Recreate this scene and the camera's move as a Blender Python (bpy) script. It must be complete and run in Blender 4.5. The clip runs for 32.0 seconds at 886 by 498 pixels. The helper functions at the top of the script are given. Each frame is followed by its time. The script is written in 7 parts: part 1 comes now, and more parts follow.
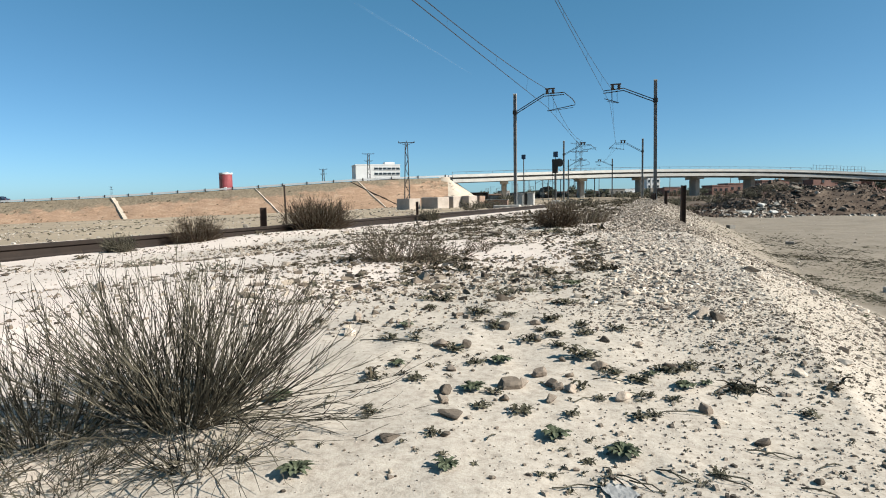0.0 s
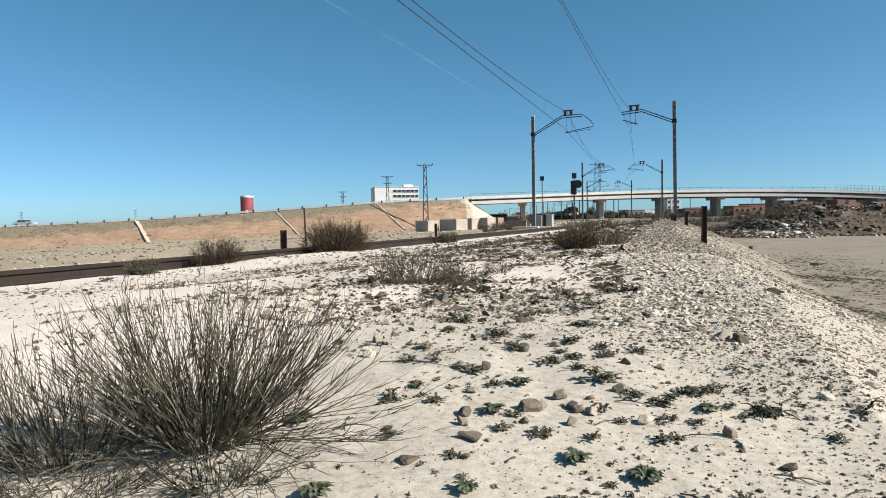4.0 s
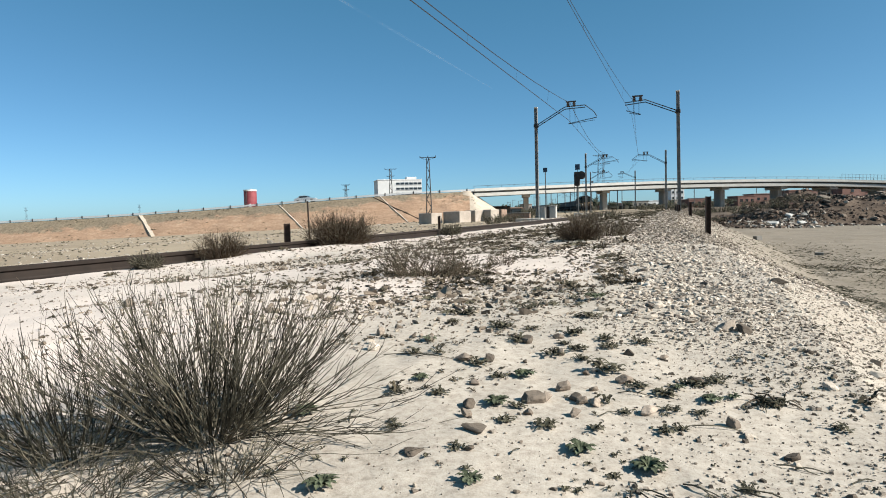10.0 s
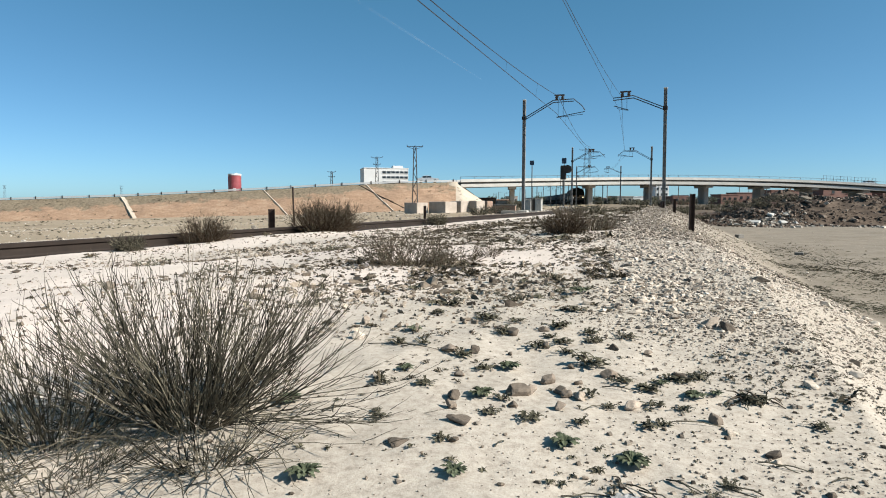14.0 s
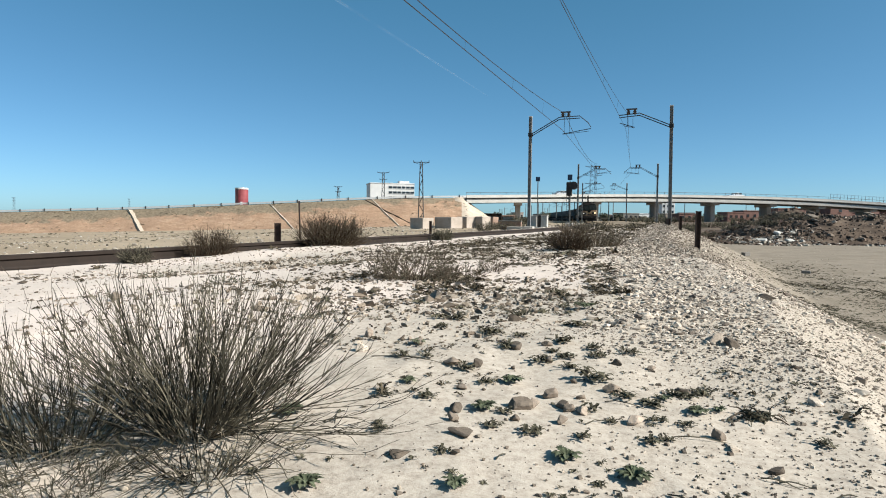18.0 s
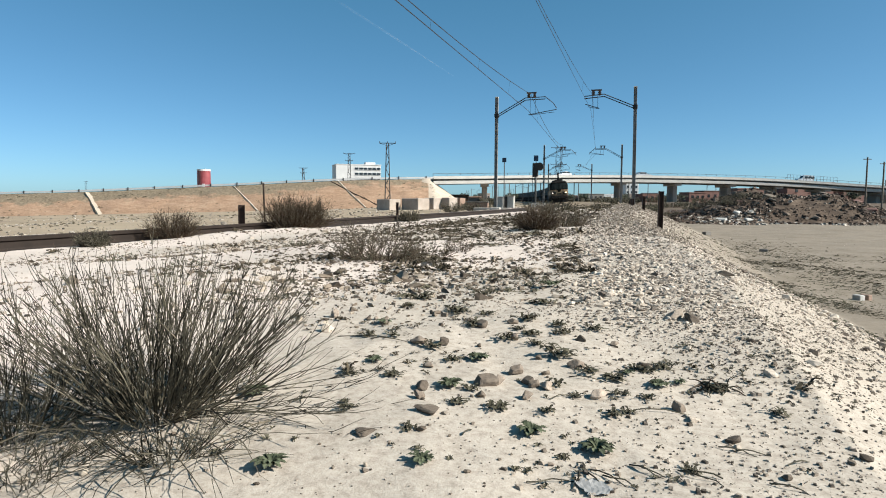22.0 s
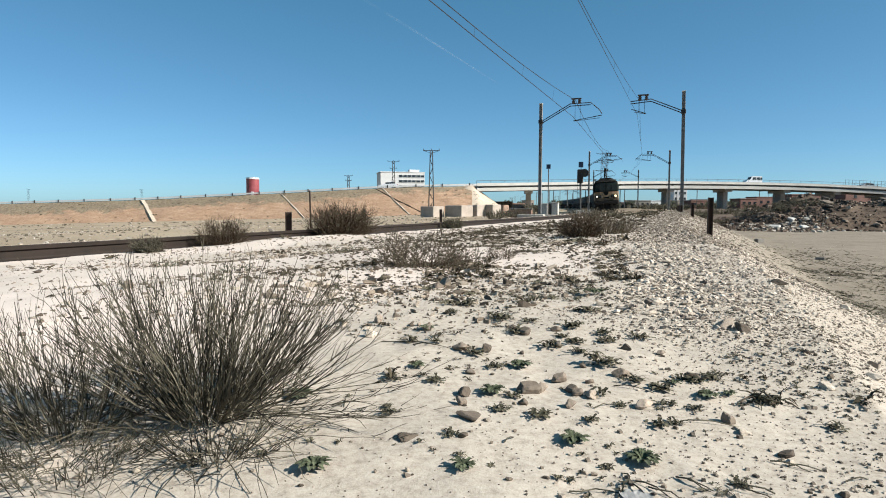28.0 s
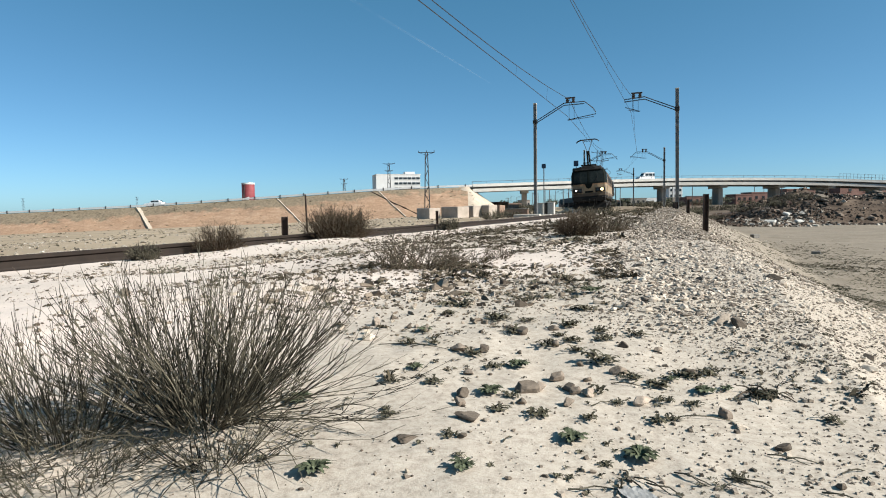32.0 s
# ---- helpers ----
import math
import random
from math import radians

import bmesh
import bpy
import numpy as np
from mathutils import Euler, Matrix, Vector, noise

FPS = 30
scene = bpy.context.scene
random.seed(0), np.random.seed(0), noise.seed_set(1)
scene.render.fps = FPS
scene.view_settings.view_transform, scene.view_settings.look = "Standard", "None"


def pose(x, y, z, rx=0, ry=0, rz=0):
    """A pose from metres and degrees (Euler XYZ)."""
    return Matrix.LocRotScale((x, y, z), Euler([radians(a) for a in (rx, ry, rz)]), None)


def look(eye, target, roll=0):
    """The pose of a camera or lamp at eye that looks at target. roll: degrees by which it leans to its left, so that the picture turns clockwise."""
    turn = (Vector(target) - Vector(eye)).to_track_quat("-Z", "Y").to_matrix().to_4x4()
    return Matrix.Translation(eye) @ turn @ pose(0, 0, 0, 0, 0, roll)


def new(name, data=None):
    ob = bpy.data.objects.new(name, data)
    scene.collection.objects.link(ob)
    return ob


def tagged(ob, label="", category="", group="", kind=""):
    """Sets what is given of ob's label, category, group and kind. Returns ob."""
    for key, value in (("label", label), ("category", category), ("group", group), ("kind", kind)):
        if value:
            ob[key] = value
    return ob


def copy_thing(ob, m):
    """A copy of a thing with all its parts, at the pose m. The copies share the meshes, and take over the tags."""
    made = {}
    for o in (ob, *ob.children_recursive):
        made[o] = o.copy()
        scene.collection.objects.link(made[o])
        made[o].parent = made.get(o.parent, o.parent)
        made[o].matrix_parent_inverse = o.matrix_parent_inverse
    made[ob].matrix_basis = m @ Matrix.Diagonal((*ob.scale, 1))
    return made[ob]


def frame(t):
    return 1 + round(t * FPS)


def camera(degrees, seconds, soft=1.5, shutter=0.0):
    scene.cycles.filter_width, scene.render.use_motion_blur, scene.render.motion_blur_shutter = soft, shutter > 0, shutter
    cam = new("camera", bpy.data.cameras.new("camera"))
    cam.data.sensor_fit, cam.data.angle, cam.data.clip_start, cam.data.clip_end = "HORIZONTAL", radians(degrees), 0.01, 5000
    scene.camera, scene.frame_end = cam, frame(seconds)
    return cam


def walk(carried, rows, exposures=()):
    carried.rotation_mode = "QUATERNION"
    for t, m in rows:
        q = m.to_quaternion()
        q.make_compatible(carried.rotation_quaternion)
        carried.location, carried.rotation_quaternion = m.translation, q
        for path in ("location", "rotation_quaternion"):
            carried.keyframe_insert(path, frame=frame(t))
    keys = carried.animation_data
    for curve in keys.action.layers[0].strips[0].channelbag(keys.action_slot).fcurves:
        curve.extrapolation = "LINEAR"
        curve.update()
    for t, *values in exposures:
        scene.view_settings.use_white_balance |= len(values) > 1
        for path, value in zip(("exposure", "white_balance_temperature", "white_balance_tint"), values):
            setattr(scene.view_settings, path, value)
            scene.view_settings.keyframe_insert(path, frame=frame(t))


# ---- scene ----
LENS = 70.0
cam = camera(LENS, 32.0, soft=1.0)
PATH = [
    (0, -0.0000, 0.0000, 0.4000, -4.530, 0.800, 0.000),
    (0.5, -0.0007, -0.0004, 0.3995, -4.557, 0.707, -0.017),
    (1, 0.0003, -0.0004, 0.3996, -4.645, 0.669, -0.214),
    (1.5, 0.0000, 0.0004, 0.3989, -4.463, 0.552, 0.001),
    (2, -0.0012, 0.0008, 0.3997, -3.731, 0.812, -0.371),
    (2.5, -0.0019, -0.0005, 0.4019, -3.471, 0.952, 0.526),
    (3, -0.0008, -0.0052, 0.4016, -2.422, 1.234, 1.514),
    (3.5, -0.0009, -0.0061, 0.4001, -2.436, 1.104, 1.626),
    (5.5, -0.0008, -0.0048, 0.3995, -2.872, 1.048, 1.727),
    (6, -0.0005, -0.0074, 0.4002, -2.754, 1.373, 1.876),
    (6.5, 0.0015, -0.0062, 0.4000, -3.031, 1.229, 1.237),
    (7, 0.0020, -0.0060, 0.4006, -2.965, 1.780, 1.628),
    (7.5, 0.0002, -0.0046, 0.3986, -3.044, 1.140, 1.987),
    (8, 0.0004, -0.0066, 0.3993, -3.178, 1.045, 2.245),
    (8.5, 0.0002, -0.0072, 0.3993, -3.103, 1.139, 2.215),
    (9, 0.0013, -0.0070, 0.4007, -3.253, 1.610, 2.046),
    (9.5, 0.0009, -0.0067, 0.4000, -3.190, 1.518, 2.096),
    (10, 0.0003, -0.0079, 0.4009, -3.215, 1.460, 1.976),
    (10.5, 0.0011, -0.0068, 0.4001, -3.355, 1.340, 1.976),
    (11, -0.0007, -0.0069, 0.3990, -3.529, 0.851, 1.991),
    (11.5, -0.0057, -0.0073, 0.3993, -4.239, 0.389, 4.921),
    (12, -0.0014, -0.0007, 0.4000, -3.894, 0.709, 0.447),
    (12.5, 0.0025, 0.0070, 0.4349, -3.028, 1.604, -2.085),
    (13, -0.0003, -0.0008, 0.4379, -2.359, 0.956, -2.083),
    (13.5, -0.0105, -0.0099, 0.4060, -4.201, 0.516, 1.164),
    (14, -0.0072, 0.0001, 0.4008, -4.123, -0.147, 0.687),
    (14.5, -0.0058, 0.0006, 0.4012, -4.137, 0.079, 0.696),
    (15, -0.0046, 0.0006, 0.4002, -3.713, 0.053, 0.566),
    (15.5, -0.0043, -0.0014, 0.3984, -2.658, -0.835, 0.586),
    (17.5, -0.0040, -0.0055, 0.3962, -2.635, -1.094, 1.349),
    (18, -0.0035, -0.0067, 0.3965, -2.732, -0.622, 1.211),
    (18.5, -0.0030, -0.0070, 0.3972, -2.720, -0.254, 1.244),
    (19, -0.0021, -0.0061, 0.3962, -2.942, -0.192, 1.036),
    (19.5, -0.0052, -0.0047, 0.3962, -2.591, -0.254, 1.314),
    (20, -0.0178, 0.0039, 0.3968, -3.530, -0.623, 2.532),
    (20.5, -0.0083, -0.0047, 0.3926, -3.486, -0.139, 0.531),
    (21, 0.0072, -0.0027, 0.3952, -4.708, 1.514, -2.741),
    (21.5, 0.0014, -0.0032, 0.3924, -4.659, 0.404, -1.950),
    (22, 0.0003, -0.0030, 0.3906, -4.390, -0.360, -1.775),
    (22.5, -0.0020, -0.0026, 0.3903, -3.807, -1.001, -0.486),
    (23, -0.0026, 0.0002, 0.3896, -3.748, -1.257, 0.289),
    (23.5, -0.0036, -0.0044, 0.3903, -2.944, -1.076, 2.628),
    (24, -0.0024, -0.0025, 0.3902, -2.734, -1.094, 2.208),
    (24.5, -0.0027, -0.0037, 0.3891, -2.556, -1.047, 2.396),
    (25, -0.0021, -0.0041, 0.3896, -3.279, -0.810, 2.267),
    (25.5, 0.0001, -0.0042, 0.3906, -3.247, -0.330, 2.006),
    (27.5, 0.0012, -0.0039, 0.3886, -3.943, -0.449, 2.243),
    (28, 0.0019, -0.0051, 0.3896, -3.778, -0.247, 2.154),
    (28.5, 0.0034, -0.0050, 0.3895, -3.704, 0.186, 1.888),
    (29, 0.0027, -0.0057, 0.3899, -3.673, 0.386, 1.820),
    (29.5, 0.0031, -0.0051, 0.3895, -3.830, 0.259, 2.132),
    (30, 0.0024, -0.0043, 0.3887, -3.930, 0.172, 2.193),
    (30.5, 0.0026, -0.0057, 0.3902, -3.888, 0.465, 2.015),
    (31, 0.0041, -0.0045, 0.3897, -3.712, 0.722, 1.723),
    (31.5, 0.0042, -0.0062, 0.3902, -3.714, 0.842, 1.751),
    (32, 0.0045, -0.0092, 0.3900, -3.646, 0.865, 1.807),
]
walk(cam, [(t, pose(x, y, z, 90 + p, r, w)) for t, x, y, z, p, r, w in PATH],
     exposures=((0, 1.0, 6200, 8), (32, 1.0, 6200, 8)))

# ---------------------------------------------------------------- light
SUN_EL, SUN_AZ = 34.0, -17.0          # degrees; azimuth counted from +x towards +y
world = bpy.data.worlds.new("sky")
scene.world = world
world.use_nodes = True
wn = world.node_tree.nodes
sky = wn.new("ShaderNodeTexSky")
sky.sky_type = "NISHITA"
sky.sun_disc = False
sky.sun_elevation = radians(SUN_EL)
sky.sun_rotation = radians(90 - SUN_AZ)
sky.altitude = 3100
sky.air_density = 0.8
sky.dust_density = 7.2
sky.ozone_density = 3.5
wn["Background"].inputs["Strength"].default_value = 0.058
air = wn.new("ShaderNodeMix")           # the clear air's cyan cast
air.data_type, air.blend_type = "RGBA", "MULTIPLY"
air.inputs[0].default_value = 1.0
air.inputs[7].default_value = (0.92, 1.0, 0.96, 1)
world.node_tree.links.new(sky.outputs[0], air.inputs[6])
haze = wn.new("ShaderNodeMix")          # an even veil of dusty air
haze.data_type, haze.blend_type = "RGBA", "ADD"
haze.inputs[0].default_value = 1.0
haze.inputs[7].default_value = (0.0, 0.66, 0.84, 1)
world.node_tree.links.new(air.outputs[2], haze.inputs[6])
world.node_tree.links.new(haze.outputs[2], wn["Background"].inputs["Color"])
sun = new("sun", bpy.data.lights.new("sun", "SUN"))
sun.data.energy = 5.0
sun.data.angle = radians(0.5)
sun.data.color = (1.0, 0.93, 0.825)
_se, _sa = radians(SUN_EL), radians(SUN_AZ)
SUN_VEC = Vector((math.cos(_se) * math.cos(_sa), math.cos(_se) * math.sin(_sa), math.sin(_se)))
sun.matrix_world = look(SUN_VEC * 50, (0, 0, 0))

# ---------------------------------------------------------------- helpers of this scene
rnd = random.Random(7)
DUSTY = 0.70                            # how much of a clean colour the dust and weather leave


def nz(nt, scale, detail=4.0, rough=0.6, coord=None):
    n = nt.nodes.new("ShaderNodeTexNoise")
    n.inputs["Scale"].default_value = scale
    n.inputs["Detail"].default_value = detail
    n.inputs["Roughness"].default_value = rough
    if coord:
        nt.links.new(coord, n.inputs["Vector"])
    return n.outputs["Fac"]


def ramp(nt, fac, stops):
    r = nt.nodes.new("ShaderNodeValToRGB")
    while len(r.color_ramp.elements) < len(stops):
        r.color_ramp.elements.new(0.5)
    for e, (pos, c) in zip(r.color_ramp.elements, stops):
        e.position = pos
        e.color = (*c, 1) if len(c) == 3 else c
    nt.links.new(fac, r.inputs["Fac"])
    return r.outputs["Color"]


def mixc(nt, a, b, fac, mode="MIX"):
    m = nt.nodes.new("ShaderNodeMix")
    m.data_type = "RGBA"
    m.blend_type = mode
    for sock, v in (("Factor", fac), ("A", a), ("B", b)):
        i = [s for s in m.inputs if s.name == sock and s.type == ("VALUE" if sock == "Factor" else "RGBA")][0]
        if isinstance(v, (int, float)):
            i.default_value = v
        elif isinstance(v, tuple):
            i.default_value = (*v, 1)
        else:
            nt.links.new(v, i)
    return [s for s in m.outputs if s.type == "RGBA"][0]


def mat(name, c1, c2, scale=3.0, fine=40.0, rough=0.85, metal=0.0, bump=0.3, dist=0.01, vary=0.0, island=False, speck=0.25, spec=0.3):
    """A surface of two tones, blotched at one scale and grained at another; vary: change from piece to piece."""
    m = bpy.data.materials.new(name)
    m.use_nodes = True
    nt = m.node_tree
    b = nt.nodes["Principled BSDF"]
    co = nt.nodes.new("ShaderNodeTexCoord").outputs["Object"]
    big, small = nz(nt, scale, 5, 0.6, co), nz(nt, fine, 3, 0.65, co)
    col = ramp(nt, big, ((0.32, tuple(q * DUSTY for q in c1)), (0.68, tuple(q * DUSTY for q in c2))))
    g = ramp(nt, small, ((0.3, (1 - speck,) * 3), (0.7, (1.0 + speck * 0.4,) * 3)))
    col = mixc(nt, col, g, 1.0, "MULTIPLY")
    if vary:
        if island:
            src = nt.nodes.new("ShaderNodeNewGeometry").outputs["Random Per Island"]
        else:
            src = nt.nodes.new("ShaderNodeObjectInfo").outputs["Random"]
        v = ramp(nt, src, ((0.0, (1 - vary,) * 3), (1.0, (1 + vary * 0.6,) * 3)))
        col = mixc(nt, col, v, 1.0, "MULTIPLY")
    nt.links.new(col, b.inputs["Base Color"])
    rr = ramp(nt, small, ((0.2, (max(rough - 0.12, 0.03),) * 3), (0.8, (min(rough + 0.1, 1),) * 3)))
    nt.links.new(rr, b.inputs["Roughness"])
    b.inputs["Metallic"].default_value = metal
    b.inputs["Specular IOR Level"].default_value = spec
    if bump:
        bn = nt.nodes.new("ShaderNodeBump")
        bn.inputs["Strength"].default_value = bump
        bn.inputs["Distance"].default_value = dist
        nt.links.new(small, bn.inputs["Height"])
        nt.links.new(bn.outputs[0], b.inputs["Normal"])
    return m


def glow(name, c, strength):
    m = bpy.data.materials.new(name)
    m.use_nodes = True
    b = m.node_tree.nodes["Principled BSDF"]
    b.inputs["Base Color"].default_value = (*c, 1)
    b.inputs["Emission Color"].default_value = (*c, 1)
    b.inputs["Emission Strength"].default_value = strength
    return m


def glassy(name, c, rough=0.08):
    m = bpy.data.materials.new(name)
    m.use_nodes = True
    b = m.node_tree.nodes["Principled BSDF"]
    b.inputs["Base Color"].default_value = (*c, 1)
    b.inputs["Roughness"].default_value = rough
    b.inputs["IOR"].default_value = 1.5
    return m


class Shape:
    """Points and faces of one mesh, gathered piece by piece."""

    def __init__(self):
        self.v, self.f = [], []

    def add(self, pts, faces, m=None):
        k = len(self.v)
        self.v += [tuple(m @ Vector(p)) for p in pts] if m is not None else [tuple(p) for p in pts]
        self.f += [tuple(k + i for i in f) for f in faces]
        return self

    def box(self, c, s, ch=0.0, m=None):
        """A box with chamfered edges: centre, size, chamfer."""
        hx, hy, hz = s[0] / 2, s[1] / 2, s[2] / 2
        if not ch:
            p = [(c[0] + a * hx, c[1] + b * hy, c[2] + d * hz) for a in (-1, 1) for b in (-1, 1) for d in (-1, 1)]
            return self.add(p, [(0, 1, 3, 2), (4, 6, 7, 5), (0, 4, 5, 1), (2, 3, 7, 6), (0, 2, 6, 4), (1, 5, 7, 3)], m)
        ch = min(ch, hx * 0.9, hy * 0.9, hz * 0.9)
        p, idx = [], {}
        for a in (-1, 1):
            for b in (-1, 1):
                for d in (-1, 1):
                    for ax in range(3):
                        q = [a * (hx - ch), b * (hy - ch), d * (hz - ch)]
                        q[ax] = (a * hx, b * hy, d * hz)[ax]
                        idx[a, b, d, ax] = len(p)
                        p.append((c[0] + q[0], c[1] + q[1], c[2] + q[2]))
        f = []
        for e in (-1, 1):
            f.append((idx[e, -1, -1, 0], idx[e, 1, -1, 0], idx[e, 1, 1, 0], idx[e, -1, 1, 0])[::e])
            f.append((idx[-1, e, -1, 1], idx[-1, e, 1, 1], idx[1, e, 1, 1], idx[1, e, -1, 1])[::e])
            f.append((idx[-1, -1, e, 2], idx[1, -1, e, 2], idx[1, 1, e, 2], idx[-1, 1, e, 2])[::e])
        for a in (-1, 1):
            for b in (-1, 1):
                s_ = a * b
                f.append((idx[a, b, -1, 0], idx[a, b, -1, 1], idx[a, b, 1, 1], idx[a, b, 1, 0])[::s_])
                f.append((idx[a, -1, b, 0], idx[a, 1, b, 0], idx[a, 1, b, 2], idx[a, -1, b, 2])[::s_])
                f.append((idx[-1, a, b, 1], idx[-1, a, b, 2], idx[1, a, b, 2], idx[1, a, b, 1])[::s_])
                for d in (-1, 1):
                    f.append((idx[a, b, d, 0], idx[a, b, d, 1], idx[a, b, d, 2])[::a * b * d])
        return self.add(p, f, m)

    def tube(self, pts, r, n=6, cap=True):
        """A tube along the points; r: one radius or one for each point."""
        pts = [Vector(p) for p in pts]
        rs = r if isinstance(r, (list, tuple)) else [r] * len(pts)
        k = len(self.v)
        for i, p in enumerate(pts):
            d = (pts[min(i + 1, len(pts) - 1)] - pts[max(i - 1, 0)]).normalized()
            s = d.cross(Vector((0, 0, 1)) if abs(d.z) < 0.95 else Vector((1, 0, 0))).normalized()
            w = d.cross(s)
            for j in range(n):
                a = 2 * math.pi * j / n
                self.v.append(tuple(p + (s * math.cos(a) + w * math.sin(a)) * rs[i]))
        for i in range(len(pts) - 1):
            for j in range(n):
                a, b = k + i * n + j, k + i * n + (j + 1) % n
                self.f.append((a, b, b + n, a + n))
        if cap:
            self.f.append(tuple(k + j for j in range(n))[::-1])
            self.f.append(tuple(k + (len(pts) - 1) * n + j for j in range(n)))
        return self

    def sweep(self, profile, frames, close=True):
        """A profile (a, b) carried along frames (origin, side, up)."""
        k, n = len(self.v), len(profile)
        for o, s, w in frames:
            for a, b in profile:
                self.v.append(tuple(Vector(o) + Vector(s) * a + Vector(w) * b))
        for i in range(len(frames) - 1):
            for j in range(n if close else n - 1):
                a, b = k + i * n + j, k + i * n + (j + 1) % n
                self.f.append((a, b, b + n, a + n))
        if close:
            self.f.append(tuple(k + j for j in range(n))[::-1])
            self.f.append(tuple(k + (len(frames) - 1) * n + j for j in range(n)))
        return self

    def mesh(self, name, smooth=False):
        me = bpy.data.meshes.new(name)
        me.from_pydata(self.v, [], self.f)
        if smooth:
            me.polygons.foreach_set("use_smooth", [True] * len(me.polygons))
        me.update()
        return me


def part(name, shape, material, parent=None, label="", smooth=False, m=None):
    me = shape if isinstance(shape, bpy.types.Mesh) else shape.mesh(name, smooth)
    if material and not me.materials:
        me.materials.append(material)
    ob = new(name, me)
    if parent:
        ob.parent = parent
    if m is not None:
        ob.matrix_local = m
    return tagged(ob, label)


def thing(name, m=None, label="", category="", group="", kind=""):
    ob = new(name)
    ob.empty_display_size = 0.2
    if m is not None:
        ob.matrix_basis = m
    return tagged(ob, label, category, group, kind)


def vn(x, y, seed=0):
    """Smooth value noise in -1..1 on arrays."""
    xi, yi = np.floor(x), np.floor(y)
    fx, fy = x - xi, y - yi
    fx, fy = fx * fx * (3 - 2 * fx), fy * fy * (3 - 2 * fy)

    def h(a, b):
        s = np.sin(a * 127.1 + b * 311.7 + seed * 74.7) * 43758.5453
        return s - np.floor(s)

    return ((h(xi, yi) * (1 - fx) + h(xi + 1, yi) * fx) * (1 - fy) + (h(xi, yi + 1) * (1 - fx) + h(xi + 1, yi + 1) * fx) * fy) * 2 - 1


def sst(a, b, x):
    t = np.clip((x - a) / (b - a), 0, 1)
    return t * t * (3 - 2 * t)


# ---------------------------------------------------------------- plan
def track_x(y):
    """The middle of the track, which bends away to the left."""
    u = np.maximum(np.asarray(y, float) - 22, 0)
    return -6.8 + 0.354 * np.asarray(y, float) - 0.00128 * u * u / (1 + 0.0022 * u)


def track_at(y):
    """Middle of the track at y, the way ahead and to the right."""
    x0, x1 = float(track_x(y - 0.5)), float(track_x(y + 0.5))
    d = Vector((x1 - x0, 1.0, 0)).normalized()
    return Vector((float(track_x(y)), y, 0)), d, Vector((d.y, -d.x, 0))


def track_u(x, y):
    """How far right of the track's middle a point lies."""
    s = (track_x(y + 0.5) - track_x(y - 0.5))
    return (x - track_x(y)) / np.sqrt(1 + s * s)


def rail_shift(y):
    """The rails swing a little left of the masts' line farther on."""
    return -0.2 * float(sst(30, 48, np.array(float(y)))) - 0.22 * float(sst(46, 56, np.array(float(y))) * sst(86, 64, np.array(float(y))))


CANT = 3.6                              # degrees by which the track leans to the left
RAIL_TOP = 0.03                         # of the right rail

ROAD_X = np.array([-420, -300, -160, -89, -66, -37, -16, 0, 15, 30, 44, 58, 70, 81, 92, 102, 125, 150, 200, 300.0])
ROAD_Y = np.array([150, 140, 134, 132.5, 132, 131, 130.5, 131.5, 138, 144.5, 148.5, 151, 152.5, 153, 152.7, 151.5, 147, 140, 122, 80.0])
ROAD_Z = np.array([-4.6, -4.2, -1.4, 0.9, 1.6, 3.05, 4.2, 4.68, 5.18, 5.66, 5.9, 5.92, 5.8, 5.55, 5.05, 4.4, 2.9, 1.3, -0.3, -0.6])
_rx = np.linspace(-420, 300, 721)
_ker = np.ones(13) / 13.0


def _smoothed(v):
    w = np.interp(_rx, ROAD_X, v)
    p = np.pad(w, 6, mode="edge")
    return np.convolve(p, _ker, mode="valid")


_ry, _rz = _smoothed(ROAD_Y), _smoothed(ROAD_Z)


def road_at(x):
    """Middle of the raised road at x: place, way to the right, and away from the track."""
    y0, y1 = np.interp([x - 1, x + 1], _rx, _ry)
    z0, z1 = np.interp([x - 1, x + 1], _rx, _rz)
    d = Vector((2.0, y1 - y0, z1 - z0)).normalized()
    s = Vector((-(y1 - y0), 2.0, 0)).normalized()
    return Vector((x, float(np.interp(x, _rx, _ry)), float(np.interp(x, _rx, _rz)))), d, s


def bank_edge(y):
    """How far right of the track the gravel bank's shoulder lies."""
    return 6.72 - 0.66 * sst(2, 13, y) + 0.17 * sst(14, 20, y) - 0.15 * sst(22, 32, y)


def gravel_from(y):
    """How far right of the track the stones of the bank begin."""
    return np.interp(y, (0.9, 1.13, 1.3, 1.5, 1.9, 2.7, 5.2, 9.0, 13.0), (6.80, 6.68, 6.50, 6.38, 6.26, 6.15, 5.82, 5.55, 5.35))


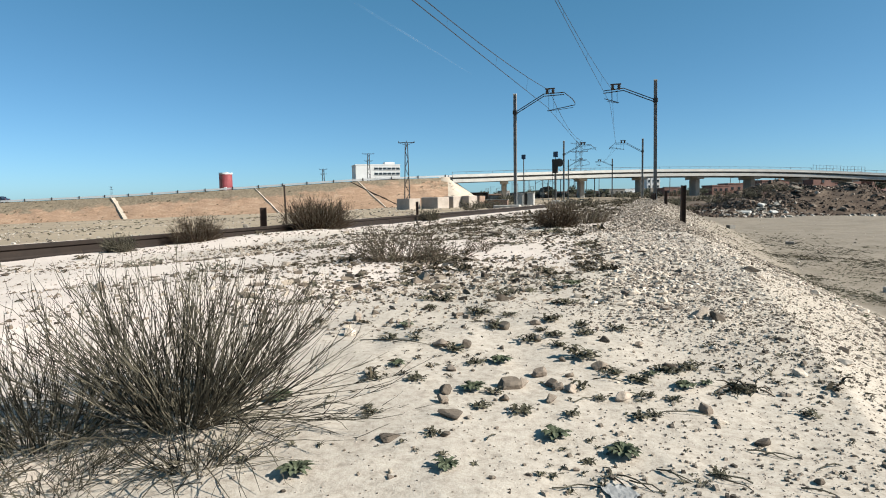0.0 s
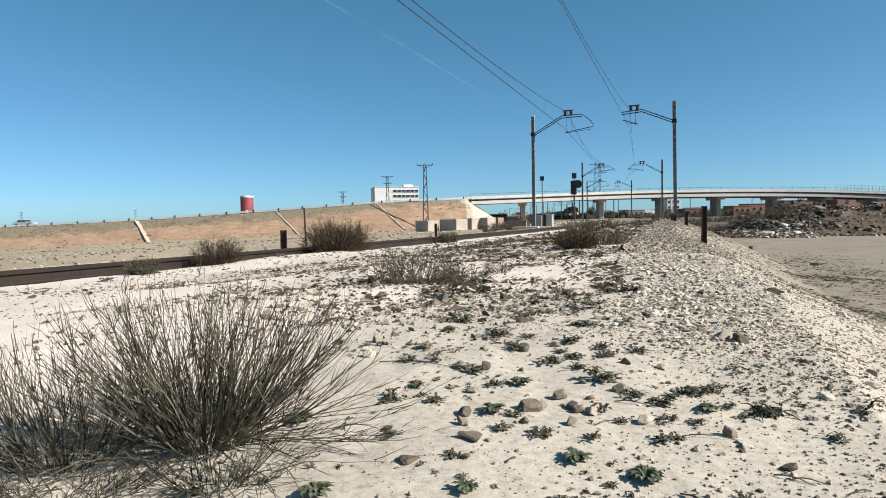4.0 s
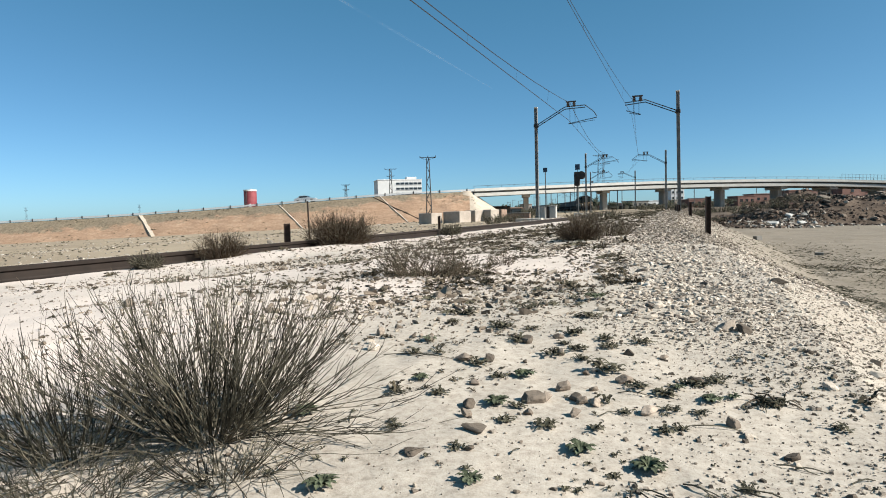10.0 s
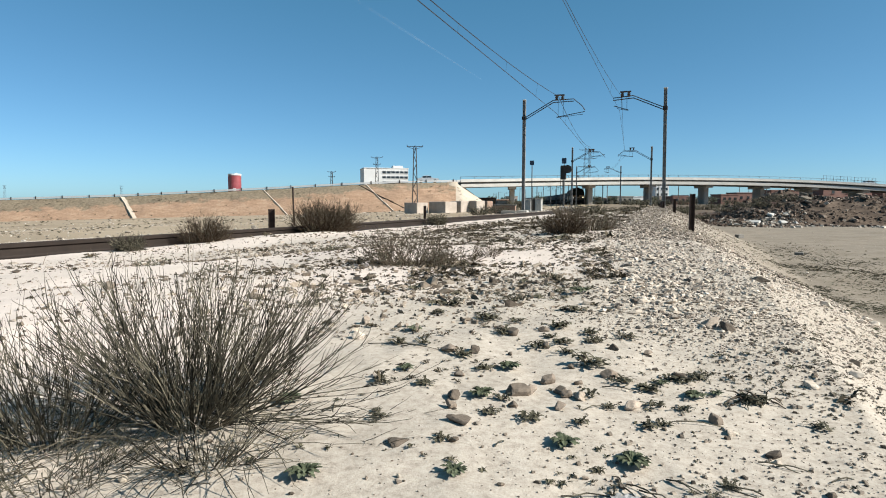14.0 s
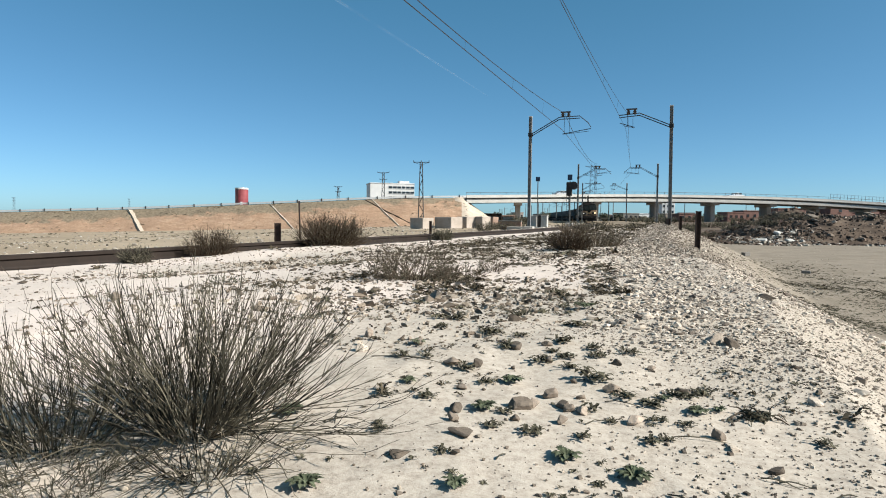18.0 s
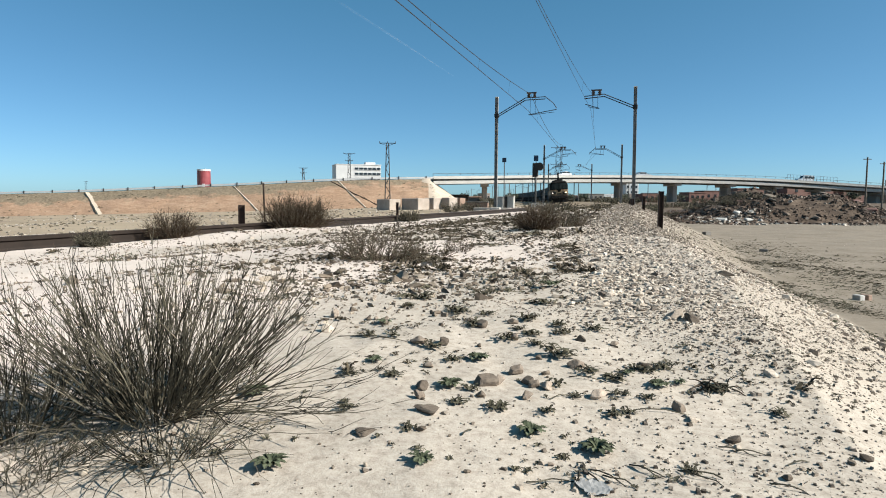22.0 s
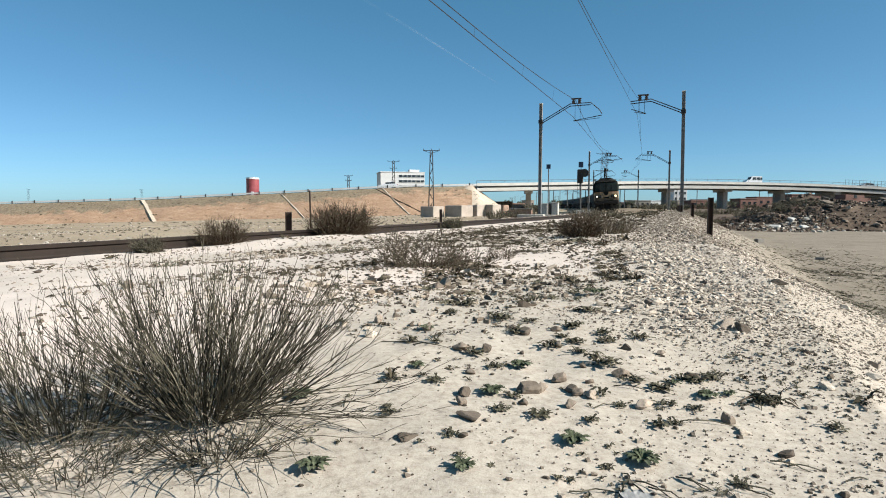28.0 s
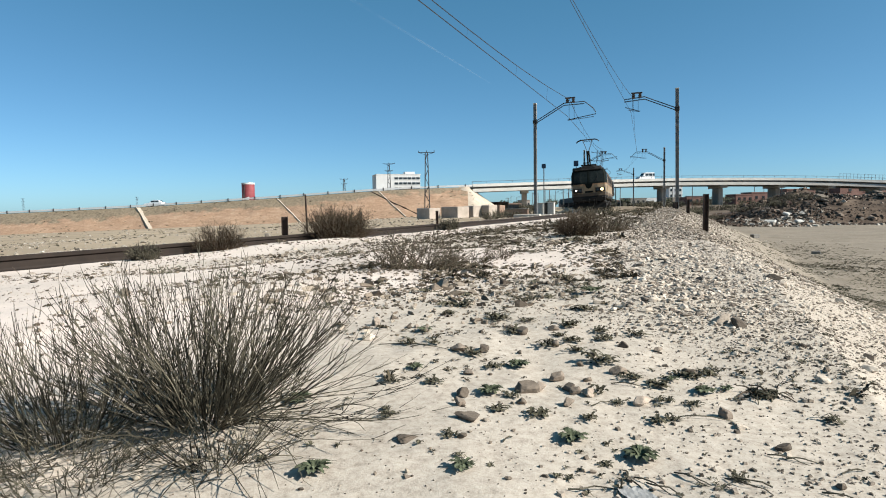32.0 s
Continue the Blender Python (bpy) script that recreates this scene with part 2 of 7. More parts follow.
def ground_z(x, y):
    """Height of the ground."""
    x, y = np.asarray(x, float), np.asarray(y, float)
    u = track_u(x, np.clip(y, -120, 330))
    r = np.hypot(x, y)
    edge = bank_edge(y)
    rise = 0.045 * sst(0.8, 1.8, y) + 0.135 * sst(5, 30, y)
    top = 0.035 + rise * sst(2.4, 5.4, u)
    bank = -0.105 + (top + 0.105) * sst(0.9, 5.0, u)
    crest = 0.012 * np.exp(-((u - edge + 0.5) / 0.45) ** 2) * sst(1.5, 4, y)
    lot = -1.2 + 0.06 * vn(x * 0.35, y * 0.35, 3) + 0.015 * vn(x * 1.3, y * 1.3, 6) + 1.5 * sst(60, 130, y)
    dune = 0.075 * np.exp(-((u - 1.55) / 0.6) ** 2) * np.exp(-((y - 8.4) / 1.7) ** 2) + 0.03 * vn(x * 0.9, y * 0.9, 7) * sst(1.0, 2.0, u) * sst(5.0, 3.5, u) * sst(2, 4, y) * sst(30, 16, y)
    z = bank + crest + dune
    fall = np.clip((u - edge) / (2.6 + 0.02 * np.maximum(y, 0)), 0, 1)
    z = z + (lot - z) * (0.25 * sst(0, 1, fall) + 0.75 * fall * (2 - fall) * 0.5 + 0.375 * fall * fall)
    # the left side falls away from the track
    left = np.clip(-1.15 + 0.028 * (x + 9), -4.5, 0.3)
    lf = -0.22 + (left + 0.22) * (0.35 * sst(-2, -6, u) + 0.65 * sst(-6, -45, u))
    z = np.where(u < 0.9, np.where(u < -1.7, lf + 0.08 * sst(-3.5, -1.7, u), -0.105 + 0.065 * (u - 0.9)), z)
    z = z + (0.25 - z) * sst(118, 150, np.abs(y)) * sst(-12, 4, u) * (u < 60)
    # heap of rubble beyond the lot
    hx, hy = (x - 31.6) / 9.6, (y - 57.0) / 9.5
    heap = np.clip(1 - np.abs(hx) ** 3.2 - np.abs(hy) ** 2, 0, 1) ** 0.7
    heap2 = np.clip(1 - ((x - 23.4) / 4.6) ** 2 - ((y - 50) / 5.0) ** 2, 0, 1) ** 0.8
    z = z + heap * (2.05 + 0.55 * vn(x * 0.33, y * 0.33, 4) + 0.45 * vn(x * 1.0, y * 1.0, 5)) * (0.55 + 0.45 * sst(22, 30, x))
    z = z + heap2 * (0.38 + 0.25 * vn(x * 0.7, y * 0.7, 9))
    # uneven sand
    fade = np.exp(-r / 40.0)
    z = z + fade * (0.018 * vn(x * 1.7, y * 1.7, 1) + 0.008 * vn(x * 6, y * 6, 2) * np.exp(-r / 9.0) + 0.0035 * vn(x * 19, y * 19, 8) * np.exp(-r / 4.0))
    return z


def gz(x, y):
    return float(ground_z(np.array([float(x)]), np.array([float(y)]))[0])
# ---------------------------------------------------------------- materials
def ground_material():
    m = bpy.data.materials.new("sandy_ground")
    m.use_nodes = True
    nt = m.node_tree
    b = nt.nodes["Principled BSDF"]
    co = nt.nodes.new("ShaderNodeTexCoord").outputs["Object"]
    at = nt.nodes.new("ShaderNodeAttribute")
    at.attribute_name = "zone"
    sep = nt.nodes.new("ShaderNodeSeparateColor")
    nt.links.new(at.outputs["Color"], sep.inputs[0])
    big, mid, fine, grit = nz(nt, 0.9, 5, 0.6, co), nz(nt, 7, 5, 0.65, co), nz(nt, 60, 4, 0.7, co), nz(nt, 240, 3, 0.7, co)
    sand = ramp(nt, mid, ((0.3, (0.82, 0.708, 0.640)), (0.55, (0.905, 0.785, 0.712)), (0.75, (0.95, 0.832, 0.758))))
    sand = mixc(nt, sand, ramp(nt, big, ((0.35, (0.92, 0.90, 0.87)), (0.65, (1.04, 1.03, 1.02)))), 1.0, "MULTIPLY")
    gravel = ramp(nt, fine, ((0.3, (0.40, 0.340, 0.278)), (0.5, (0.56, 0.488, 0.405)), (0.7, (0.65, 0.575, 0.485))))
    lot = ramp(nt, mid, ((0.3, (0.262, 0.220, 0.170)), (0.7, (0.352, 0.297, 0.236))))
    lot = mixc(nt, lot, ramp(nt, big, ((0.36, (0.84, 0.83, 0.80)), (0.64, (1.04, 1.04, 1.03)))), 1.0, "MULTIPLY")
    far = ramp(nt, nz(nt, 0.12, 5, 0.6, co), ((0.35, (0.335, 0.260, 0.177)), (0.65, (0.50, 0.403, 0.285))))
    rubble = ramp(nt, nz(nt, 0.8, 6, 0.7, co), ((0.36, (0.064, 0.046, 0.034)), (0.52, (0.124, 0.090, 0.066)), (0.7, (0.205, 0.156, 0.118))))
    col = mixc(nt, sand, gravel, sep.outputs[0])
    col = mixc(nt, col, lot, sep.outputs[1])
    col = mixc(nt, col, far, sep.outputs[2])
    col = mixc(nt, col, rubble, at.outputs["Alpha"])
    spk = ramp(nt, grit, ((0.3, (0.92, 0.91, 0.90)), (0.5, (1.0, 1.0, 1.0))))
    col = mixc(nt, mixc(nt, col, spk, 1.0, "MULTIPLY"), (DUSTY,) * 3, 1.0, "MULTIPLY")
    nt.links.new(col, b.inputs["Base Color"])
    b.inputs["Roughness"].default_value = 0.95
    b.inputs["Specular IOR Level"].default_value = 0.15
    add = nt.nodes.new("ShaderNodeMath")
    add.operation = "MULTIPLY_ADD"
    nt.links.new(fine, add.inputs[0])
    add.inputs[1].default_value = 1.0
    nt.links.new(grit, add.inputs[2])
    bn = nt.nodes.new("ShaderNodeBump")
    bn.inputs["Strength"].default_value = 0.28
    bn.inputs["Distance"].default_value = 0.003
    nt.links.new(add.outputs[0], bn.inputs["Height"])
    nt.links.new(bn.outputs[0], b.inputs["Normal"])
    return m


def stretched(nt, co, scale):
    mp = nt.nodes.new("ShaderNodeMapping")
    mp.inputs["Scale"].default_value = scale
    mp.inputs["Rotation"].default_value = (0.0, 0.22, 0.0)
    nt.links.new(co, mp.inputs["Vector"])
    return mp.outputs[0]


def slope_material():
    """Orange earth of the road bank, grey and overgrown along the top."""
    m = bpy.data.materials.new("bank_earth")
    m.use_nodes = True
    nt = m.node_tree
    b = nt.nodes["Principled BSDF"]
    co = nt.nodes.new("ShaderNodeTexCoord").outputs["Object"]
    at = nt.nodes.new("ShaderNodeAttribute")
    at.attribute_name = "zone"
    big, fine = nz(nt, 0.25, 6, 0.65, co), nz(nt, 2.2, 5, 0.7, co)
    st = nz(nt, 0.45, 6, 0.7, stretched(nt, co, (1.0, 0.6, 5.0)))
    earth = ramp(nt, st, ((0.3, (0.325, 0.200, 0.124)), (0.5, (0.43, 0.275, 0.174)), (0.7, (0.525, 0.37, 0.25))))
    grey = ramp(nt, fine, ((0.3, (0.17, 0.13, 0.085)), (0.7, (0.33, 0.26, 0.172))))
    s = nt.nodes.new("ShaderNodeMath")
    s.operation = "ADD"
    nt.links.new(at.outputs["Fac"], s.inputs[0])
    q = nt.nodes.new("ShaderNodeMath")
    q.operation = "MULTIPLY_ADD"
    nt.links.new(nz(nt, 0.35, 7, 0.75, stretched(nt, co, (1.0, 0.5, 2.5))), q.inputs[0])
    q.inputs[1].default_value = 1.5
    q.inputs[2].default_value = -0.75
    nt.links.new(q.outputs[0], s.inputs[1])
    k = ramp(nt, s.outputs[0], ((0.42, (0, 0, 0)), (0.6, (1, 1, 1))))
    col = mixc(nt, earth, grey, k)
    col = mixc(nt, col, ramp(nt, fine, ((0.3, (0.8, 0.78, 0.75)), (0.6, (1.05, 1.05, 1.05)))), 1.0, "MULTIPLY")
    col = mixc(nt, col, (DUSTY,) * 3, 1.0, "MULTIPLY")
    nt.links.new(col, b.inputs["Base Color"])
    b.inputs["Roughness"].default_value = 0.95
    bn = nt.nodes.new("ShaderNodeBump")
    bn.inputs["Strength"].default_value = 0.6
    bn.inputs["Distance"].default_value = 0.25
    nt.links.new(fine, bn.inputs["Height"])
    nt.links.new(bn.outputs[0], b.inputs["Normal"])
    return m


M_GROUND = ground_material()
M_BANK = slope_material()
M_RAIL = mat("rusty_rail_steel", (0.021, 0.0145, 0.011), (0.040, 0.027, 0.020), 6, 70, 0.75, 0.25, 0.3, 0.002)
M_SLEEPER = mat("weathered_sleeper", (0.16, 0.13, 0.10), (0.28, 0.24, 0.19), 3, 50, 0.9, 0, 0.4, 0.004, vary=0.25)
M_CONC = mat("pale_concrete", (0.54, 0.52, 0.48), (0.66, 0.635, 0.59), 0.6, 14, 0.9, 0, 0.2, 0.01, speck=0.15)
M_PIER = mat("stained_pier_concrete", (0.44, 0.40, 0.345), (0.58, 0.54, 0.475), 0.5, 9, 0.92, 0, 0.2, 0.01, speck=0.18)
# also carries the shade under the bridge deck as a darker tone
M_CONCD = mat("grey_and_shade_concrete", (0.20, 0.187, 0.165), (0.29, 0.27, 0.24), 0.8, 14, 0.92, 0, 0.25, 0.01, speck=0.18)
M_STEEL = mat("galvanised_mast_steel", (0.085, 0.084, 0.080), (0.16, 0.157, 0.15), 2, 30, 0.6, 0.35, 0.15, 0.003)
M_MAST = mat("weathered_galvanised_steel", (0.23, 0.225, 0.215), (0.38, 0.37, 0.355), 2, 30, 0.6, 0.25, 0.15, 0.003)
M_DARKSTEEL = mat("dark_steel", (0.035, 0.034, 0.033), (0.07, 0.067, 0.064), 3, 40, 0.6, 0.4, 0.15, 0.003)
M_WIRE = mat("copper_wire", (0.05, 0.045, 0.042), (0.08, 0.07, 0.065), 3, 40, 0.6, 0.5, 0, 0.001)
M_INSUL = mat("brown_glazed_insulator", (0.05, 0.043, 0.042), (0.085, 0.072, 0.07), 6, 40, 0.3, 0, 0)
M_RUST = mat("rusty_post_steel", (0.030, 0.021, 0.018), (0.064, 0.040, 0.031), 9, 70, 0.85, 0.2, 0.5, 0.003)
M_WHITE = mat("white_render", (0.70, 0.70, 0.69), (0.80, 0.80, 0.79), 0.3, 8, 0.85, 0, 0.1, 0.01, speck=0.07)
M_GLASSD = glassy("dark_window_glass", (0.02, 0.025, 0.03))
M_TANK = mat("faded_red_paint", (0.25, 0.048, 0.058), (0.36, 0.088, 0.098), 0.5, 9, 0.6, 0, 0.1, 0.01, speck=0.15)
M_TERRA = mat("brick_red_wall", (0.17, 0.092, 0.076), (0.24, 0.140, 0.118), 0.4, 6, 0.9, 0, 0.2, 0.02)
M_OCHRE = mat("ochre_wall", (0.30, 0.20, 0.15), (0.42, 0.29, 0.22), 0.4, 6, 0.9, 0, 0.2, 0.02)
M_ASPH = mat("road_asphalt", (0.045, 0.045, 0.045), (0.07, 0.068, 0.065), 1, 60, 0.9, 0, 0.3, 0.005)

M_CHUTE = mat("cream_weathered_concrete", (0.52, 0.43, 0.335), (0.68, 0.58, 0.465), 0.7, 9, 0.92, 0, 0.2, 0.01, speck=0.25)

# ---------------------------------------------------------------- ground
def build_ground():
    a_front = np.arange(-52, 52.01, 0.22)
    a_rest = np.arange(56, 308, 4.0)
    ang = np.radians(np.concatenate([a_front, a_rest]))
    rad = [0.0, 0.15, 0.3, 0.45, 0.55]
    while rad[-1] < 4200:
        k = 1.016 if rad[-1] < 90 else (1.02 if rad[-1] < 260 else 1.09)
        rad.append(rad[-1] * k)
    rad = np.array(rad)
    R_, A_ = np.meshgrid(rad, ang, indexing="ij")
    X, Y = R_ * np.sin(A_), R_ * np.cos(A_)
    Z = ground_z(X, Y)
    n, w = len(rad), len(ang)
    verts = np.stack([X, Y, Z], -1).reshape(-1, 3)
    i, j = np.meshgrid(np.arange(n - 1), np.arange(w), indexing="ij")
    j2 = (j + 1) % w
    quads = np.stack([i * w + j, i * w + j2, (i + 1) * w + j2, (i + 1) * w + j], -1).reshape(-1, 4)[:, ::-1]
    me = bpy.data.meshes.new("ground")
    me.vertices.add(len(verts))
    me.vertices.foreach_set("co", verts.ravel())
    me.loops.add(quads.size)
    me.loops.foreach_set("vertex_index", quads.ravel())
    me.polygons.add(len(quads))
    me.polygons.foreach_set("loop_start", np.arange(0, quads.size, 4))
    me.polygons.foreach_set("use_smooth", np.ones(len(quads), bool))
    me.update(calc_edges=True)
    x, y = X.ravel(), Y.ravel()
    u = track_u(x, np.clip(y, -120, 330))
    edge = bank_edge(y)
    nb = 0.5 * vn(x * 1.1, y * 1.1, 11) + 0.3 * vn(x * 3.3, y * 3.3, 12)
    gravel = sst(-0.2, 0.2, u - gravel_from(y) + 0.2 * nb)
    gravel = np.maximum(gravel, 0.9 * sst(9, 17, y) * sst(1.6, 3.4, u + 0.8 * nb))
    gravel = np.maximum(gravel, 1.0 * sst(4.8, 5.8, u + 0.4 * nb) * sst(4.5, 2.2, y))
    gravel = np.maximum(gravel, 0.5 * sst(1.5, 2.6, y) * sst(0.8, 1.4, u) * (0.8 + 0.55 * nb))
    gravel = np.maximum(gravel, 0.95 * sst(2.8, 6.0, y) * sst(1.2, 2.6, u) * (0.88 + 0.35 * nb))
    gravel = np.maximum(gravel, 0.4 * sst(0.4, 0.8, nb + 0.2 * sst(3, 6, y)))
    lotm = 0.85 * sst(-0.5, 1.9, u - edge + 0.6 * nb) + 0.15 * sst(2.0, 3.4, u - edge + 0.6 * nb)
    farm = np.maximum(sst(-1.4, -2.6, u + 0.3 * nb), sst(30, 60, y) * (u < 6.5))
    farm = np.maximum(farm, sst(70, 110, np.hypot(x, y)))
    hx, hy = (x - 31.6) / 10.4, (y - 57.0) / 11.0
    rub = sst(0.02, 0.12, 1 - np.abs(hx) ** 2.4 - np.abs(hy) ** 2)
    rub = np.maximum(rub, sst(0.0, 0.2, 1 - ((x - 23.4) / 5.0) ** 2 - ((y - 50) / 5.5) ** 2))
    rub = np.maximum(rub, 0.9 * sst(57, 66, y + 3 * nb) * sst(8, 14, u) * sst(170, 140, y))
    rub = np.maximum(rub, 0.5 * sst(26, 42, y) * sst(1.3, 2.2, u) * sst(6.6, 6.0, u) * sst(170, 140, y) * (0.8 + 0.5 * nb))
    col = me.color_attributes.new("zone", "FLOAT_COLOR", "POINT")
    col.data.foreach_set("color", np.stack([gravel, lotm, farm, rub], -1).astype(np.float32).ravel())
    me.materials.append(M_GROUND)
    return tagged(new("ground", me), "pale sandy ground with gravel and a trodden dirt lot", "ground", kind="structure")


ground = build_ground()

# ---------------------------------------------------------------- railway
def rail_frames(off, y0, y1, step):
    out = []
    y = y0
    while y <= y1:
        o, d, s = track_at(y)
        a = radians(CANT)
        up = Vector((0, 0, math.cos(a))) - s * math.sin(a)
        side = s * math.cos(a) + Vector((0, 0, math.sin(a)))
        base = o + s * rail_shift(y) + Vector((0, 0, RAIL_TOP)) - side * 0.753 + side * 0.0
        out.append((base + side * (0.753 + off) - Vector((0, 0, math.sin(a) * 0.753)), side, up))
        y += step if y < 80 else step * 3
    return out


RAILP = [(-0.065, -0.155), (0.065, -0.155), (0.065, -0.146), (0.016, -0.128), (0.009, -0.11), (0.009, -0.052), (0.034, -0.040), (0.036, -0.010), (0.028, 0.0), (-0.028, 0.0), (-0.036, -0.010), (-0.034, -0.040), (-0.009, -0.052), (-0.009, -0.11), (-0.016, -0.128), (-0.065, -0.146)]
track = thing("railway_track", None, "single railway track of rust-brown rails half sunk in sand", "railway track", kind="structure")
for off in (0.753, -0.753):
    part("rail", Shape().sweep(RAILP, rail_frames(off, -60, 330, 1.5)), M_RAIL, track)
sl = Shape().box((0, 0, 0), (2.4, 0.22, 0.14), 0.012).mesh("sleeper")
for k in range(150):
    o, d, s = track_at(-8 + k * 0.62)
    part("sleeper", sl, M_SLEEPER, track, m=Matrix.Translation(o + s * rail_shift(-8 + k * 0.62) + Vector((0, 0, -0.30))) @ Matrix.Rotation(math.atan2(s.y, s.x), 4, "Z") @ Matrix.Rotation(-radians(CANT), 4, "Y"))

# ---------------------------------------------------------------- overhead line
def mast(label, kind, side, drop=0.0):
    """A steel mast with its bracket; side = 1 reaches to the right, -1 to the left; its local x runs across the track."""
    t = thing("catenary_mast", None, label, "catenary mast", "catenary masts")
    h = 6.75
    sh = Shape()
    for s in (-0.082, 0.082):
        sh.box((s, 0, h / 2 - 0.5), (0.022, 0.17, h + 1.0), 0.004)
    sh.box((0, 0.02, h / 2 - 0.5), (0.145, 0.014, h + 1.0))
    part("pole", sh, M_MAST, t)
    for z in (1.2, 2.4, 3.6, 4.8):
        part("batten", Shape().box((0, -0.07, z), (0.14, 0.012, 0.12), 0.003), M_MAST, t)
    part("clamp", Shape().box((0, 0, h - drop - 1.06), (0.26, 0.24, 0.22), 0.02), M_DARKSTEEL, t)
    part("mast_cap", Shape().box((0, 0, h + 0.03), (0.2, 0.2, 0.06), 0.01), M_CONC, t)
    part("footing", Shape().box((0, 0, -0.12), (0.6, 0.6, 0.4), 0.04), M_PIER, t)
    hb = h - drop
    br = Shape()
    for k, dz in ((0, 0.0), (1, -0.13)):
        pts = [(0.09 * side, 0, hb - 1.0 + dz), (1.75 * side, 0, hb - 0.06 + dz), (2.95 * side, 0, hb - 0.03 + dz)]
        if kind == "bent" and k == 0:
            pts += [(3.45 * side, 0, hb - 0.45), (3.62 * side, 0, hb - 0.72)]
        if kind == "straight":
            pts[1] = (1.7 * side, 0, hb - 0.28 + dz)
            pts[2] = (2.8 * side, 0, hb - 0.36 + dz)
        br.tube(pts, 0.028, 6)
    part("bracket", br, M_DARKSTEEL, t)
    zt = hb - 0.03 if kind == "bent" else hb - 0.3
    ins = Shape()
    for q in (1.95, 2.3):
        ins.tube([(q * side, 0, zt - 0.05), (q * side, 0, zt + 0.05), (q * side, 0, zt + 0.06), (q * side, 0, zt + 0.14), (q * side, 0, zt + 0.15), (q * side, 0, zt + 0.24)], [0.05, 0.11, 0.06, 0.11, 0.06, 0.09], 10)
    ins.box((2.12 * side, 0, zt + 0.26), (0.60, 0.14, 0.07), 0.01)
    part("insulator", ins, M_INSUL, t)
    part("steady_arm", Shape().tube([(3.62 * side if kind == "bent" else 2.75 * side, 0, 5.95), (3.3 * side if kind == "bent" else 2.6 * side, 0, 5.9), (1.95 * side, 0, 5.68)], 0.024, 6).tube([(3.5 * side if kind == "bent" else 2.6 * side, 0, 5.8), (2.0 * side, 0, 5.66)], 0.014, 5), M_DARKSTEEL, t)
    dr = Shape()
    for q in (2.05, 2.35):
        dr.tube([(q * side, 0, zt), (q * side, 0, 5.7)], 0.01, 4)
    part("hanger", dr, M_WIRE, t)
    return t


def at_track(y, u, z):
    o, d, s = track_at(y)
    return Matrix.Translation(o + s * u + Vector((0, 0, z))) @ Matrix.Rotation(math.atan2(s.y, s.x), 4, "Z")


MAST_Y = (-40.0, -3.5, 38.5, 72.5, 109.0, 150.0, 195.0, 240.0)
ml = mast("grey steel catenary mast with a bent bracket over the track", "bent", 1)
mr = mast("grey steel catenary mast with a straight bracket beside the gravel bank", "straight", -1)
ml.matrix_basis = at_track(MAST_Y[2], -2.12, -0.1)
mr.matrix_basis = at_track(37.4, 6.03, 0.0) @ Matrix.Rotation(radians(-0.5), 4, "Y")
for k, y in enumerate(MAST_Y):
    if k == 3:
        mast("grey steel catenary mast with a low bent bracket over the track", "bent", 1, 0.42).matrix_basis = at_track(y, -2.1, 0.0)
        mast("grey steel catenary mast with a bent bracket beside the gravel bank", "bent", -1, 0.3).matrix_basis = at_track(y + 0.5, 6.55, 0.0)
    elif k != 2:
        copy_thing(ml, at_track(y, -2.1, 0.0 if k > 2 else -0.1))
        copy_thing(mr, at_track(y + 0.5, {4: 5.25}.get(k, 5.8), 0.0))


def wire_run(name, u, label):
    w = thing(name, None, label, "overhead wire")
    for k in range(len(MAST_Y) - 1):
        y0, y1 = MAST_Y[k], MAST_Y[k + 1]
        n = 14
        carrier, low = [], []
        for i in range(n + 1):
            f = i / n
            y = y0 + (y1 - y0) * f
            o, d, s = track_at(y)
            zz = 6.80 - 0.72 * 4 * f * (1 - f) if u < 1 else 6.6 - 0.68 * 4 * f * (1 - f)
            stag = 0.12 * (1 if k % 2 else -1) * (1 - 2 * f)
            # straight between supports
            o0, o1 = track_at(y0), track_at(y1)
            p = (o0[0] + o0[2] * u) * (1 - f) + (o1[0] + o1[2] * u) * f
            carrier.append((p.x, p.y, zz))
            low.append((p.x + stag, p.y, 5.80))
            if 0 < i < n and i % 2 == 0:
                part("dropper", Shape().tube([(p.x, p.y, zz), (p.x + stag, p.y, 5.80)], 0.004, 3, False), M_WIRE, w)
        part("carrier_wire", Shape().tube(carrier, 0.014 if u < 1 else 0.008, 5), M_WIRE, w)
        part("contact_wire", Shape().tube(low, 0.014 if u < 1 else 0.008, 5), M_WIRE, w)
    return w


wire_run("overhead_line", -0.05, "dark overhead wires strung over the track on droppers")
wire_run("overhead_line", 3.6, "dark overhead wires above the sanded-over second trackbed")

# ---------------------------------------------------------------- road bank and bridge
def bank_point(x, t):
    """A point of the bank's near slope: t runs from the road's edge down to the toe."""
    p, d, s = road_at(x)
    toe_z = min(gz(x, 113.5), p.z) - 0.3
    toe_y = p.y - 5.2 - max(p.z - toe_z, 0.4) * 1.75
    b = 0.35 * float(vn(np.array([x * 0.35]), np.array([t * 4.0]), 21)[0]) + 0.2 * float(vn(np.array([x * 1.1]), np.array([t * 9.0]), 22)[0])
    b *= math.sin(math.pi * t)
    return Vector((x, p.y - 5.0 + (toe_y - p.y + 5.0) * t - b * 0.9, p.z - 0.05 + (toe_z - p.z) * t + b * 0.3))


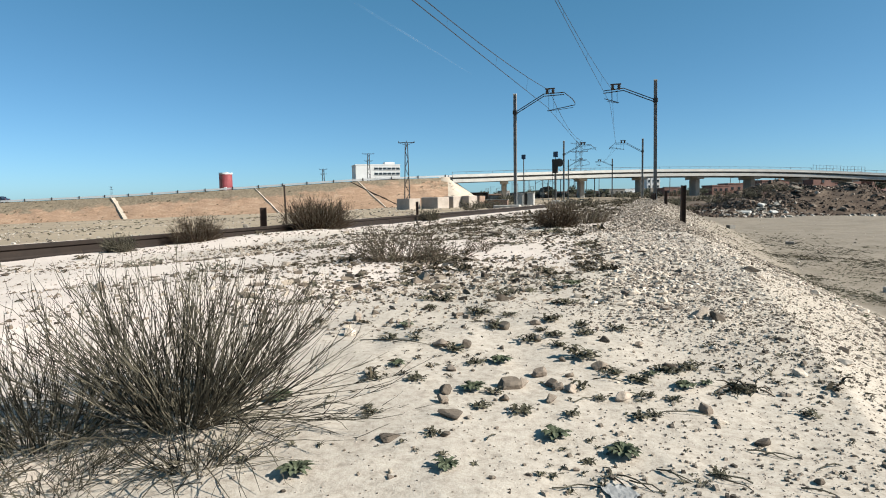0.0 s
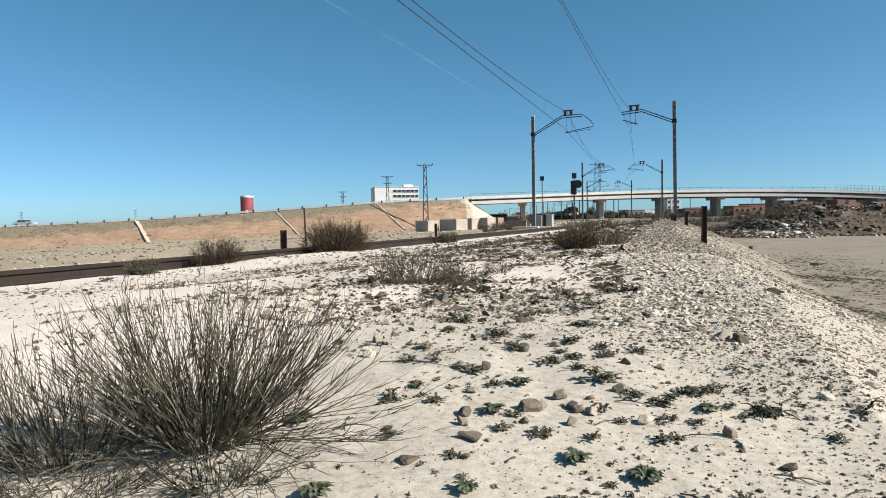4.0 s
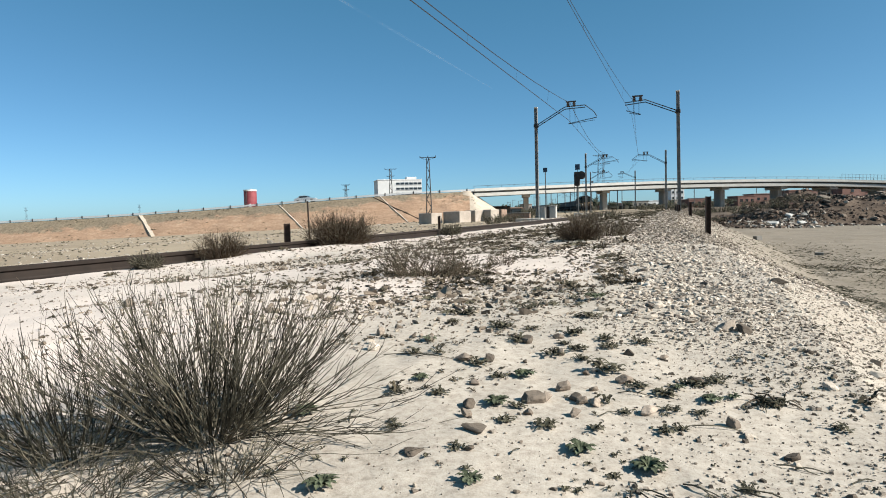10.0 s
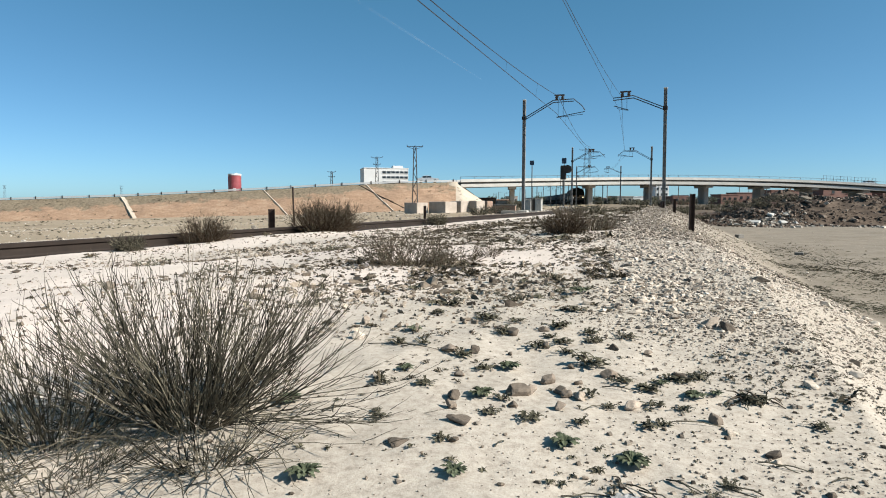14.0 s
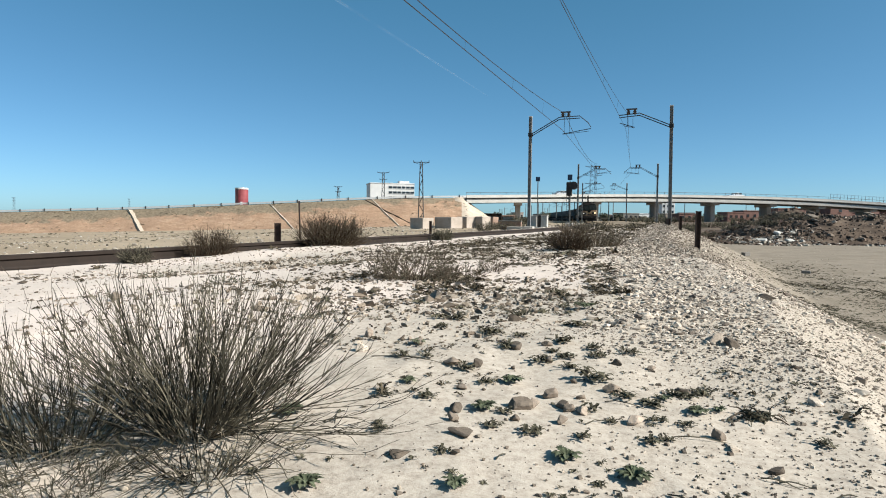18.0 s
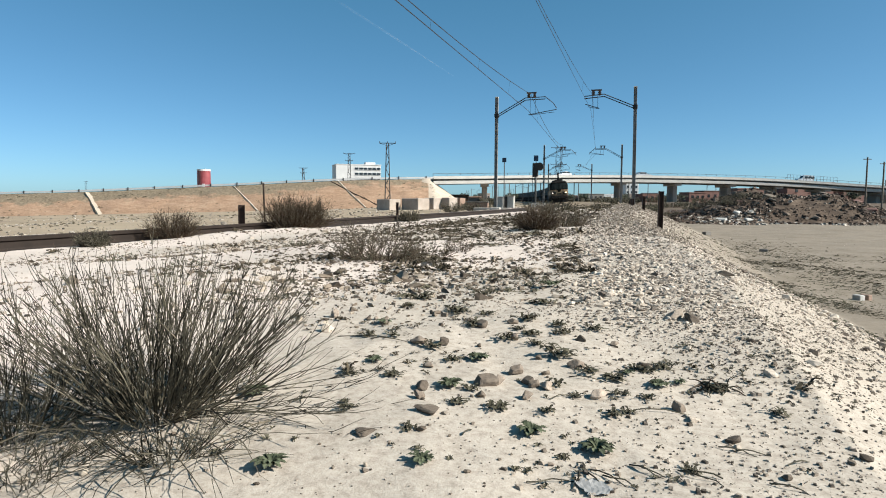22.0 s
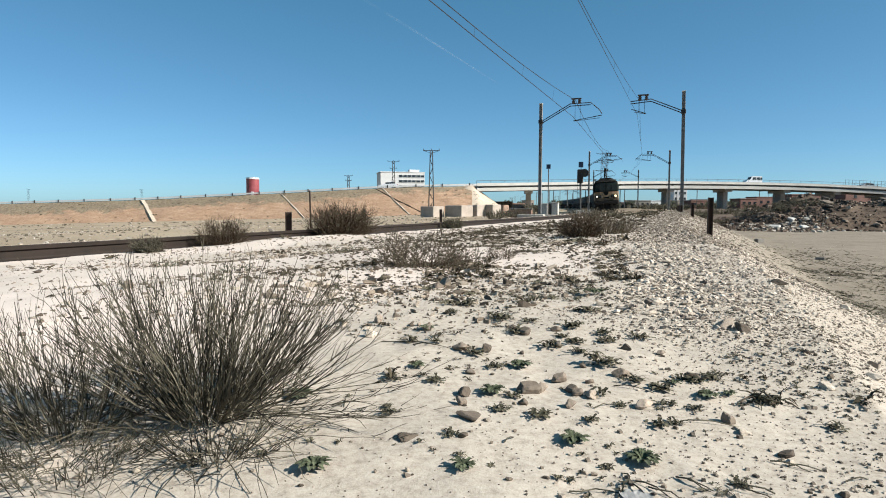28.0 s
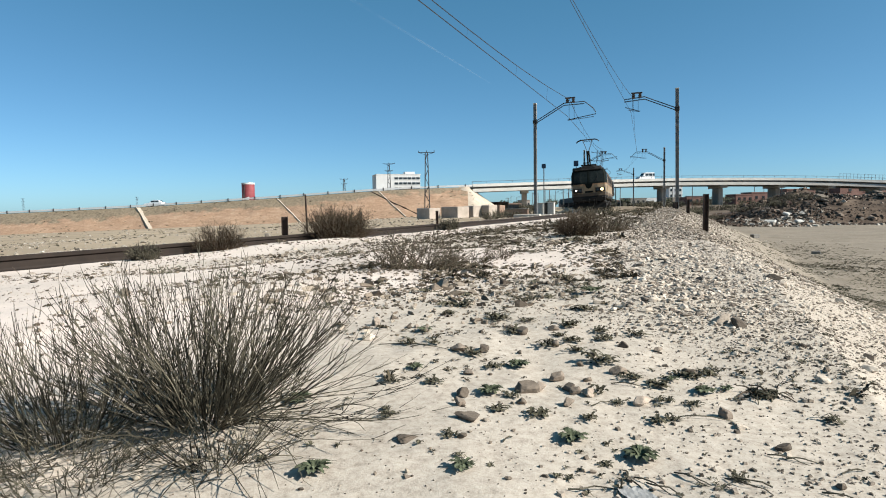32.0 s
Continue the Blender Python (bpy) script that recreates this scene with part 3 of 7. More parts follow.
def build_bank():
    sh_v, zone = [], []
    xs = np.concatenate([np.arange(-400, -120, 6.0), np.arange(-120, 1.5, 1.0)])
    ts = np.linspace(0, 1, 15)
    for x in xs:
        p, d, s = road_at(x)
        for t in ts:
            sh_v.append(tuple(bank_point(x, t)))
            zone.append(1.0 - t * 1.55 + 0.25 * sst(-40, -95, x) - 0.3 * sst(-28, -10, x) + 0.75 * sst(-6, 1, x) * t)
        sh_v.append((x, p.y + 5.0, p.z - 0.05))
        zone.append(1.0)
        sh_v.append((x, p.y + 5.0 + 10, p.z - 7))
        zone.append(0.5)
    w = len(ts) + 2
    faces = []
    for i in range(len(xs) - 1):
        for j in range(w - 1):
            a = i * w + j
            if j == len(ts) - 1:
                continue
            faces.append((a, a + 1, a + w + 1, a + w))
        faces.append((i * w, (i + 1) * w, (i + 1) * w + len(ts), i * w + len(ts)))
    # rounded head of the bank under the bridge's end
    p, d, s = road_at(1.0)
    k0, n = len(sh_v), 15
    for a in np.linspace(0, 1, n):
        ang = -math.pi / 2 + a * math.pi
        for t in np.linspace(0, 1, 8):
            h = p.z - 0.05 - t * (p.z + 0.35)
            rr = 0.3 + t * (p.z + 0.35) * 1.45
            ox, oy = math.cos(ang), math.sin(ang)
            b = 0.15 * math.sin(7 * a + 3 * t) * t
            sh_v.append((1.0 + ox * (rr + b) * 0.95, p.y + oy * (5.0 + rr + b), h))
            zone.append(0.75 - 0.15 * t)
    for i in range(n - 1):
        for j in range(7):
            a = k0 + i * 8 + j
            faces.append((a, a + 1, a + 9, a + 8))
    # stone pitching laid over the near quarter of the head
    pv = Shape()
    cols = np.linspace(-0.08, 0.62, 12)
    for a in cols:
        ang = -math.pi / 2 + a * math.pi
        for t in np.linspace(0, 1, 9):
            h = p.z + 0.03 - t * (p.z + 0.35)
            rr = 0.42 + t * (p.z + 0.35) * 1.45
            pv.v.append((1.0 + math.cos(ang) * rr * 0.95 - (1.2 if a < 0 else 0.0), p.y + math.sin(ang) * (5.0 + rr), h))
    for i in range(len(cols) - 1):
        for j in range(8):
            a = i * 9 + j
            pv.f.append((a, a + 1, a + 10, a + 9))
    pave = tagged(new("slope_paving", pv.mesh("slope_paving", True)), "pale stone pitching round the bank's end", "paving", kind="structure")
    pave.data.materials.append(M_CHUTE)
    sh = Shape()
    sh.v, sh.f = sh_v, faces
    me = sh.mesh("road_bank", True)
    c = me.attributes.new("zone", "FLOAT", "POINT")
    c.data.foreach_set("value", np.array(zone, np.float32))
    me.materials.append(M_BANK)
    return tagged(new("road_bank", me), "long earth bank of orange soil carrying the road", "embankment", kind="structure")


bank = build_bank()


def chute(x0, x1, label, w=0.36, m=None):
    """A concrete gutter running down the bank."""
    a, b = bank_point(x0, 0.0), bank_point(x1, 1.0)
    dd = (b - a).normalized()
    sd = Vector((dd.y, -dd.x, 0)).normalized()
    up = sd.cross(dd) * (1 if sd.cross(dd).z > 0 else -1)
    prof = [(-w - 0.05, -0.5), (-w, 0.06), (-w + 0.16, 0.06), (-w + 0.20, 0.01), (w - 0.20, 0.01), (w - 0.16, 0.06), (w, 0.06), (w + 0.05, -0.5)]
    run = [(bank_point(x0 + (x1 - x0) * q, q) - up * 0.03, sd, up) for q in np.linspace(0, 1, 13)]
    t = tagged(new("drain_chute", Shape().sweep(prof, run).mesh("drain_chute")), label, "drain chute", "drain chutes on the bank")
    t.data.materials.append(m or M_CHUTE)
    return t


M_GULLY = mat("shadow_dark_gully_earth", (0.10, 0.065, 0.042), (0.20, 0.13, 0.085), 0.6, 5, 0.95, 0, 0.3, 0.05, speck=0.25)
for x0, x1, w_ in ((-65.6, -58.6, 0.78), (-37.0, -29.4, 0.36), (-16.5, -9.8, 0.34)):
    chute(x0, x1, "pale concrete drain chute down the earth bank", w_)
# the gully's shadow is laid on as a strip of dark earth colour
chute(-18.0, -6.6, "shadowy gully down the earth bank, its shade put into the colour", 0.26, M_GULLY)

def dip(x):
    """How far the carriageway of the bridge tilts towards its near side, per metre."""
    return 0.05 * float(sst(-6.0, 1.5, np.array(float(x))) * sst(128.0, 121.0, np.array(float(x))))


road = thing("road", None, "asphalt road along the bank and over the bridge", "road", kind="structure")
fr = []
for x in np.arange(-400, 260, 3.0):
    p, d, s = road_at(x)
    fr.append((p, s + Vector((0, 0, dip(x))), Vector((0, 0, 1))))
part("carriageway", Shape().sweep([(-4.6, -0.12), (4.6, -0.12), (4.6, 0.02), (-4.6, 0.02)], fr), M_ASPH, road)

bridge = thing("road_bridge", None, "pale concrete road bridge on wide piers", "bridge")
BX0, BX1 = 0.6, 122.0
fr = []
for x in np.arange(BX0, BX1 + 0.1, 2.0):
    p, d, s = road_at(x)
    fr.append((p, s, Vector((0, 0, 1))))
tilted = [(f[0], f[1] + Vector((0, 0, dip(f[0].x))), f[2]) for f in fr]
# recess, slab and inner girders use darker concrete to stand for the underside's shade
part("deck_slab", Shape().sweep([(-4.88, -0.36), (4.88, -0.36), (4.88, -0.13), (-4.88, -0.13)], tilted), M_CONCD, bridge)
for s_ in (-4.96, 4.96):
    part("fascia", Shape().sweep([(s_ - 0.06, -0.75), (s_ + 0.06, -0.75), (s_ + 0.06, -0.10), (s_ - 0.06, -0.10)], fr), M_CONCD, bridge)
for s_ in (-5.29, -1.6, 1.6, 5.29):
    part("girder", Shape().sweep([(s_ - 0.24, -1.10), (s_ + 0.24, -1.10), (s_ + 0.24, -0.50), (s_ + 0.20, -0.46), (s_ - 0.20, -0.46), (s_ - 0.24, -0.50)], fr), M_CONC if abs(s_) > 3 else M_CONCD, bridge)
for s_ in (-5.3, 5.3):
    part("parapet", Shape().sweep([(s_ - 0.42, -0.09), (s_ + 0.42, -0.09), (s_ + 0.42, 0.06), (s_ + 0.12, 0.10), (s_ + 0.1, 0.50), (s_ - 0.1, 0.50), (s_ - 0.12, 0.10), (s_ - 0.42, 0.06)], fr), M_CONC, bridge)
hr = Shape()
for s_ in (-5.2,):
    hr.tube([f[0] + f[1] * s_ + Vector((0, 0, 1.0)) for f in fr], 0.035, 5)
part("handrail", hr, M_STEEL, bridge)
tall = Shape().tube([(0, 0, 0.4), (0, 0, 1.75)], 0.032, 5).mesh("fence_post")
for x in np.arange(86.0, 98.5, 0.8):
    p, d, s = road_at(x)
    part("fence_post", tall, M_STEEL, bridge, m=Matrix.Translation(p - s * 5.2))
part("fence_rail", Shape().tube([road_at(x)[0] - road_at(x)[2] * 5.2 + Vector((0, 0, 1.7)) for x in np.arange(86.0, 98.5, 0.8)], 0.018, 5), M_STEEL, bridge)
postm = Shape().tube([(0, 0, 0.6), (0, 0, 1.02)], 0.04, 5).mesh("rail_post")
for x in np.arange(BX0, BX1, 2.5):
    p, d, s = road_at(x)
    part("rail_post", postm, M_STEEL, bridge, m=Matrix.Translation(p - s * 5.2))
for x in (13.2, 31.4, 46.0, 59.8, 73.5, 84.9, 96.2, 108.5):
    p, d, s = road_at(x)
    h0 = gz(p.x, p.y) - 0.5
    top = p.z - 1.105
    rot = Matrix.Translation((p.x, p.y, 0)) @ Matrix.Rotation(radians(-4), 4, "Z")
    pier = part("pier", Shape().box((0, 0, (h0 + top - 0.6) / 2), (1.05, 4.6, top - 0.6 - h0), 0.12, rot), M_PIER, bridge)
    part("pier_cap", Shape().box((0, 0, top - 0.3), (1.6, 9.0, 0.6), 0.05, rot), M_CONC, pier)
p, d, s = road_at(3.0)
part("abutment", Shape().box((0, 0, 1.8), (1.4, 10.6, 4.2), 0.05, Matrix.Translation((0.9, p.y, 0))), M_CONC, bridge)

guard = thing("guard_posts", None, "low roadside marker posts and rail along the bank", "guard rail")
gp = Shape().box((0, 0, 0.25), (0.22, 0.14, 0.66), 0.03).mesh("marker_post")
for x in np.arange(-120, 1, 5.2):
    p, d, s = road_at(x + 0.4 * math.sin(x))
    part("marker_post", gp, M_DARKSTEEL, guard, m=Matrix.Translation(p - s * 4.8))
gr = []
for x in np.arange(-130, 3, 3.0):
    p, d, s = road_at(x)
    gr.append((p - s * 4.75 + Vector((0, 0, 0.36)), s, Vector((0, 0, 1))))
part("guard_beam", Shape().sweep([(-0.05, -0.26), (0.05, -0.26), (0.05, 0.06), (-0.05, 0.06)], gr), M_WHITE, guard)
# ---------------------------------------------------------------- train
M_LOCOD = mat("dark_loco_paint", (0.006, 0.009, 0.008), (0.014, 0.018, 0.016), 1.2, 18, 0.8, 0.0, 0.05, 0.003, speck=0.2, spec=0.06)
M_LOCOC = mat("dusty_cream_paint", (0.27, 0.195, 0.115), (0.39, 0.29, 0.18), 1.2, 16, 0.55, 0.0, 0.05, 0.003, speck=0.2)
M_LOCOB = mat("grimy_brown_paint", (0.075, 0.052, 0.034), (0.15, 0.105, 0.068), 1.6, 16, 0.7, 0.0, 0.05, 0.003, speck=0.25)
M_LOCOO = mat("faded_orange_stripe", (0.26, 0.15, 0.08), (0.34, 0.20, 0.11), 1.2, 16, 0.55, 0, 0.05, 0.003)
M_CABGLASS = mat("dusty_cab_glass", (0.010, 0.014, 0.014), (0.030, 0.036, 0.034), 1.2, 30, 0.28, 0.0, 0.0, spec=0.1)
M_UNDER = mat("grimy_underframe", (0.011, 0.010, 0.009), (0.028, 0.024, 0.020), 2, 30, 0.8, 0.2, 0.3, 0.006)
M_LAMP = glow("headlight_on", (1.0, 0.88, 0.74), 1.2)
M_LAMPW = glow("headlight_warm", (1.0, 0.76, 0.40), 1.35)
M_WAGON = mat("dusty_wagon_steel", (0.010, 0.011, 0.012), (0.026, 0.027, 0.029), 0.9, 14, 0.9, 0.0, 0.2, 0.006, vary=0.25, spec=0.15)
M_RIB = mat("pale_dusty_rib", (0.22, 0.22, 0.22), (0.34, 0.335, 0.325), 1.2, 14, 0.8, 0.1, 0.2, 0.006)
M_TYRE = mat("black_rubber", (0.015, 0.015, 0.015), (0.03, 0.03, 0.03), 6, 60, 0.85, 0, 0.1)
M_CHROME = mat("wheel_steel", (0.25, 0.24, 0.23), (0.38, 0.37, 0.36), 6, 60, 0.45, 0.7, 0.05)


def wheelset(t, y, r, half):
    sh = Shape()
    for s in (-1, 1):
        sh.tube([(s * half, y, r), (s * (half + 0.13), y, r)], r, 18)
        sh.tube([(s * (half - 0.03), y, r), (s * half, y, r)], r + 0.03, 18)
    sh.tube([(-half, y, r), (half, y, r)], 0.08, 8)
    return part("wheelset", sh, M_UNDER, t)


def locomotive():
    t = thing("locomotive", None, "electric locomotive in dark green and dusty cream, headlights lit", "locomotive")
    L, W = 17.0, 2.94
    # half outline of the body's section: x, z
    sec = [(1.40, 1.02), (1.47, 1.15), (1.47, 2.45), (1.45, 3.15), (1.36, 3.52), (1.12, 3.78), (0.6, 3.90), (0.0, 3.93)]
    def hull(z0, z1, name, m, grow=0.0):
        """A belt of the body between two heights."""
        def xs(z):
            for (xa, za), (xb, zb) in zip(sec, sec[1:]):
                if za <= z <= zb:
                    return xa + (xb - xa) * (z - za) / (zb - za)
            return sec[-1][0]

        hs = [z0] + [z for _, z in sec if z0 < z < z1] + [z1]
        sh, rows = Shape(), []
        for z in hs:
            w = xs(z) + grow
            rake = 0.0 if z < 2.3 else (z - 2.3) * 0.34      # the cab front leans back
            nose = 0.16
            yf = -L / 2 + rake
            rows.append([(-w, L / 2 - nose, z), (-w, yf + nose + 0.14, z), (-w * 0.90, yf + 0.10, z), (-w * 0.5, yf, z), (w * 0.5, yf, z), (w * 0.90, yf + 0.10, z), (w, yf + nose + 0.14, z), (w, L / 2 - nose, z)])
        n = len(rows[0])
        pts = [p for r in rows for p in r]
        faces = []
        for i in range(len(rows) - 1):
            for j in range(n):
                a, b = i * n + j, i * n + (j + 1) % n
                faces.append((a, b, b + n, a + n))
        faces.append(tuple(range(n))[::-1])
        faces.append(tuple((len(rows) - 1) * n + j for j in range(n)))
        return part(name, sh.add(pts, faces), m, t)

    hull(1.02, 1.30, "lower_skirt", M_UNDER)
    hull(1.30, 1.56, "lower_body", M_LOCOB)
    body = hull(1.56, 2.22, "body", M_LOCOC)
    hull(2.22, 2.34, "waist_stripe", M_LOCOO, 0.004)
    hull(2.34, 3.62, "upper_body", M_LOCOD)
    hull(3.62, 3.93, "roof", M_UNDER)
    # windscreens, one each side of the middle post
    for s in (-1, 1):
        a = Shape()
        z0, z1 = 2.48, 3.42
        for_y = lambda z: -L / 2 + (z - 2.3) * 0.34 - 0.012
        a.add([(s * 0.10, for_y(z0), z0), (s * 0.72, for_y(z0) + 0.0, z0), (s * 1.27, for_y(z0) + 0.085, z0), (s * 1.20, for_y(z1) + 0.085, z1), (s * 0.68, for_y(z1), z1), (s * 0.10, for_y(z1), z1)], [(0, 1, 4, 5), (1, 2, 3, 4)])
        part("windscreen", a, M_CABGLASS, t, "dark windscreen pane")
        # lamp cluster
        cl = part("lamp_housing", Shape().box((s * 0.93, -L / 2 - 0.02, 1.80), (0.80, 0.12, 0.40), 0.05), M_UNDER, t)
        part("headlight", Shape().tube([(s * 1.08, -L / 2 - 0.075, 1.81), (s * 1.08, -L / 2 - 0.11, 1.81)], 0.08 if s < 0 else 0.13, 14), M_LAMP if s < 0 else M_LAMPW, cl, "lit headlight")
        part("marker_lamp", Shape().tube([(s * 0.74, -L / 2 - 0.075, 1.81), (s * 0.74, -L / 2 - 0.10, 1.81)], 0.09, 12), M_GLASSD, cl)
        b = part("buffer", Shape().tube([(s * 0.87, -L / 2 + 0.1, 1.05), (s * 0.87, -L / 2 - 0.42, 1.05)], 0.09, 10).tube([(s * 0.87, -L / 2 - 0.42, 1.05), (s * 0.87, -L / 2 - 0.47, 1.05)], 0.24, 14), M_UNDER, t)
        part("handrail", Shape().tube([(s * 1.36, -L / 2 + 0.02, 1.35), (s * 1.36, -L / 2 - 0.05, 1.4), (s * 1.36, -L / 2 - 0.05, 2.1), (s * 1.36, -L / 2 + 0.03, 2.15)], 0.018, 5), M_CHROME, t)
        for k in range(6):
            yy = -5.2 + k * 2.1
            part("side_grille", Shape().box((s * 1.49, yy, 2.82), (0.03, 1.3, 0.55), 0.01), M_UNDER, t)
        part("cab_side_window", Shape().box((s * 1.49, -L / 2 + 1.35, 2.86), (0.03, 0.72, 0.6), 0.01), M_GLASSD, t)
        part("cab_door", Shape().box((s * 1.49, -L / 2 + 2.25, 2.05), (0.03, 0.62, 1.8), 0.01), M_LOCOC, t)
    part("emblem", Shape().add([(-0.34, -L / 2 - 0.03, 2.36), (0.34, -L / 2 - 0.03, 2.36), (0.20, -L / 2 - 0.03, 2.02), (0.0, -L / 2 - 0.03, 1.92), (-0.20, -L / 2 - 0.03, 2.02), (-0.34, -L / 2 + 0.03, 2.36), (0.34, -L / 2 + 0.03, 2.36), (0.20, -L / 2 + 0.03, 2.02), (0.0, -L / 2 + 0.03, 1.92), (-0.20, -L / 2 + 0.03, 2.02)], [(0, 4, 3, 2, 1), (5, 6, 7, 8, 9), (0, 1, 6, 5), (1, 2, 7, 6), (2, 3, 8, 7), (3, 4, 9, 8), (4, 0, 5, 9)]), M_LOCOD, t, "dark shield-shaped emblem plate")
    part("middle_post", Shape().box((0, 0, 0), (0.14, 0.04, 1.05), 0.01, Matrix.Translation((0, -L / 2 + 0.22, 2.95)) @ Matrix.Rotation(-math.atan(0.34), 4, "X")), M_LOCOD, t)
    part("brow", Shape().box((0, -L / 2 + 0.46, 3.56), (2.3, 0.22, 0.12), 0.04), M_UNDER, t)
    for dx in (-0.55, -0.38, 0.38, 0.55):
        part("brake_hose", Shape().tube([(dx, -L / 2 - 0.06, 1.0), (dx, -L / 2 - 0.22, 0.9), (dx * 1.05, -L / 2 - 0.24, 0.6), (dx * 1.05, -L / 2 - 0.1, 0.45)], 0.03, 6), M_UNDER, t)
    for s in (-1, 1):
        part("side_band", Shape().box((s * 1.46, 0.7, 2.86), (0.05, 14.6, 0.92), 0.01), M_LOCOB, t, "grimy brown panel along the engine side")
        part("step", Shape().box((s * 1.36, -L / 2 + 0.2, 0.62), (0.26, 0.3, 0.05), 0.01).box((s * 1.36, -L / 2 + 0.2, 0.36), (0.26, 0.3, 0.05), 0.01), M_UNDER, t)
        part("wiper", Shape().tube([(s * 0.55, -L / 2 + 0.02, 2.5), (s * 0.85, -L / 2 + 0.22, 3.05)], 0.014, 4), M_UNDER, t)
    part("front_band", Shape().box((0, -L / 2 - 0.01, 1.66), (0.7, 0.03, 0.16), 0.01), M_LOCOD, t)
    part("buffer_beam", Shape().box((0, -L / 2 + 0.12, 1.0), (2.7, 0.36, 0.36), 0.04), M_UNDER, t)
    part("coupling_hook", Shape().tube([(0, -L / 2, 1.0), (0, -L / 2 - 0.35, 0.98), (0, -L / 2 - 0.38, 0.8), (0, -L / 2 - 0.2, 0.74)], 0.045, 6), M_UNDER, t)
    part("plough", Shape().add([(-1.35, -L / 2 + 0.25, 0.75), (1.35, -L / 2 + 0.25, 0.75), (1.35, -L / 2 + 0.05, 0.22), (-1.35, -L / 2 + 0.05, 0.22), (-1.35, -L / 2 + 0.35, 0.75), (1.35, -L / 2 + 0.35, 0.75), (1.35, -L / 2 + 0.35, 0.22), (-1.35, -L / 2 + 0.35, 0.22)], [(0, 1, 2, 3), (4, 7, 6, 5), (0, 4, 5, 1), (3, 2, 6, 7), (0, 3, 7, 4), (1, 5, 6, 2)]), M_UNDER, t)
    for yb in (-5.0, 5.0):
        bo = part("bogie_frame", Shape().box((-1.12, yb, 0.72), (0.16, 4.6, 0.34), 0.05).box((1.12, yb, 0.72), (0.16, 4.6, 0.34), 0.05).box((0, yb, 0.75), (2.2, 0.5, 0.3), 0.05), M_UNDER, t)
        for dy in (-1.6, 0.0, 1.6):
            wheelset(t, yb + dy, 0.54, 0.70)
            for s in (-1, 1):
                part("axle_box", Shape().box((s * 1.22, yb + dy, 0.56), (0.2, 0.42, 0.4), 0.05), M_UNDER, bo)
    part("underframe", Shape().box((0, 0, 0.78), (2.2, 5.0, 0.5), 0.05), M_UNDER, t)
    part("roof_hatch", Shape().box((0, 0, 4.0), (1.7, 6.5, 0.22), 0.06), M_UNDER, t)
    part("roof_fan", Shape().tube([(0.5, -2.5, 4.05), (0.5, -2.5, 4.2)], 0.4, 14), M_UNDER, t)
    for dx in (-0.45, 0.45):
        part("horn", Shape().tube([(dx, -L / 2 + 0.95, 3.97), (dx, -L / 2 + 0.6, 3.99)], [0.03, 0.07], 8), M_UNDER, t)
    # raised pantograph over the front end
    py = -6.2
    part("pantograph_base", Shape().box((0, py, 4.04), (1.3, 1.9, 0.08), 0.02), M_UNDER, t)
    for dx in (-0.5, 0.5):
        for dy in (-0.7, 0.7):
            part("roof_insulator", Shape().tube([(dx, py + dy, 3.85), (dx, py + dy, 4.04)], 0.06, 8), M_INSUL, t)
    ar = Shape()
    for s in (-1, 1):
        ar.tube([(0.10 * s, py + 0.5, 4.05), (0.07 * s, py - 0.25, 5.26)], 0.075, 6)
    ar.tube([(-0.14, py - 0.25, 5.26), (0.14, py - 0.25, 5.26)], 0.06, 6)
    pa = part("pantograph_arm", ar, M_DARKSTEEL, t)
    up = Shape()
    for s in (-1, 1):
        up.tube([(0.06 * s, py - 0.25, 5.26), (0.42 * s, py + 0.15, 6.30)], 0.028, 6)
    up.tube([(-0.42, py + 0.15, 6.20), (0.42, py + 0.15, 6.20)], 0.02, 5)
    part("upper_arm", up, M_DARKSTEEL, pa)
    hd = Shape()
    for dy in (0.0, 0.34):
        hd.tube([(-0.98, py + dy, 6.12), (-0.86, py + dy, 6.25), (-0.62, py + dy, 6.34), (0.62, py + dy, 6.34), (0.86, py + dy, 6.25), (0.98, py + dy, 6.12)], 0.04, 6)
    part("collector_head", hd, M_DARKSTEEL, pa)
    return t


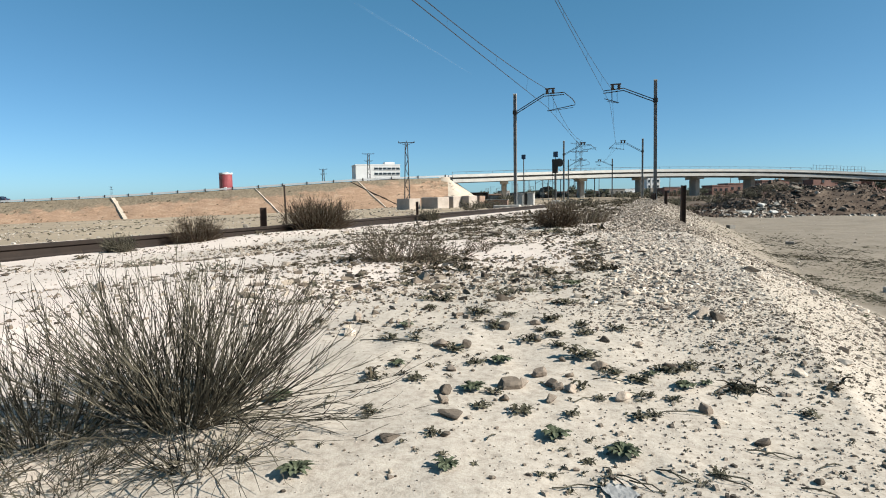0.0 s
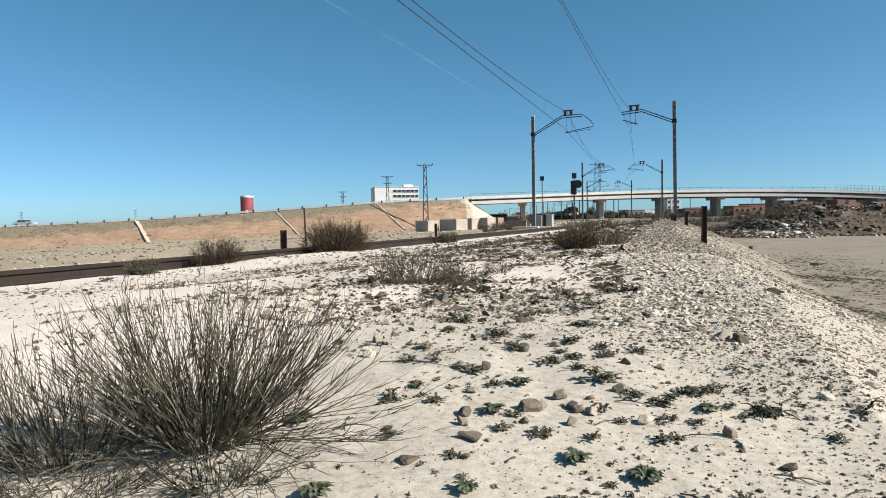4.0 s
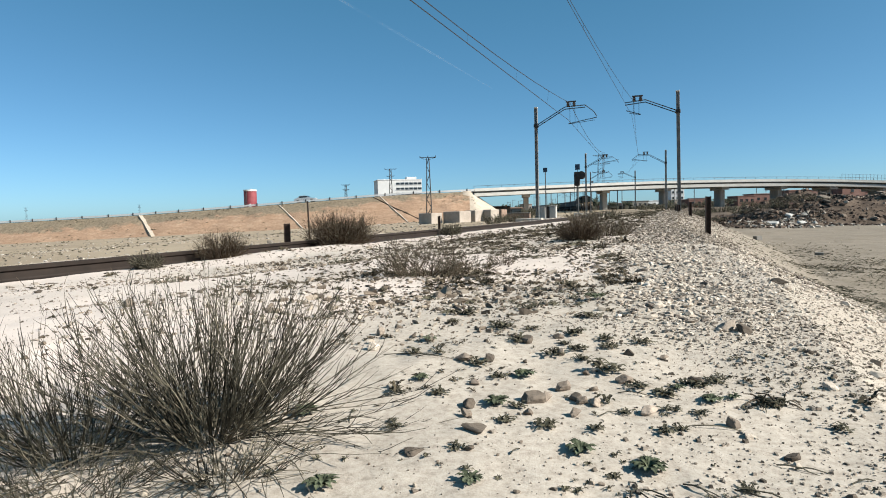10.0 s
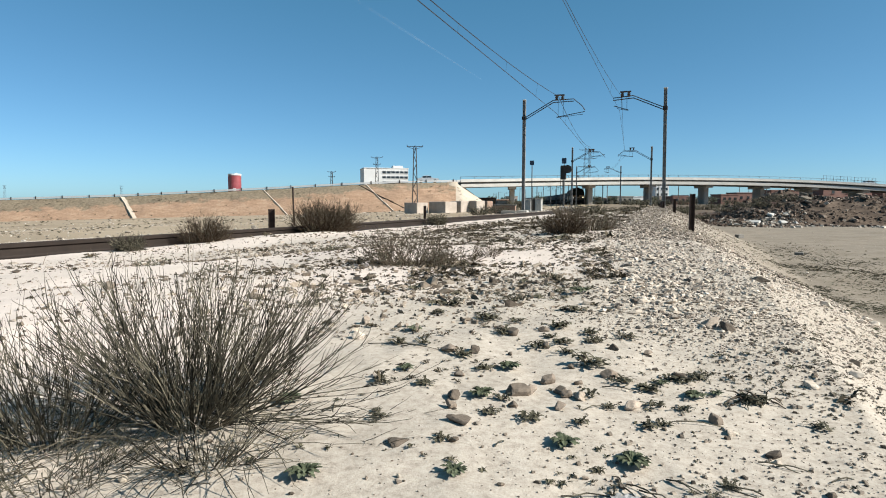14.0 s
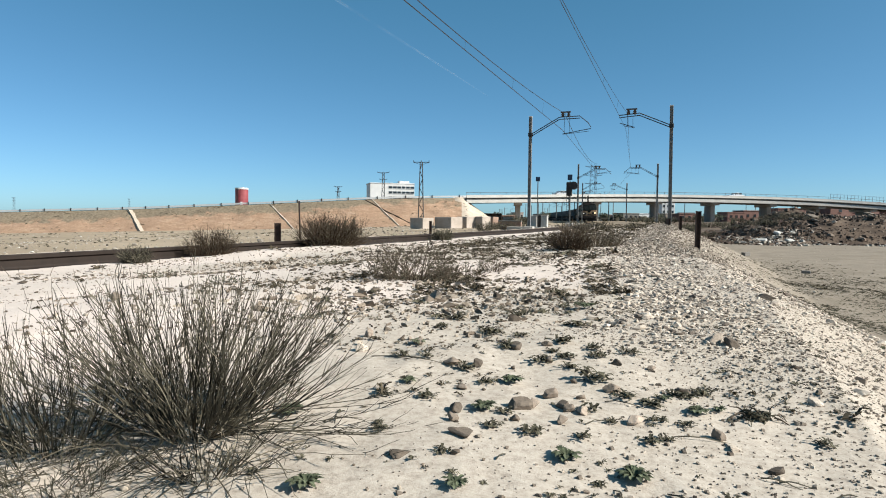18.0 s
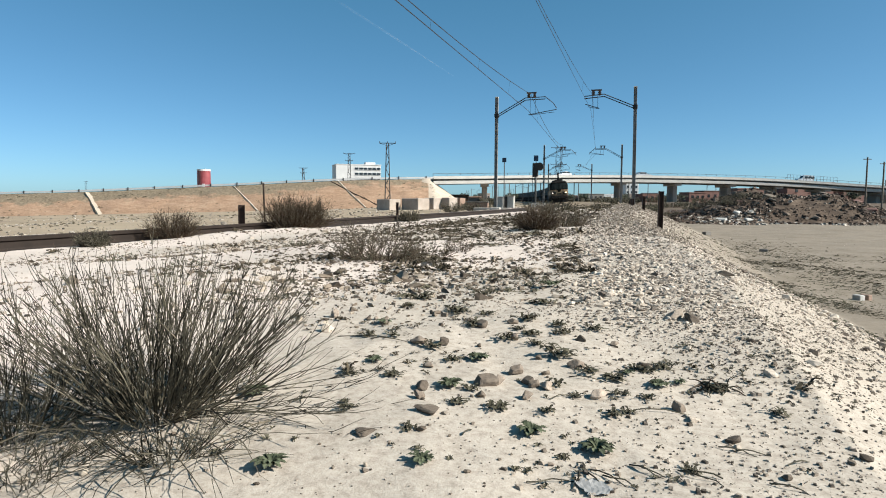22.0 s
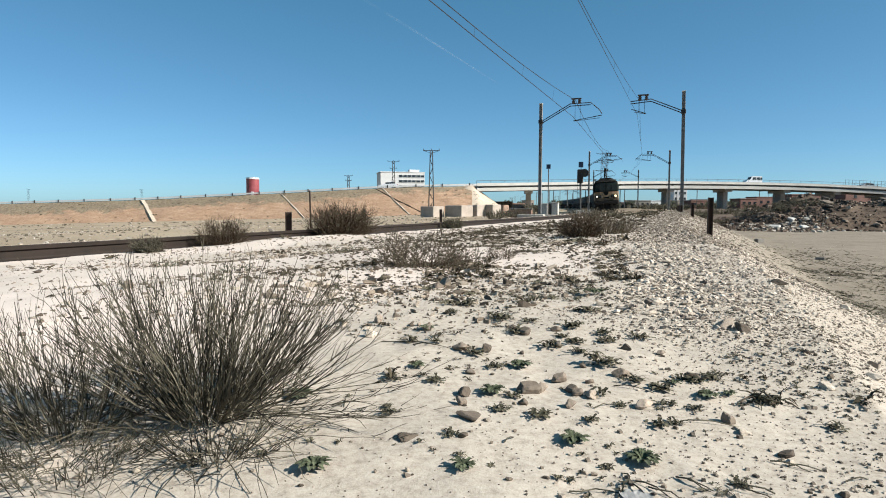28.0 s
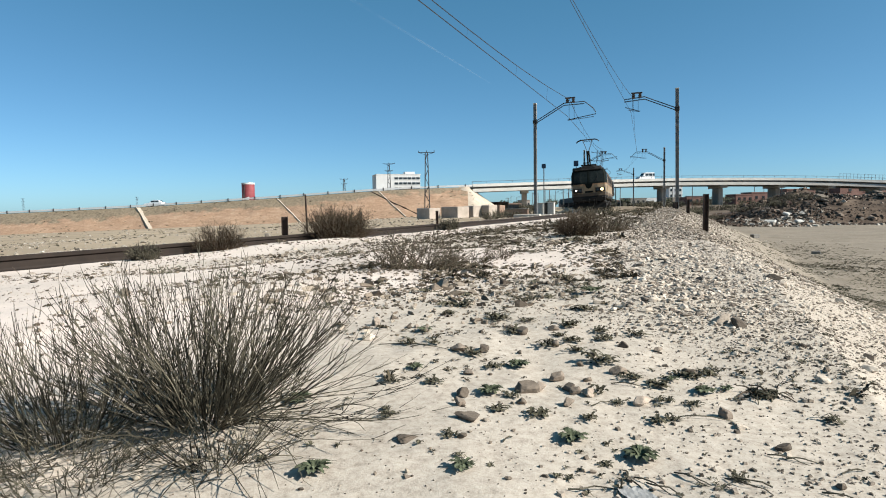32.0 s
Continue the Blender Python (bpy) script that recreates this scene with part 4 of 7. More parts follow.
def wagon():
    t = thing("hopper_wagon", None, "dusty blue-grey hopper wagon with ribbed sides", "wagon", "wagons of the freight train")
    L = 11.2
    prof = [(-0.95, 1.1), (0.95, 1.1), (1.42, 1.75), (1.42, 3.05), (1.36, 3.12), (-1.36, 3.12), (-1.42, 3.05), (-1.42, 1.75)]
    fr = [((0, y, 0), (1, 0, 0), (0, 0, 1)) for y in (-L / 2 + 0.6, L / 2 - 0.6)]
    part("hopper", Shape().sweep(prof, fr), M_WAGON, t)
    part("top_rim", Shape().box((-1.4, 0, 3.16), (0.12, L - 1.1, 0.1), 0.02).box((1.4, 0, 3.16), (0.12, L - 1.1, 0.1), 0.02).box((0, -L / 2 + 0.6, 3.16), (2.9, 0.12, 0.1), 0.02).box((0, L / 2 - 0.6, 3.16), (2.9, 0.12, 0.1), 0.02), M_RIB, t)
    for k in range(7):
        y = -L / 2 + 0.75 + k * (L - 1.5) / 6
        for s in (-1, 1):
            part("side_rib", Shape().box((s * 1.49, y, 2.4), (0.15, 0.16, 1.4), 0.01), M_RIB, t)
    part("frame", Shape().box((0, 0, 1.0), (2.5, L - 0.5, 0.22), 0.03), M_UNDER, t)
    for yb in (-3.6, 3.6):
        part("bogie", Shape().box((-1.0, yb, 0.6), (0.14, 2.5, 0.3), 0.05).box((1.0, yb, 0.6), (0.14, 2.5, 0.3), 0.05).box((0, yb, 0.65), (2.0, 0.4, 0.25), 0.04), M_UNDER, t)
        for dy in (-0.9, 0.9):
            wheelset(t, yb + dy, 0.46, 0.70)
    for e in (-1, 1):
        part("ladder", Shape().tube([(1.0, e * (L / 2 - 0.52), 1.1), (1.0, e * (L / 2 - 0.52), 3.1)], 0.02, 5).tube([(0.6, e * (L / 2 - 0.52), 1.1), (0.6, e * (L / 2 - 0.52), 3.1)], 0.02, 5), M_RIB, t)
        for s in (-1, 1):
            part("buffer", Shape().tube([(s * 0.87, e * (L / 2 - 0.25), 1.02), (s * 0.87, e * (L / 2 + 0.02), 1.02)], 0.15, 10), M_UNDER, t)
    return t


loco = locomotive()
wagon_first = wagon()
N_WAGON = 14
wagons = [wagon_first] + [copy_thing(wagon_first, Matrix.Identity(4)) for _ in range(N_WAGON - 1)]
_ty = np.arange(-60, 460, 0.5)
_ts = np.concatenate([[0], np.cumsum(np.hypot(np.diff(track_x(_ty)), 0.5))])


def on_track(s):
    """Pose on the rails at the length s along the track."""
    y = float(np.interp(s, _ts, _ty))
    o, d, sd = track_at(y)
    return Matrix.Translation(o + sd * rail_shift(y) + Vector((0, 0, RAIL_TOP - 0.753 * math.sin(radians(CANT))))) @ Matrix.Rotation(math.atan2(sd.y, sd.x), 4, "Z") @ Matrix.Rotation(-radians(CANT), 4, "Y")


TRAIN = ((0, 211), (5, 188), (10, 164), (15, 140), (20, 116), (25, 91.5), (28, 77), (30, 65.5), (32, 54.5))   # seconds, y of the front


def train_s(t):
    ts, ys = zip(*TRAIN)
    return float(np.interp(np.interp(t, ts, ys), _ty, _ts))


# ---------------------------------------------------------------- road vehicles
def vehicle(name, label, paint, tall, length, cat):
    """tall: a van's box; otherwise a saloon. It drives along its local +x."""
    t = thing(name, None, label, cat)
    W, L = (1.75, length)
    if tall:
        low = [(-L / 2, 0.35), (L / 2 - 0.05, 0.35), (L / 2, 0.8), (L / 2 - 0.35, 1.15), (L / 2 - 1.05, 1.2), (-L / 2, 1.2)]
        top = [(-L / 2, 1.2), (L / 2 - 0.95, 1.2), (L / 2 - 1.45, 1.98), (L / 2 - 1.7, 2.08), (-L / 2 + 0.1, 2.08), (-L / 2, 1.98)]
    else:
        low = [(-L / 2, 0.32), (L / 2 - 0.05, 0.3), (L / 2, 0.6), (L / 2 - 0.2, 0.82), (L / 2 - 1.2, 0.95), (-L / 2 + 0.5, 0.98), (-L / 2 + 0.05, 0.9)]
        top = [(-L / 2 + 0.55, 0.98), (L / 2 - 1.25, 0.95), (L / 2 - 1.95, 1.4), (L / 2 - 2.2, 1.45), (-L / 2 + 1.3, 1.45)]
    fr = lambda w: [((0, -w / 2, 0), (1, 0, 0), (0, 0, 1)), ((0, w / 2, 0), (1, 0, 0), (0, 0, 1))]
    part("body", Shape().sweep(low, fr(W)), paint, t)
    part("cabin", Shape().sweep(top, fr(W - 0.16)), paint, t)
    z0, z1 = (1.28, 1.85) if tall else (1.02, 1.36)
    ym = W / 2 - 0.08
    wins = ((L / 2 - 2.0, 0.85), (L / 2 - 2.95, 0.85), (L / 2 - 3.7, 0.5)) if tall else ((L / 2 - 2.05, 0.85), (L / 2 - 2.95, 0.8))
    for s in (-1, 1):
        for x, w in wins:
            part("side_window", Shape().box((x, s * ym, (z0 + z1) / 2), (w, 0.03, z1 - z0), 0.01), M_GLASSD, t)
        for x in (L / 2 - 0.8, -L / 2 + 0.75):
            wh = part("wheel", Shape().tube([(x, s * (W / 2 - 0.2), 0.32), (x, s * (W / 2 + 0.01), 0.32)], 0.32, 16), M_TYRE, t)
            part("rim", Shape().tube([(x, s * (W / 2 + 0.0), 0.32), (x, s * (W / 2 + 0.025), 0.32)], 0.19, 12), M_CHROME, wh)
        part("headlight", Shape().box((L / 2 - 0.05, s * 0.62, 0.68), (0.14, 0.3, 0.16), 0.03), M_CHROME, t)
        part("tail_light", Shape().box((-L / 2, s * 0.68, 0.8), (0.05, 0.2, 0.2), 0.01), M_TANK, t)
    sl_ = (L / 2 - 1.22, 1.6, 0.5) if tall else (L / 2 - 1.62, 1.18, 0.66)
    part("windscreen", Shape().box((0, 0, 0), (0.03, W - 0.3, 0.72 if tall else 0.62), 0.01, Matrix.Translation((sl_[0] + 0.02, 0, sl_[1])) @ Matrix.Rotation(-sl_[2] if tall else -0.98, 4, "Y")), M_GLASSD, t)
    return t


M_CARW = mat("white_car_paint", (0.98, 0.99, 1.0), (1.0, 1.0, 1.0), 1, 30, 0.3, 0, 0, speck=0.05, spec=0.5)
M_CARG = mat("silver_car_paint", (0.62, 0.625, 0.63), (0.72, 0.725, 0.73), 1, 30, 0.3, 0.3, 0, speck=0.05, spec=0.5)
M_CARB = mat("dark_blue_car_paint", (0.03, 0.045, 0.08), (0.05, 0.065, 0.10), 1, 30, 0.3, 0.2, 0, speck=0.05, spec=0.5)
car_grey = vehicle("car", "silver-grey saloon car driving on the raised road", M_CARG, False, 4.4, "car")
car_white = vehicle("car", "white estate car driving on the raised road", M_CARW, False, 4.0, "car")
van_white = vehicle("van", "white minibus driving over the bridge", M_CARW, True, 3.9, "van")
car_blue = vehicle("car", "dark blue car leaving along the bank road", M_CARB, False, 4.2, "car")
DRIVES = {
    car_grey: (1, ((0, -140), (3, -103), (5.5, -74.5), (6, -67.8), (7, -57.6), (8, -48.1), (9, -39.7), (10, -32.4), (11, -25.1), (12, -15.8), (15, 0.7), (17.5, 19), (20.3, 38.5), (22, 51), (23, 57.7), (25, 72), (28, 93), (32, 121))),
    car_white: (-1, ((0, 200), (10, 130), (16, 84), (19, 58.4), (22, 33), (23.5, 20), (25, 7), (26.5, -5.3), (28, -16.5), (29, -27.5), (30, -38.3), (31, -51), (32, -66))),
    van_white: (-1, ((0, 200), (10, 150), (21, 98), (23, 89.5), (25, 83), (28, 68), (29, 61.5), (30, 55.5), (31, 49), (32, 43))),
    car_blue: (-1, ((0, -94.3), (1, -104.5), (5, -145), (15, -240), (32, -395))),
}


def drive_rows(way, keys):
    rows = []
    for t in np.arange(0, 32.01, 0.5):
        x = float(np.interp(t, [k[0] for k in keys], [k[1] for k in keys]))
        p, d, s = road_at(x)
        off = -2.0 if way > 0 else 1.8
        p = p + s * off + Vector((0, 0, 0.03 + off * dip(x)))
        a = math.atan2(d.y, d.x) + (0 if way > 0 else math.pi)
        rows.append((float(t), Matrix.Translation(p) @ Matrix.Rotation(a, 4, "Z") @ Matrix.Rotation(-math.asin(d.z) * way, 4, "Y")))
    return rows


# ---------------------------------------------------------------- signals, posts and cabinets by the track
M_BLUE = mat("dark_blue_sign", (0.02, 0.05, 0.10), (0.035, 0.07, 0.13), 4, 40, 0.5, 0, 0)
sg = thing("railway_signal", at_track(57.0, -1.78, 0.0), "black railway signal with hooded lamp and square sign on a pole", "railway signal")
part("pole", Shape().tube([(0, 0, -0.4), (0, 0, 3.6)], 0.07, 10), M_STEEL, sg)
part("ladder", Shape().tube([(-0.3, 0, 0), (-0.3, 0, 3.3)], 0.02, 5).tube([(-0.12, 0, 0), (-0.12, 0, 3.3)], 0.02, 5), M_STEEL, sg)
for k in range(9):
    part("rung", Shape().tube([(-0.3, 0, 0.3 + 0.34 * k), (-0.12, 0, 0.3 + 0.34 * k)], 0.014, 4), M_STEEL, sg)
part("signal_head", Shape().box((-0.05, -0.1, 3.2), (0.52, 0.32, 1.25), 0.06), M_DARKSTEEL, sg, "black signal head")
part("hood", Shape().tube([(0.34, -0.35, 3.5), (0.34, 0.1, 3.5)], 0.36, 16), M_DARKSTEEL, sg)
part("square_sign", Shape().box((0.0, -0.12, 4.25), (0.42, 0.05, 0.50), 0.02), M_BLUE, sg)
part("sign_stem", Shape().tube([(0, 0, 3.55), (0, 0, 4.4)], 0.03, 6), M_DARKSTEEL, sg)
part("footing", Shape().box((0, 0, -0.05), (0.7, 0.7, 0.4), 0.04), M_CONC, sg)

ss = thing("speed_sign", at_track(45.0, -2.77, -0.1), "small square blue sign on a thin grey pole", "sign")
part("pole", Shape().tube([(0, 0, -0.3), (0, 0, 3.3)], 0.035, 8), M_STEEL, ss)
part("sign_plate", Shape().box((0, -0.05, 3.42), (0.30, 0.03, 0.32), 0.01), M_BLUE, ss)

M_BLOCKW = mat("chalky_white_paint", (0.50, 0.48, 0.44), (0.62, 0.60, 0.56), 1.5, 20, 0.85, 0, 0.1, 0.004)
cb = thing("relay_cabinet", at_track(48.0, -2.72, -0.15), "white relay cabinet beside the track", "cabinet", "relay cabinets")
part("case", Shape().box((0, 0, 0.42), (0.5, 0.5, 0.9), 0.03), M_BLOCKW, cb)
part("lid", Shape().box((0, 0, 0.90), (0.56, 0.56, 0.06), 0.02), M_BLOCKW, cb)
part("door", Shape().box((0, -0.26, 0.42), (0.4, 0.02, 0.74), 0.008), M_BLOCKW, cb)
copy_thing(cb, at_track(48.6, -3.62, -0.2))
# added dark box that fills the shaded gap between the white cabinets
cd = thing("relay_cabinet", at_track(48.9, -3.15, -0.2), "dark box standing in for the shaded gap between the cabinets", "cabinet", "relay cabinets")
part("case", Shape().box((0, 0, 0.42), (0.6, 0.6, 0.9), 0.03), M_DARKSTEEL, cd)
part("lid", Shape().box((0, 0, 0.90), (0.66, 0.66, 0.06), 0.02), M_DARKSTEEL, cd)
part("door", Shape().box((0, -0.31, 0.42), (0.48, 0.02, 0.74), 0.008), M_DARKSTEEL, cd)
pad = tagged(part("concrete_pad", Shape().box((0, 0, 0), (2.6, 0.8, 0.3), 0.03), M_PIER, None, m=at_track(43.5, -3.3, -0.25)), "low pale concrete pad by the mast foot", "concrete pad")
wl = thing("low_wall", at_track(52.0, -6.2, -0.45), "low brown masonry wall beyond the track", "wall")
part("wall_body", Shape().box((0, 0, 0.35), (1.9, 0.4, 0.7), 0.03), M_OCHRE, wl)
part("coping", Shape().box((0, 0, 0.72), (2.0, 0.5, 0.08), 0.02), M_CONCD, wl)


def hpost(name, label, m, h, w=0.14):
    t = thing(name, m, label, "post", "rusty steel posts")
    for s in (-1, 1):
        part("flange", Shape().box((s * w * 0.42, 0, h / 2 - 0.2), (0.016, w, h + 0.4), 0.003), M_RUST, t)
    part("web", Shape().box((0, 0, h / 2 - 0.2), (w * 0.8, 0.012, h + 0.39)), M_RUST, t)
    return t


def up_at(x, y, turn=0.0, lean=0.0, dz=0.0):
    return Matrix.Translation((x, y, gz(x, y) + dz)) @ Matrix.Rotation(radians(turn), 4, "Z") @ Matrix.Rotation(radians(lean), 4, "Y")


for x, y, top, w, turn, lean in ((4.92, 13.0, 0.61, 0.10, -12, 0.3), (7.02, 20.0, 0.57, 0.09, -12, 0), (9.0, 27.0, 0.52, 0.10, 10, -1), (9.9, 30.0, 0.50, 0.10, 10, 1), (-3.92, 13.8, 0.27, 0.15, 16, 0), (-0.9, 22.0, 0.32, 0.09, 0, 0), (-4.85, 30.0, 0.30, 0.08, 0, 0)):
    hpost("rusty_post", "short rust-brown H-section steel post in the ground", up_at(x, y, turn, lean), top - gz(x, y), w)
tagged(part("iron_stake", Shape().tube([(0, 0, -0.4), (0.0, 0, 1.55)], 0.035, 6), M_RUST, None, m=up_at(-6.2, 25.0, 0, -1.5)), "thin rusty iron stake beyond the track", "stake")

# ---------------------------------------------------------------- concrete blocks
M_BLOCK = mat("stained_block_concrete", (0.42, 0.355, 0.295), (0.57, 0.49, 0.42), 1.2, 16, 0.92, 0, 0.25, 0.01, speck=0.2)


def block(x, y, s, turn, z=-0.75, m=None, label="weathered pale concrete block on the ground"):
    t = thing("concrete_block", Matrix.Translation((x, y, z)) @ Matrix.Rotation(radians(turn), 4, "Z"), label, "concrete block", "concrete blocks by the track")
    part("block_body", Shape().box((0, 0, s[2] / 2 - 0.3), (s[0], s[1], s[2] + 0.6), 0.04), m or M_BLOCK, t)
    part("lifting_loop", Shape().tube([(-0.12, 0, s[2]), (-0.1, 0, s[2] + 0.12), (0.1, 0, s[2] + 0.12), (0.12, 0, s[2])], 0.012, 5), M_RUST, t)
    return t


block(-3.3, 60.6, (1.75, 1.5, 1.22), -42)
block(-0.75, 60.8, (2.1, 1.7, 1.32), -40)
block(0.95, 62.4, (1.3, 1.3, 1.38), -42)
block(2.6, 62.6, (0.95, 1.35, 1.42), -40)
block(3.55, 65.0, (1.3, 0.9, 1.4), -44, m=M_OCHRE, label="ochre-stained concrete block on the ground")
block(5.2, 67.5, (1.3, 1.2, 0.9), -44, m=M_OCHRE, label="ochre-stained concrete block on the ground")

# ---------------------------------------------------------------- pylons
def pylon(x, y, z0, top, w0, arm, label, slim=1.0):
    t = thing("lattice_pylon", Matrix.Translation((x, y, z0)), label, "pylon", "lattice pylons")
    h = top - z0
    leg = Shape()
    n = max(6, int(h / 1.3))
    wid = lambda f: w0 * (1 - 0.62 * f) / 2
    for sx in (-1, 1):
        for sy in (-1, 1):
            part("leg", Shape().tube([(sx * wid(0), sy * wid(0), -0.5), (sx * wid(1), sy * wid(1), h)], 0.065 * slim, 4), M_DARKSTEEL, t)
    br = Shape()
    for k in range(n):
        f0, f1 = k / n, (k + 1) / n
        for sy in (-1, 1):
            e = 1 if k % 2 else -1
            br.tube([(-e * wid(f0), sy * wid(f0), h * f0), (e * wid(f1), sy * wid(f1), h * f1)], 0.045 * slim, 3, False)
            br.tube([(sy * wid(f0), -e * wid(f0), h * f0), (sy * wid(f1), e * wid(f1), h * f1)], 0.045 * slim, 3, False)
    part("bracing", br, M_DARKSTEEL, t)
    for k, (dz, a) in enumerate(arm):
        ca = part("cross_arm", Shape().tube([(-a, 0, h - dz), (a, 0, h - dz)], 0.06, 5).tube([(-a, 0, h - dz), (0, 0, h - dz - 0.45), (a, 0, h - dz)], 0.03, 4), M_DARKSTEEL, t)
        for q in (-a * 0.95, 0, a * 0.95):
            part("insulator", Shape().tube([(q, 0, h - dz), (q, 0, h - dz + 0.3)], 0.06, 6), M_INSUL, ca)
    return t


pylon(-5.9, 105.0, -1.3, 9.7, 0.95, ((0.0, 1.35),), "dark lattice steel pylon at the foot of the bank")
pylon(-23.2, 200.0, -3.0, 14.8, 1.4, ((0.0, 1.9), (2.2, 1.2)), "dark lattice steel pylon behind the bank")
pylon(-45.0, 240.0, -3.0, 12.2, 1.4, ((0.0, 1.6), (1.8, 1.2)), "distant dark lattice steel pylon")
for x, y, top in ((-347.0, 490.0, 13.5), (-277.0, 531.0, 14.5)):
    pylon(x, y, -4.0, top, 1.8, ((0.3, 1.6), (2.4, 1.2)), "faint distant lattice pylon beyond the bank", 0.55)
pylon(42.6, 200.0, 0.0, 17.8, 2.8, ((0.6, 2.4), (3.2, 3.0), (5.8, 2.6)), "grey lattice high-voltage tower behind the bridge", 0.6)

# ---------------------------------------------------------------- distant buildings
def building(name, m, s, wall, rows, label, roof=True, wx=1.4, wh=1.1, group=""):
    """s: width, depth, height. rows: (z, first, last, count) of windows on the front."""
    t = thing(name, m, label, "building", group)
    part("wall", Shape().box((0, 0, s[2] / 2 - 1), (s[0], s[1], s[2] + 2), 0.05), wall, t)
    if roof:
        part("roof", Shape().box((0, 0, s[2] + 0.15), (s[0] + 0.3, s[1] + 0.3, 0.3), 0.04), wall, t)
    for z, a, b, n in rows:
        for k in range(n):
            x = a + (b - a) * k / max(n - 1, 1)
            w = part("window", Shape().box((x, -s[1] / 2 - 0.02, z), (wx, 0.1, wh), 0.02), M_GLASSD, t)
            part("sill", Shape().box((x, -s[1] / 2 - 0.09, z - wh / 2 - 0.06), (wx + 0.2, 0.2, 0.1), 0.01), wall, w)
    return t


b = building("office_block", Matrix.Translation((-26.9, 256.0, -3)) @ Matrix.Rotation(radians(15), 4, "Z"), (17.6, 12, 17.0), M_WHITE, ((15.6, -0.8, 7.9, 6), (13.6, -0.8, 7.9, 6), (11.6, -0.8, 7.9, 6)), "white flat-roofed office block behind the bank", wx=1.5, wh=0.85)
part("roof_house", Shape().box((5.4, 0, 17.7), (4.0, 4.0, 1.4), 0.05), M_WHITE, b)
tk = thing("water_tank", Matrix.Translation((-68.2, 200.0, -3.5)), "faded red cylindrical water tank with a pale rim", "water tank")
part("tank_shell", Shape().tube([(0, 0, 6.0), (0, 0, 12.5)], 2.0, 28), M_TANK, tk)
part("tank_rim", Shape().tube([(0, 0, 12.5), (0, 0, 13.0)], 2.06, 28), M_WHITE, tk)
part("roof_hatch", Shape().tube([(0.5, -0.4, 13.0), (0.5, -0.4, 13.2)], 0.4, 12), M_WHITE, tk)
part("pipe_box", Shape().box((0.5, -2.05, 7.9), (0.7, 0.5, 1.2), 0.05), M_WHITE, tk, "white pipe box on the tank's wall")
part("ladder", Shape().tube([(-0.9, -1.95, 6.0), (-0.9, -1.95, 12.9)], 0.04, 4).tube([(-0.5, -2.05, 6.0), (-0.5, -2.05, 12.9)], 0.04, 4), M_STEEL, tk)
part("tank_plinth", Shape().tube([(0, 0, -1), (0, 0, 6.0)], 1.7, 20), M_CONC, tk)
building("apartment_block", Matrix.Translation((98.5, 300.0, 0.2)), (6.0, 6, 9.0), M_WHITE, ((2.0, -2, 2, 3), (4.6, -2, 2, 3), (7.2, -2, 2, 3)), "white apartment block seen under the bridge", wx=1.0)
for x, y, sx, sy, h, m_, lab in ((88.0, 205.0, 6, 6, 3.0, M_TERRA, "red-brown house behind the bridge"), (74.0, 207.0, 7, 6, 2.4, M_TERRA, "red-brown house behind the bridge"), (97.5, 190.0, 9, 6, 4.0, M_TERRA, "long red-brown house behind the bridge"), (97.0, 212.0, 8, 6, 3.6, M_TERRA, "red-brown house behind the bridge"), (108.0, 200.0, 7, 6, 3.4, M_OCHRE, "ochre house behind the bridge"),
                                 (118.0, 195.0, 16, 8, 6.2, M_TERRA, "long red-brown house behind the rubble heap"), (137.0, 200.0, 12, 8, 5.4, M_TERRA, "red-brown house behind the rubble heap"), (150.0, 196.0, 10, 7, 4.4, M_OCHRE, "ochre house behind the rubble heap"),
                                 (7.5, 142.0, 4.6, 3, 1.9, M_OCHRE, "low ochre hut under the bridge's end"), (12.0, 150.0, 3.0, 3, 1.5, M_OCHRE, "low ochre hut by the piers"), (62.0, 230.0, 6, 5, 2.6, M_CONCD, "small grey station hut"), (70.0, 240.0, 8, 5, 2.6, M_WHITE, "small pale station hut")):
    building("house", Matrix.Translation((x, y, gz(x, y))) @ Matrix.Rotation(radians(8), 4, "Z"), (sx, sy, h), m_, ((h * 0.6, -sx * 0.3, sx * 0.3, 3),), lab, wx=0.9, wh=0.9, group="far houses")

# the low town on the horizon
M_HOUSES = [mat("far_plaster_" + w, c, tuple(q * 1.25 for q in c), 0.3, 4, 0.9, 0, 0.1, 0.02) for w, c in (("rose", (0.27, 0.19, 0.17)), ("grey", (0.27, 0.27, 0.28)), ("sand", (0.34, 0.29, 0.25)), ("chalk", (0.54, 0.535, 0.53)))]
rh_ = random.Random(41)
for k in range(46):
    y = rh_.uniform(265, 360)
    x = y * (0.10 + 0.60 * k / 46 + rh_.uniform(-0.008, 0.008))
    if abs(x - float(track_x(min(y, 330)))) < 9:
        x += 16
    sx, h = rh_.uniform(3.2, 7.0), rh_.uniform(1.8, 3.9)
    q = rh_.choice((0, 0, 1, 2, 2, 3))
    building("house", Matrix.Translation((x, y, gz(x, y))) @ Matrix.Rotation(radians(rh_.uniform(-20, 20)), 4, "Z"), (sx, 6.0, h), M_HOUSES[q], ((h * 0.6, -sx * 0.3, sx * 0.3, rh_.randrange(2, 5)),), "small flat-roofed %s house far beyond the bridge" % ("rose-brown", "grey", "sand-coloured", "whitewashed")[q], wx=0.8, wh=0.9, group="far houses")

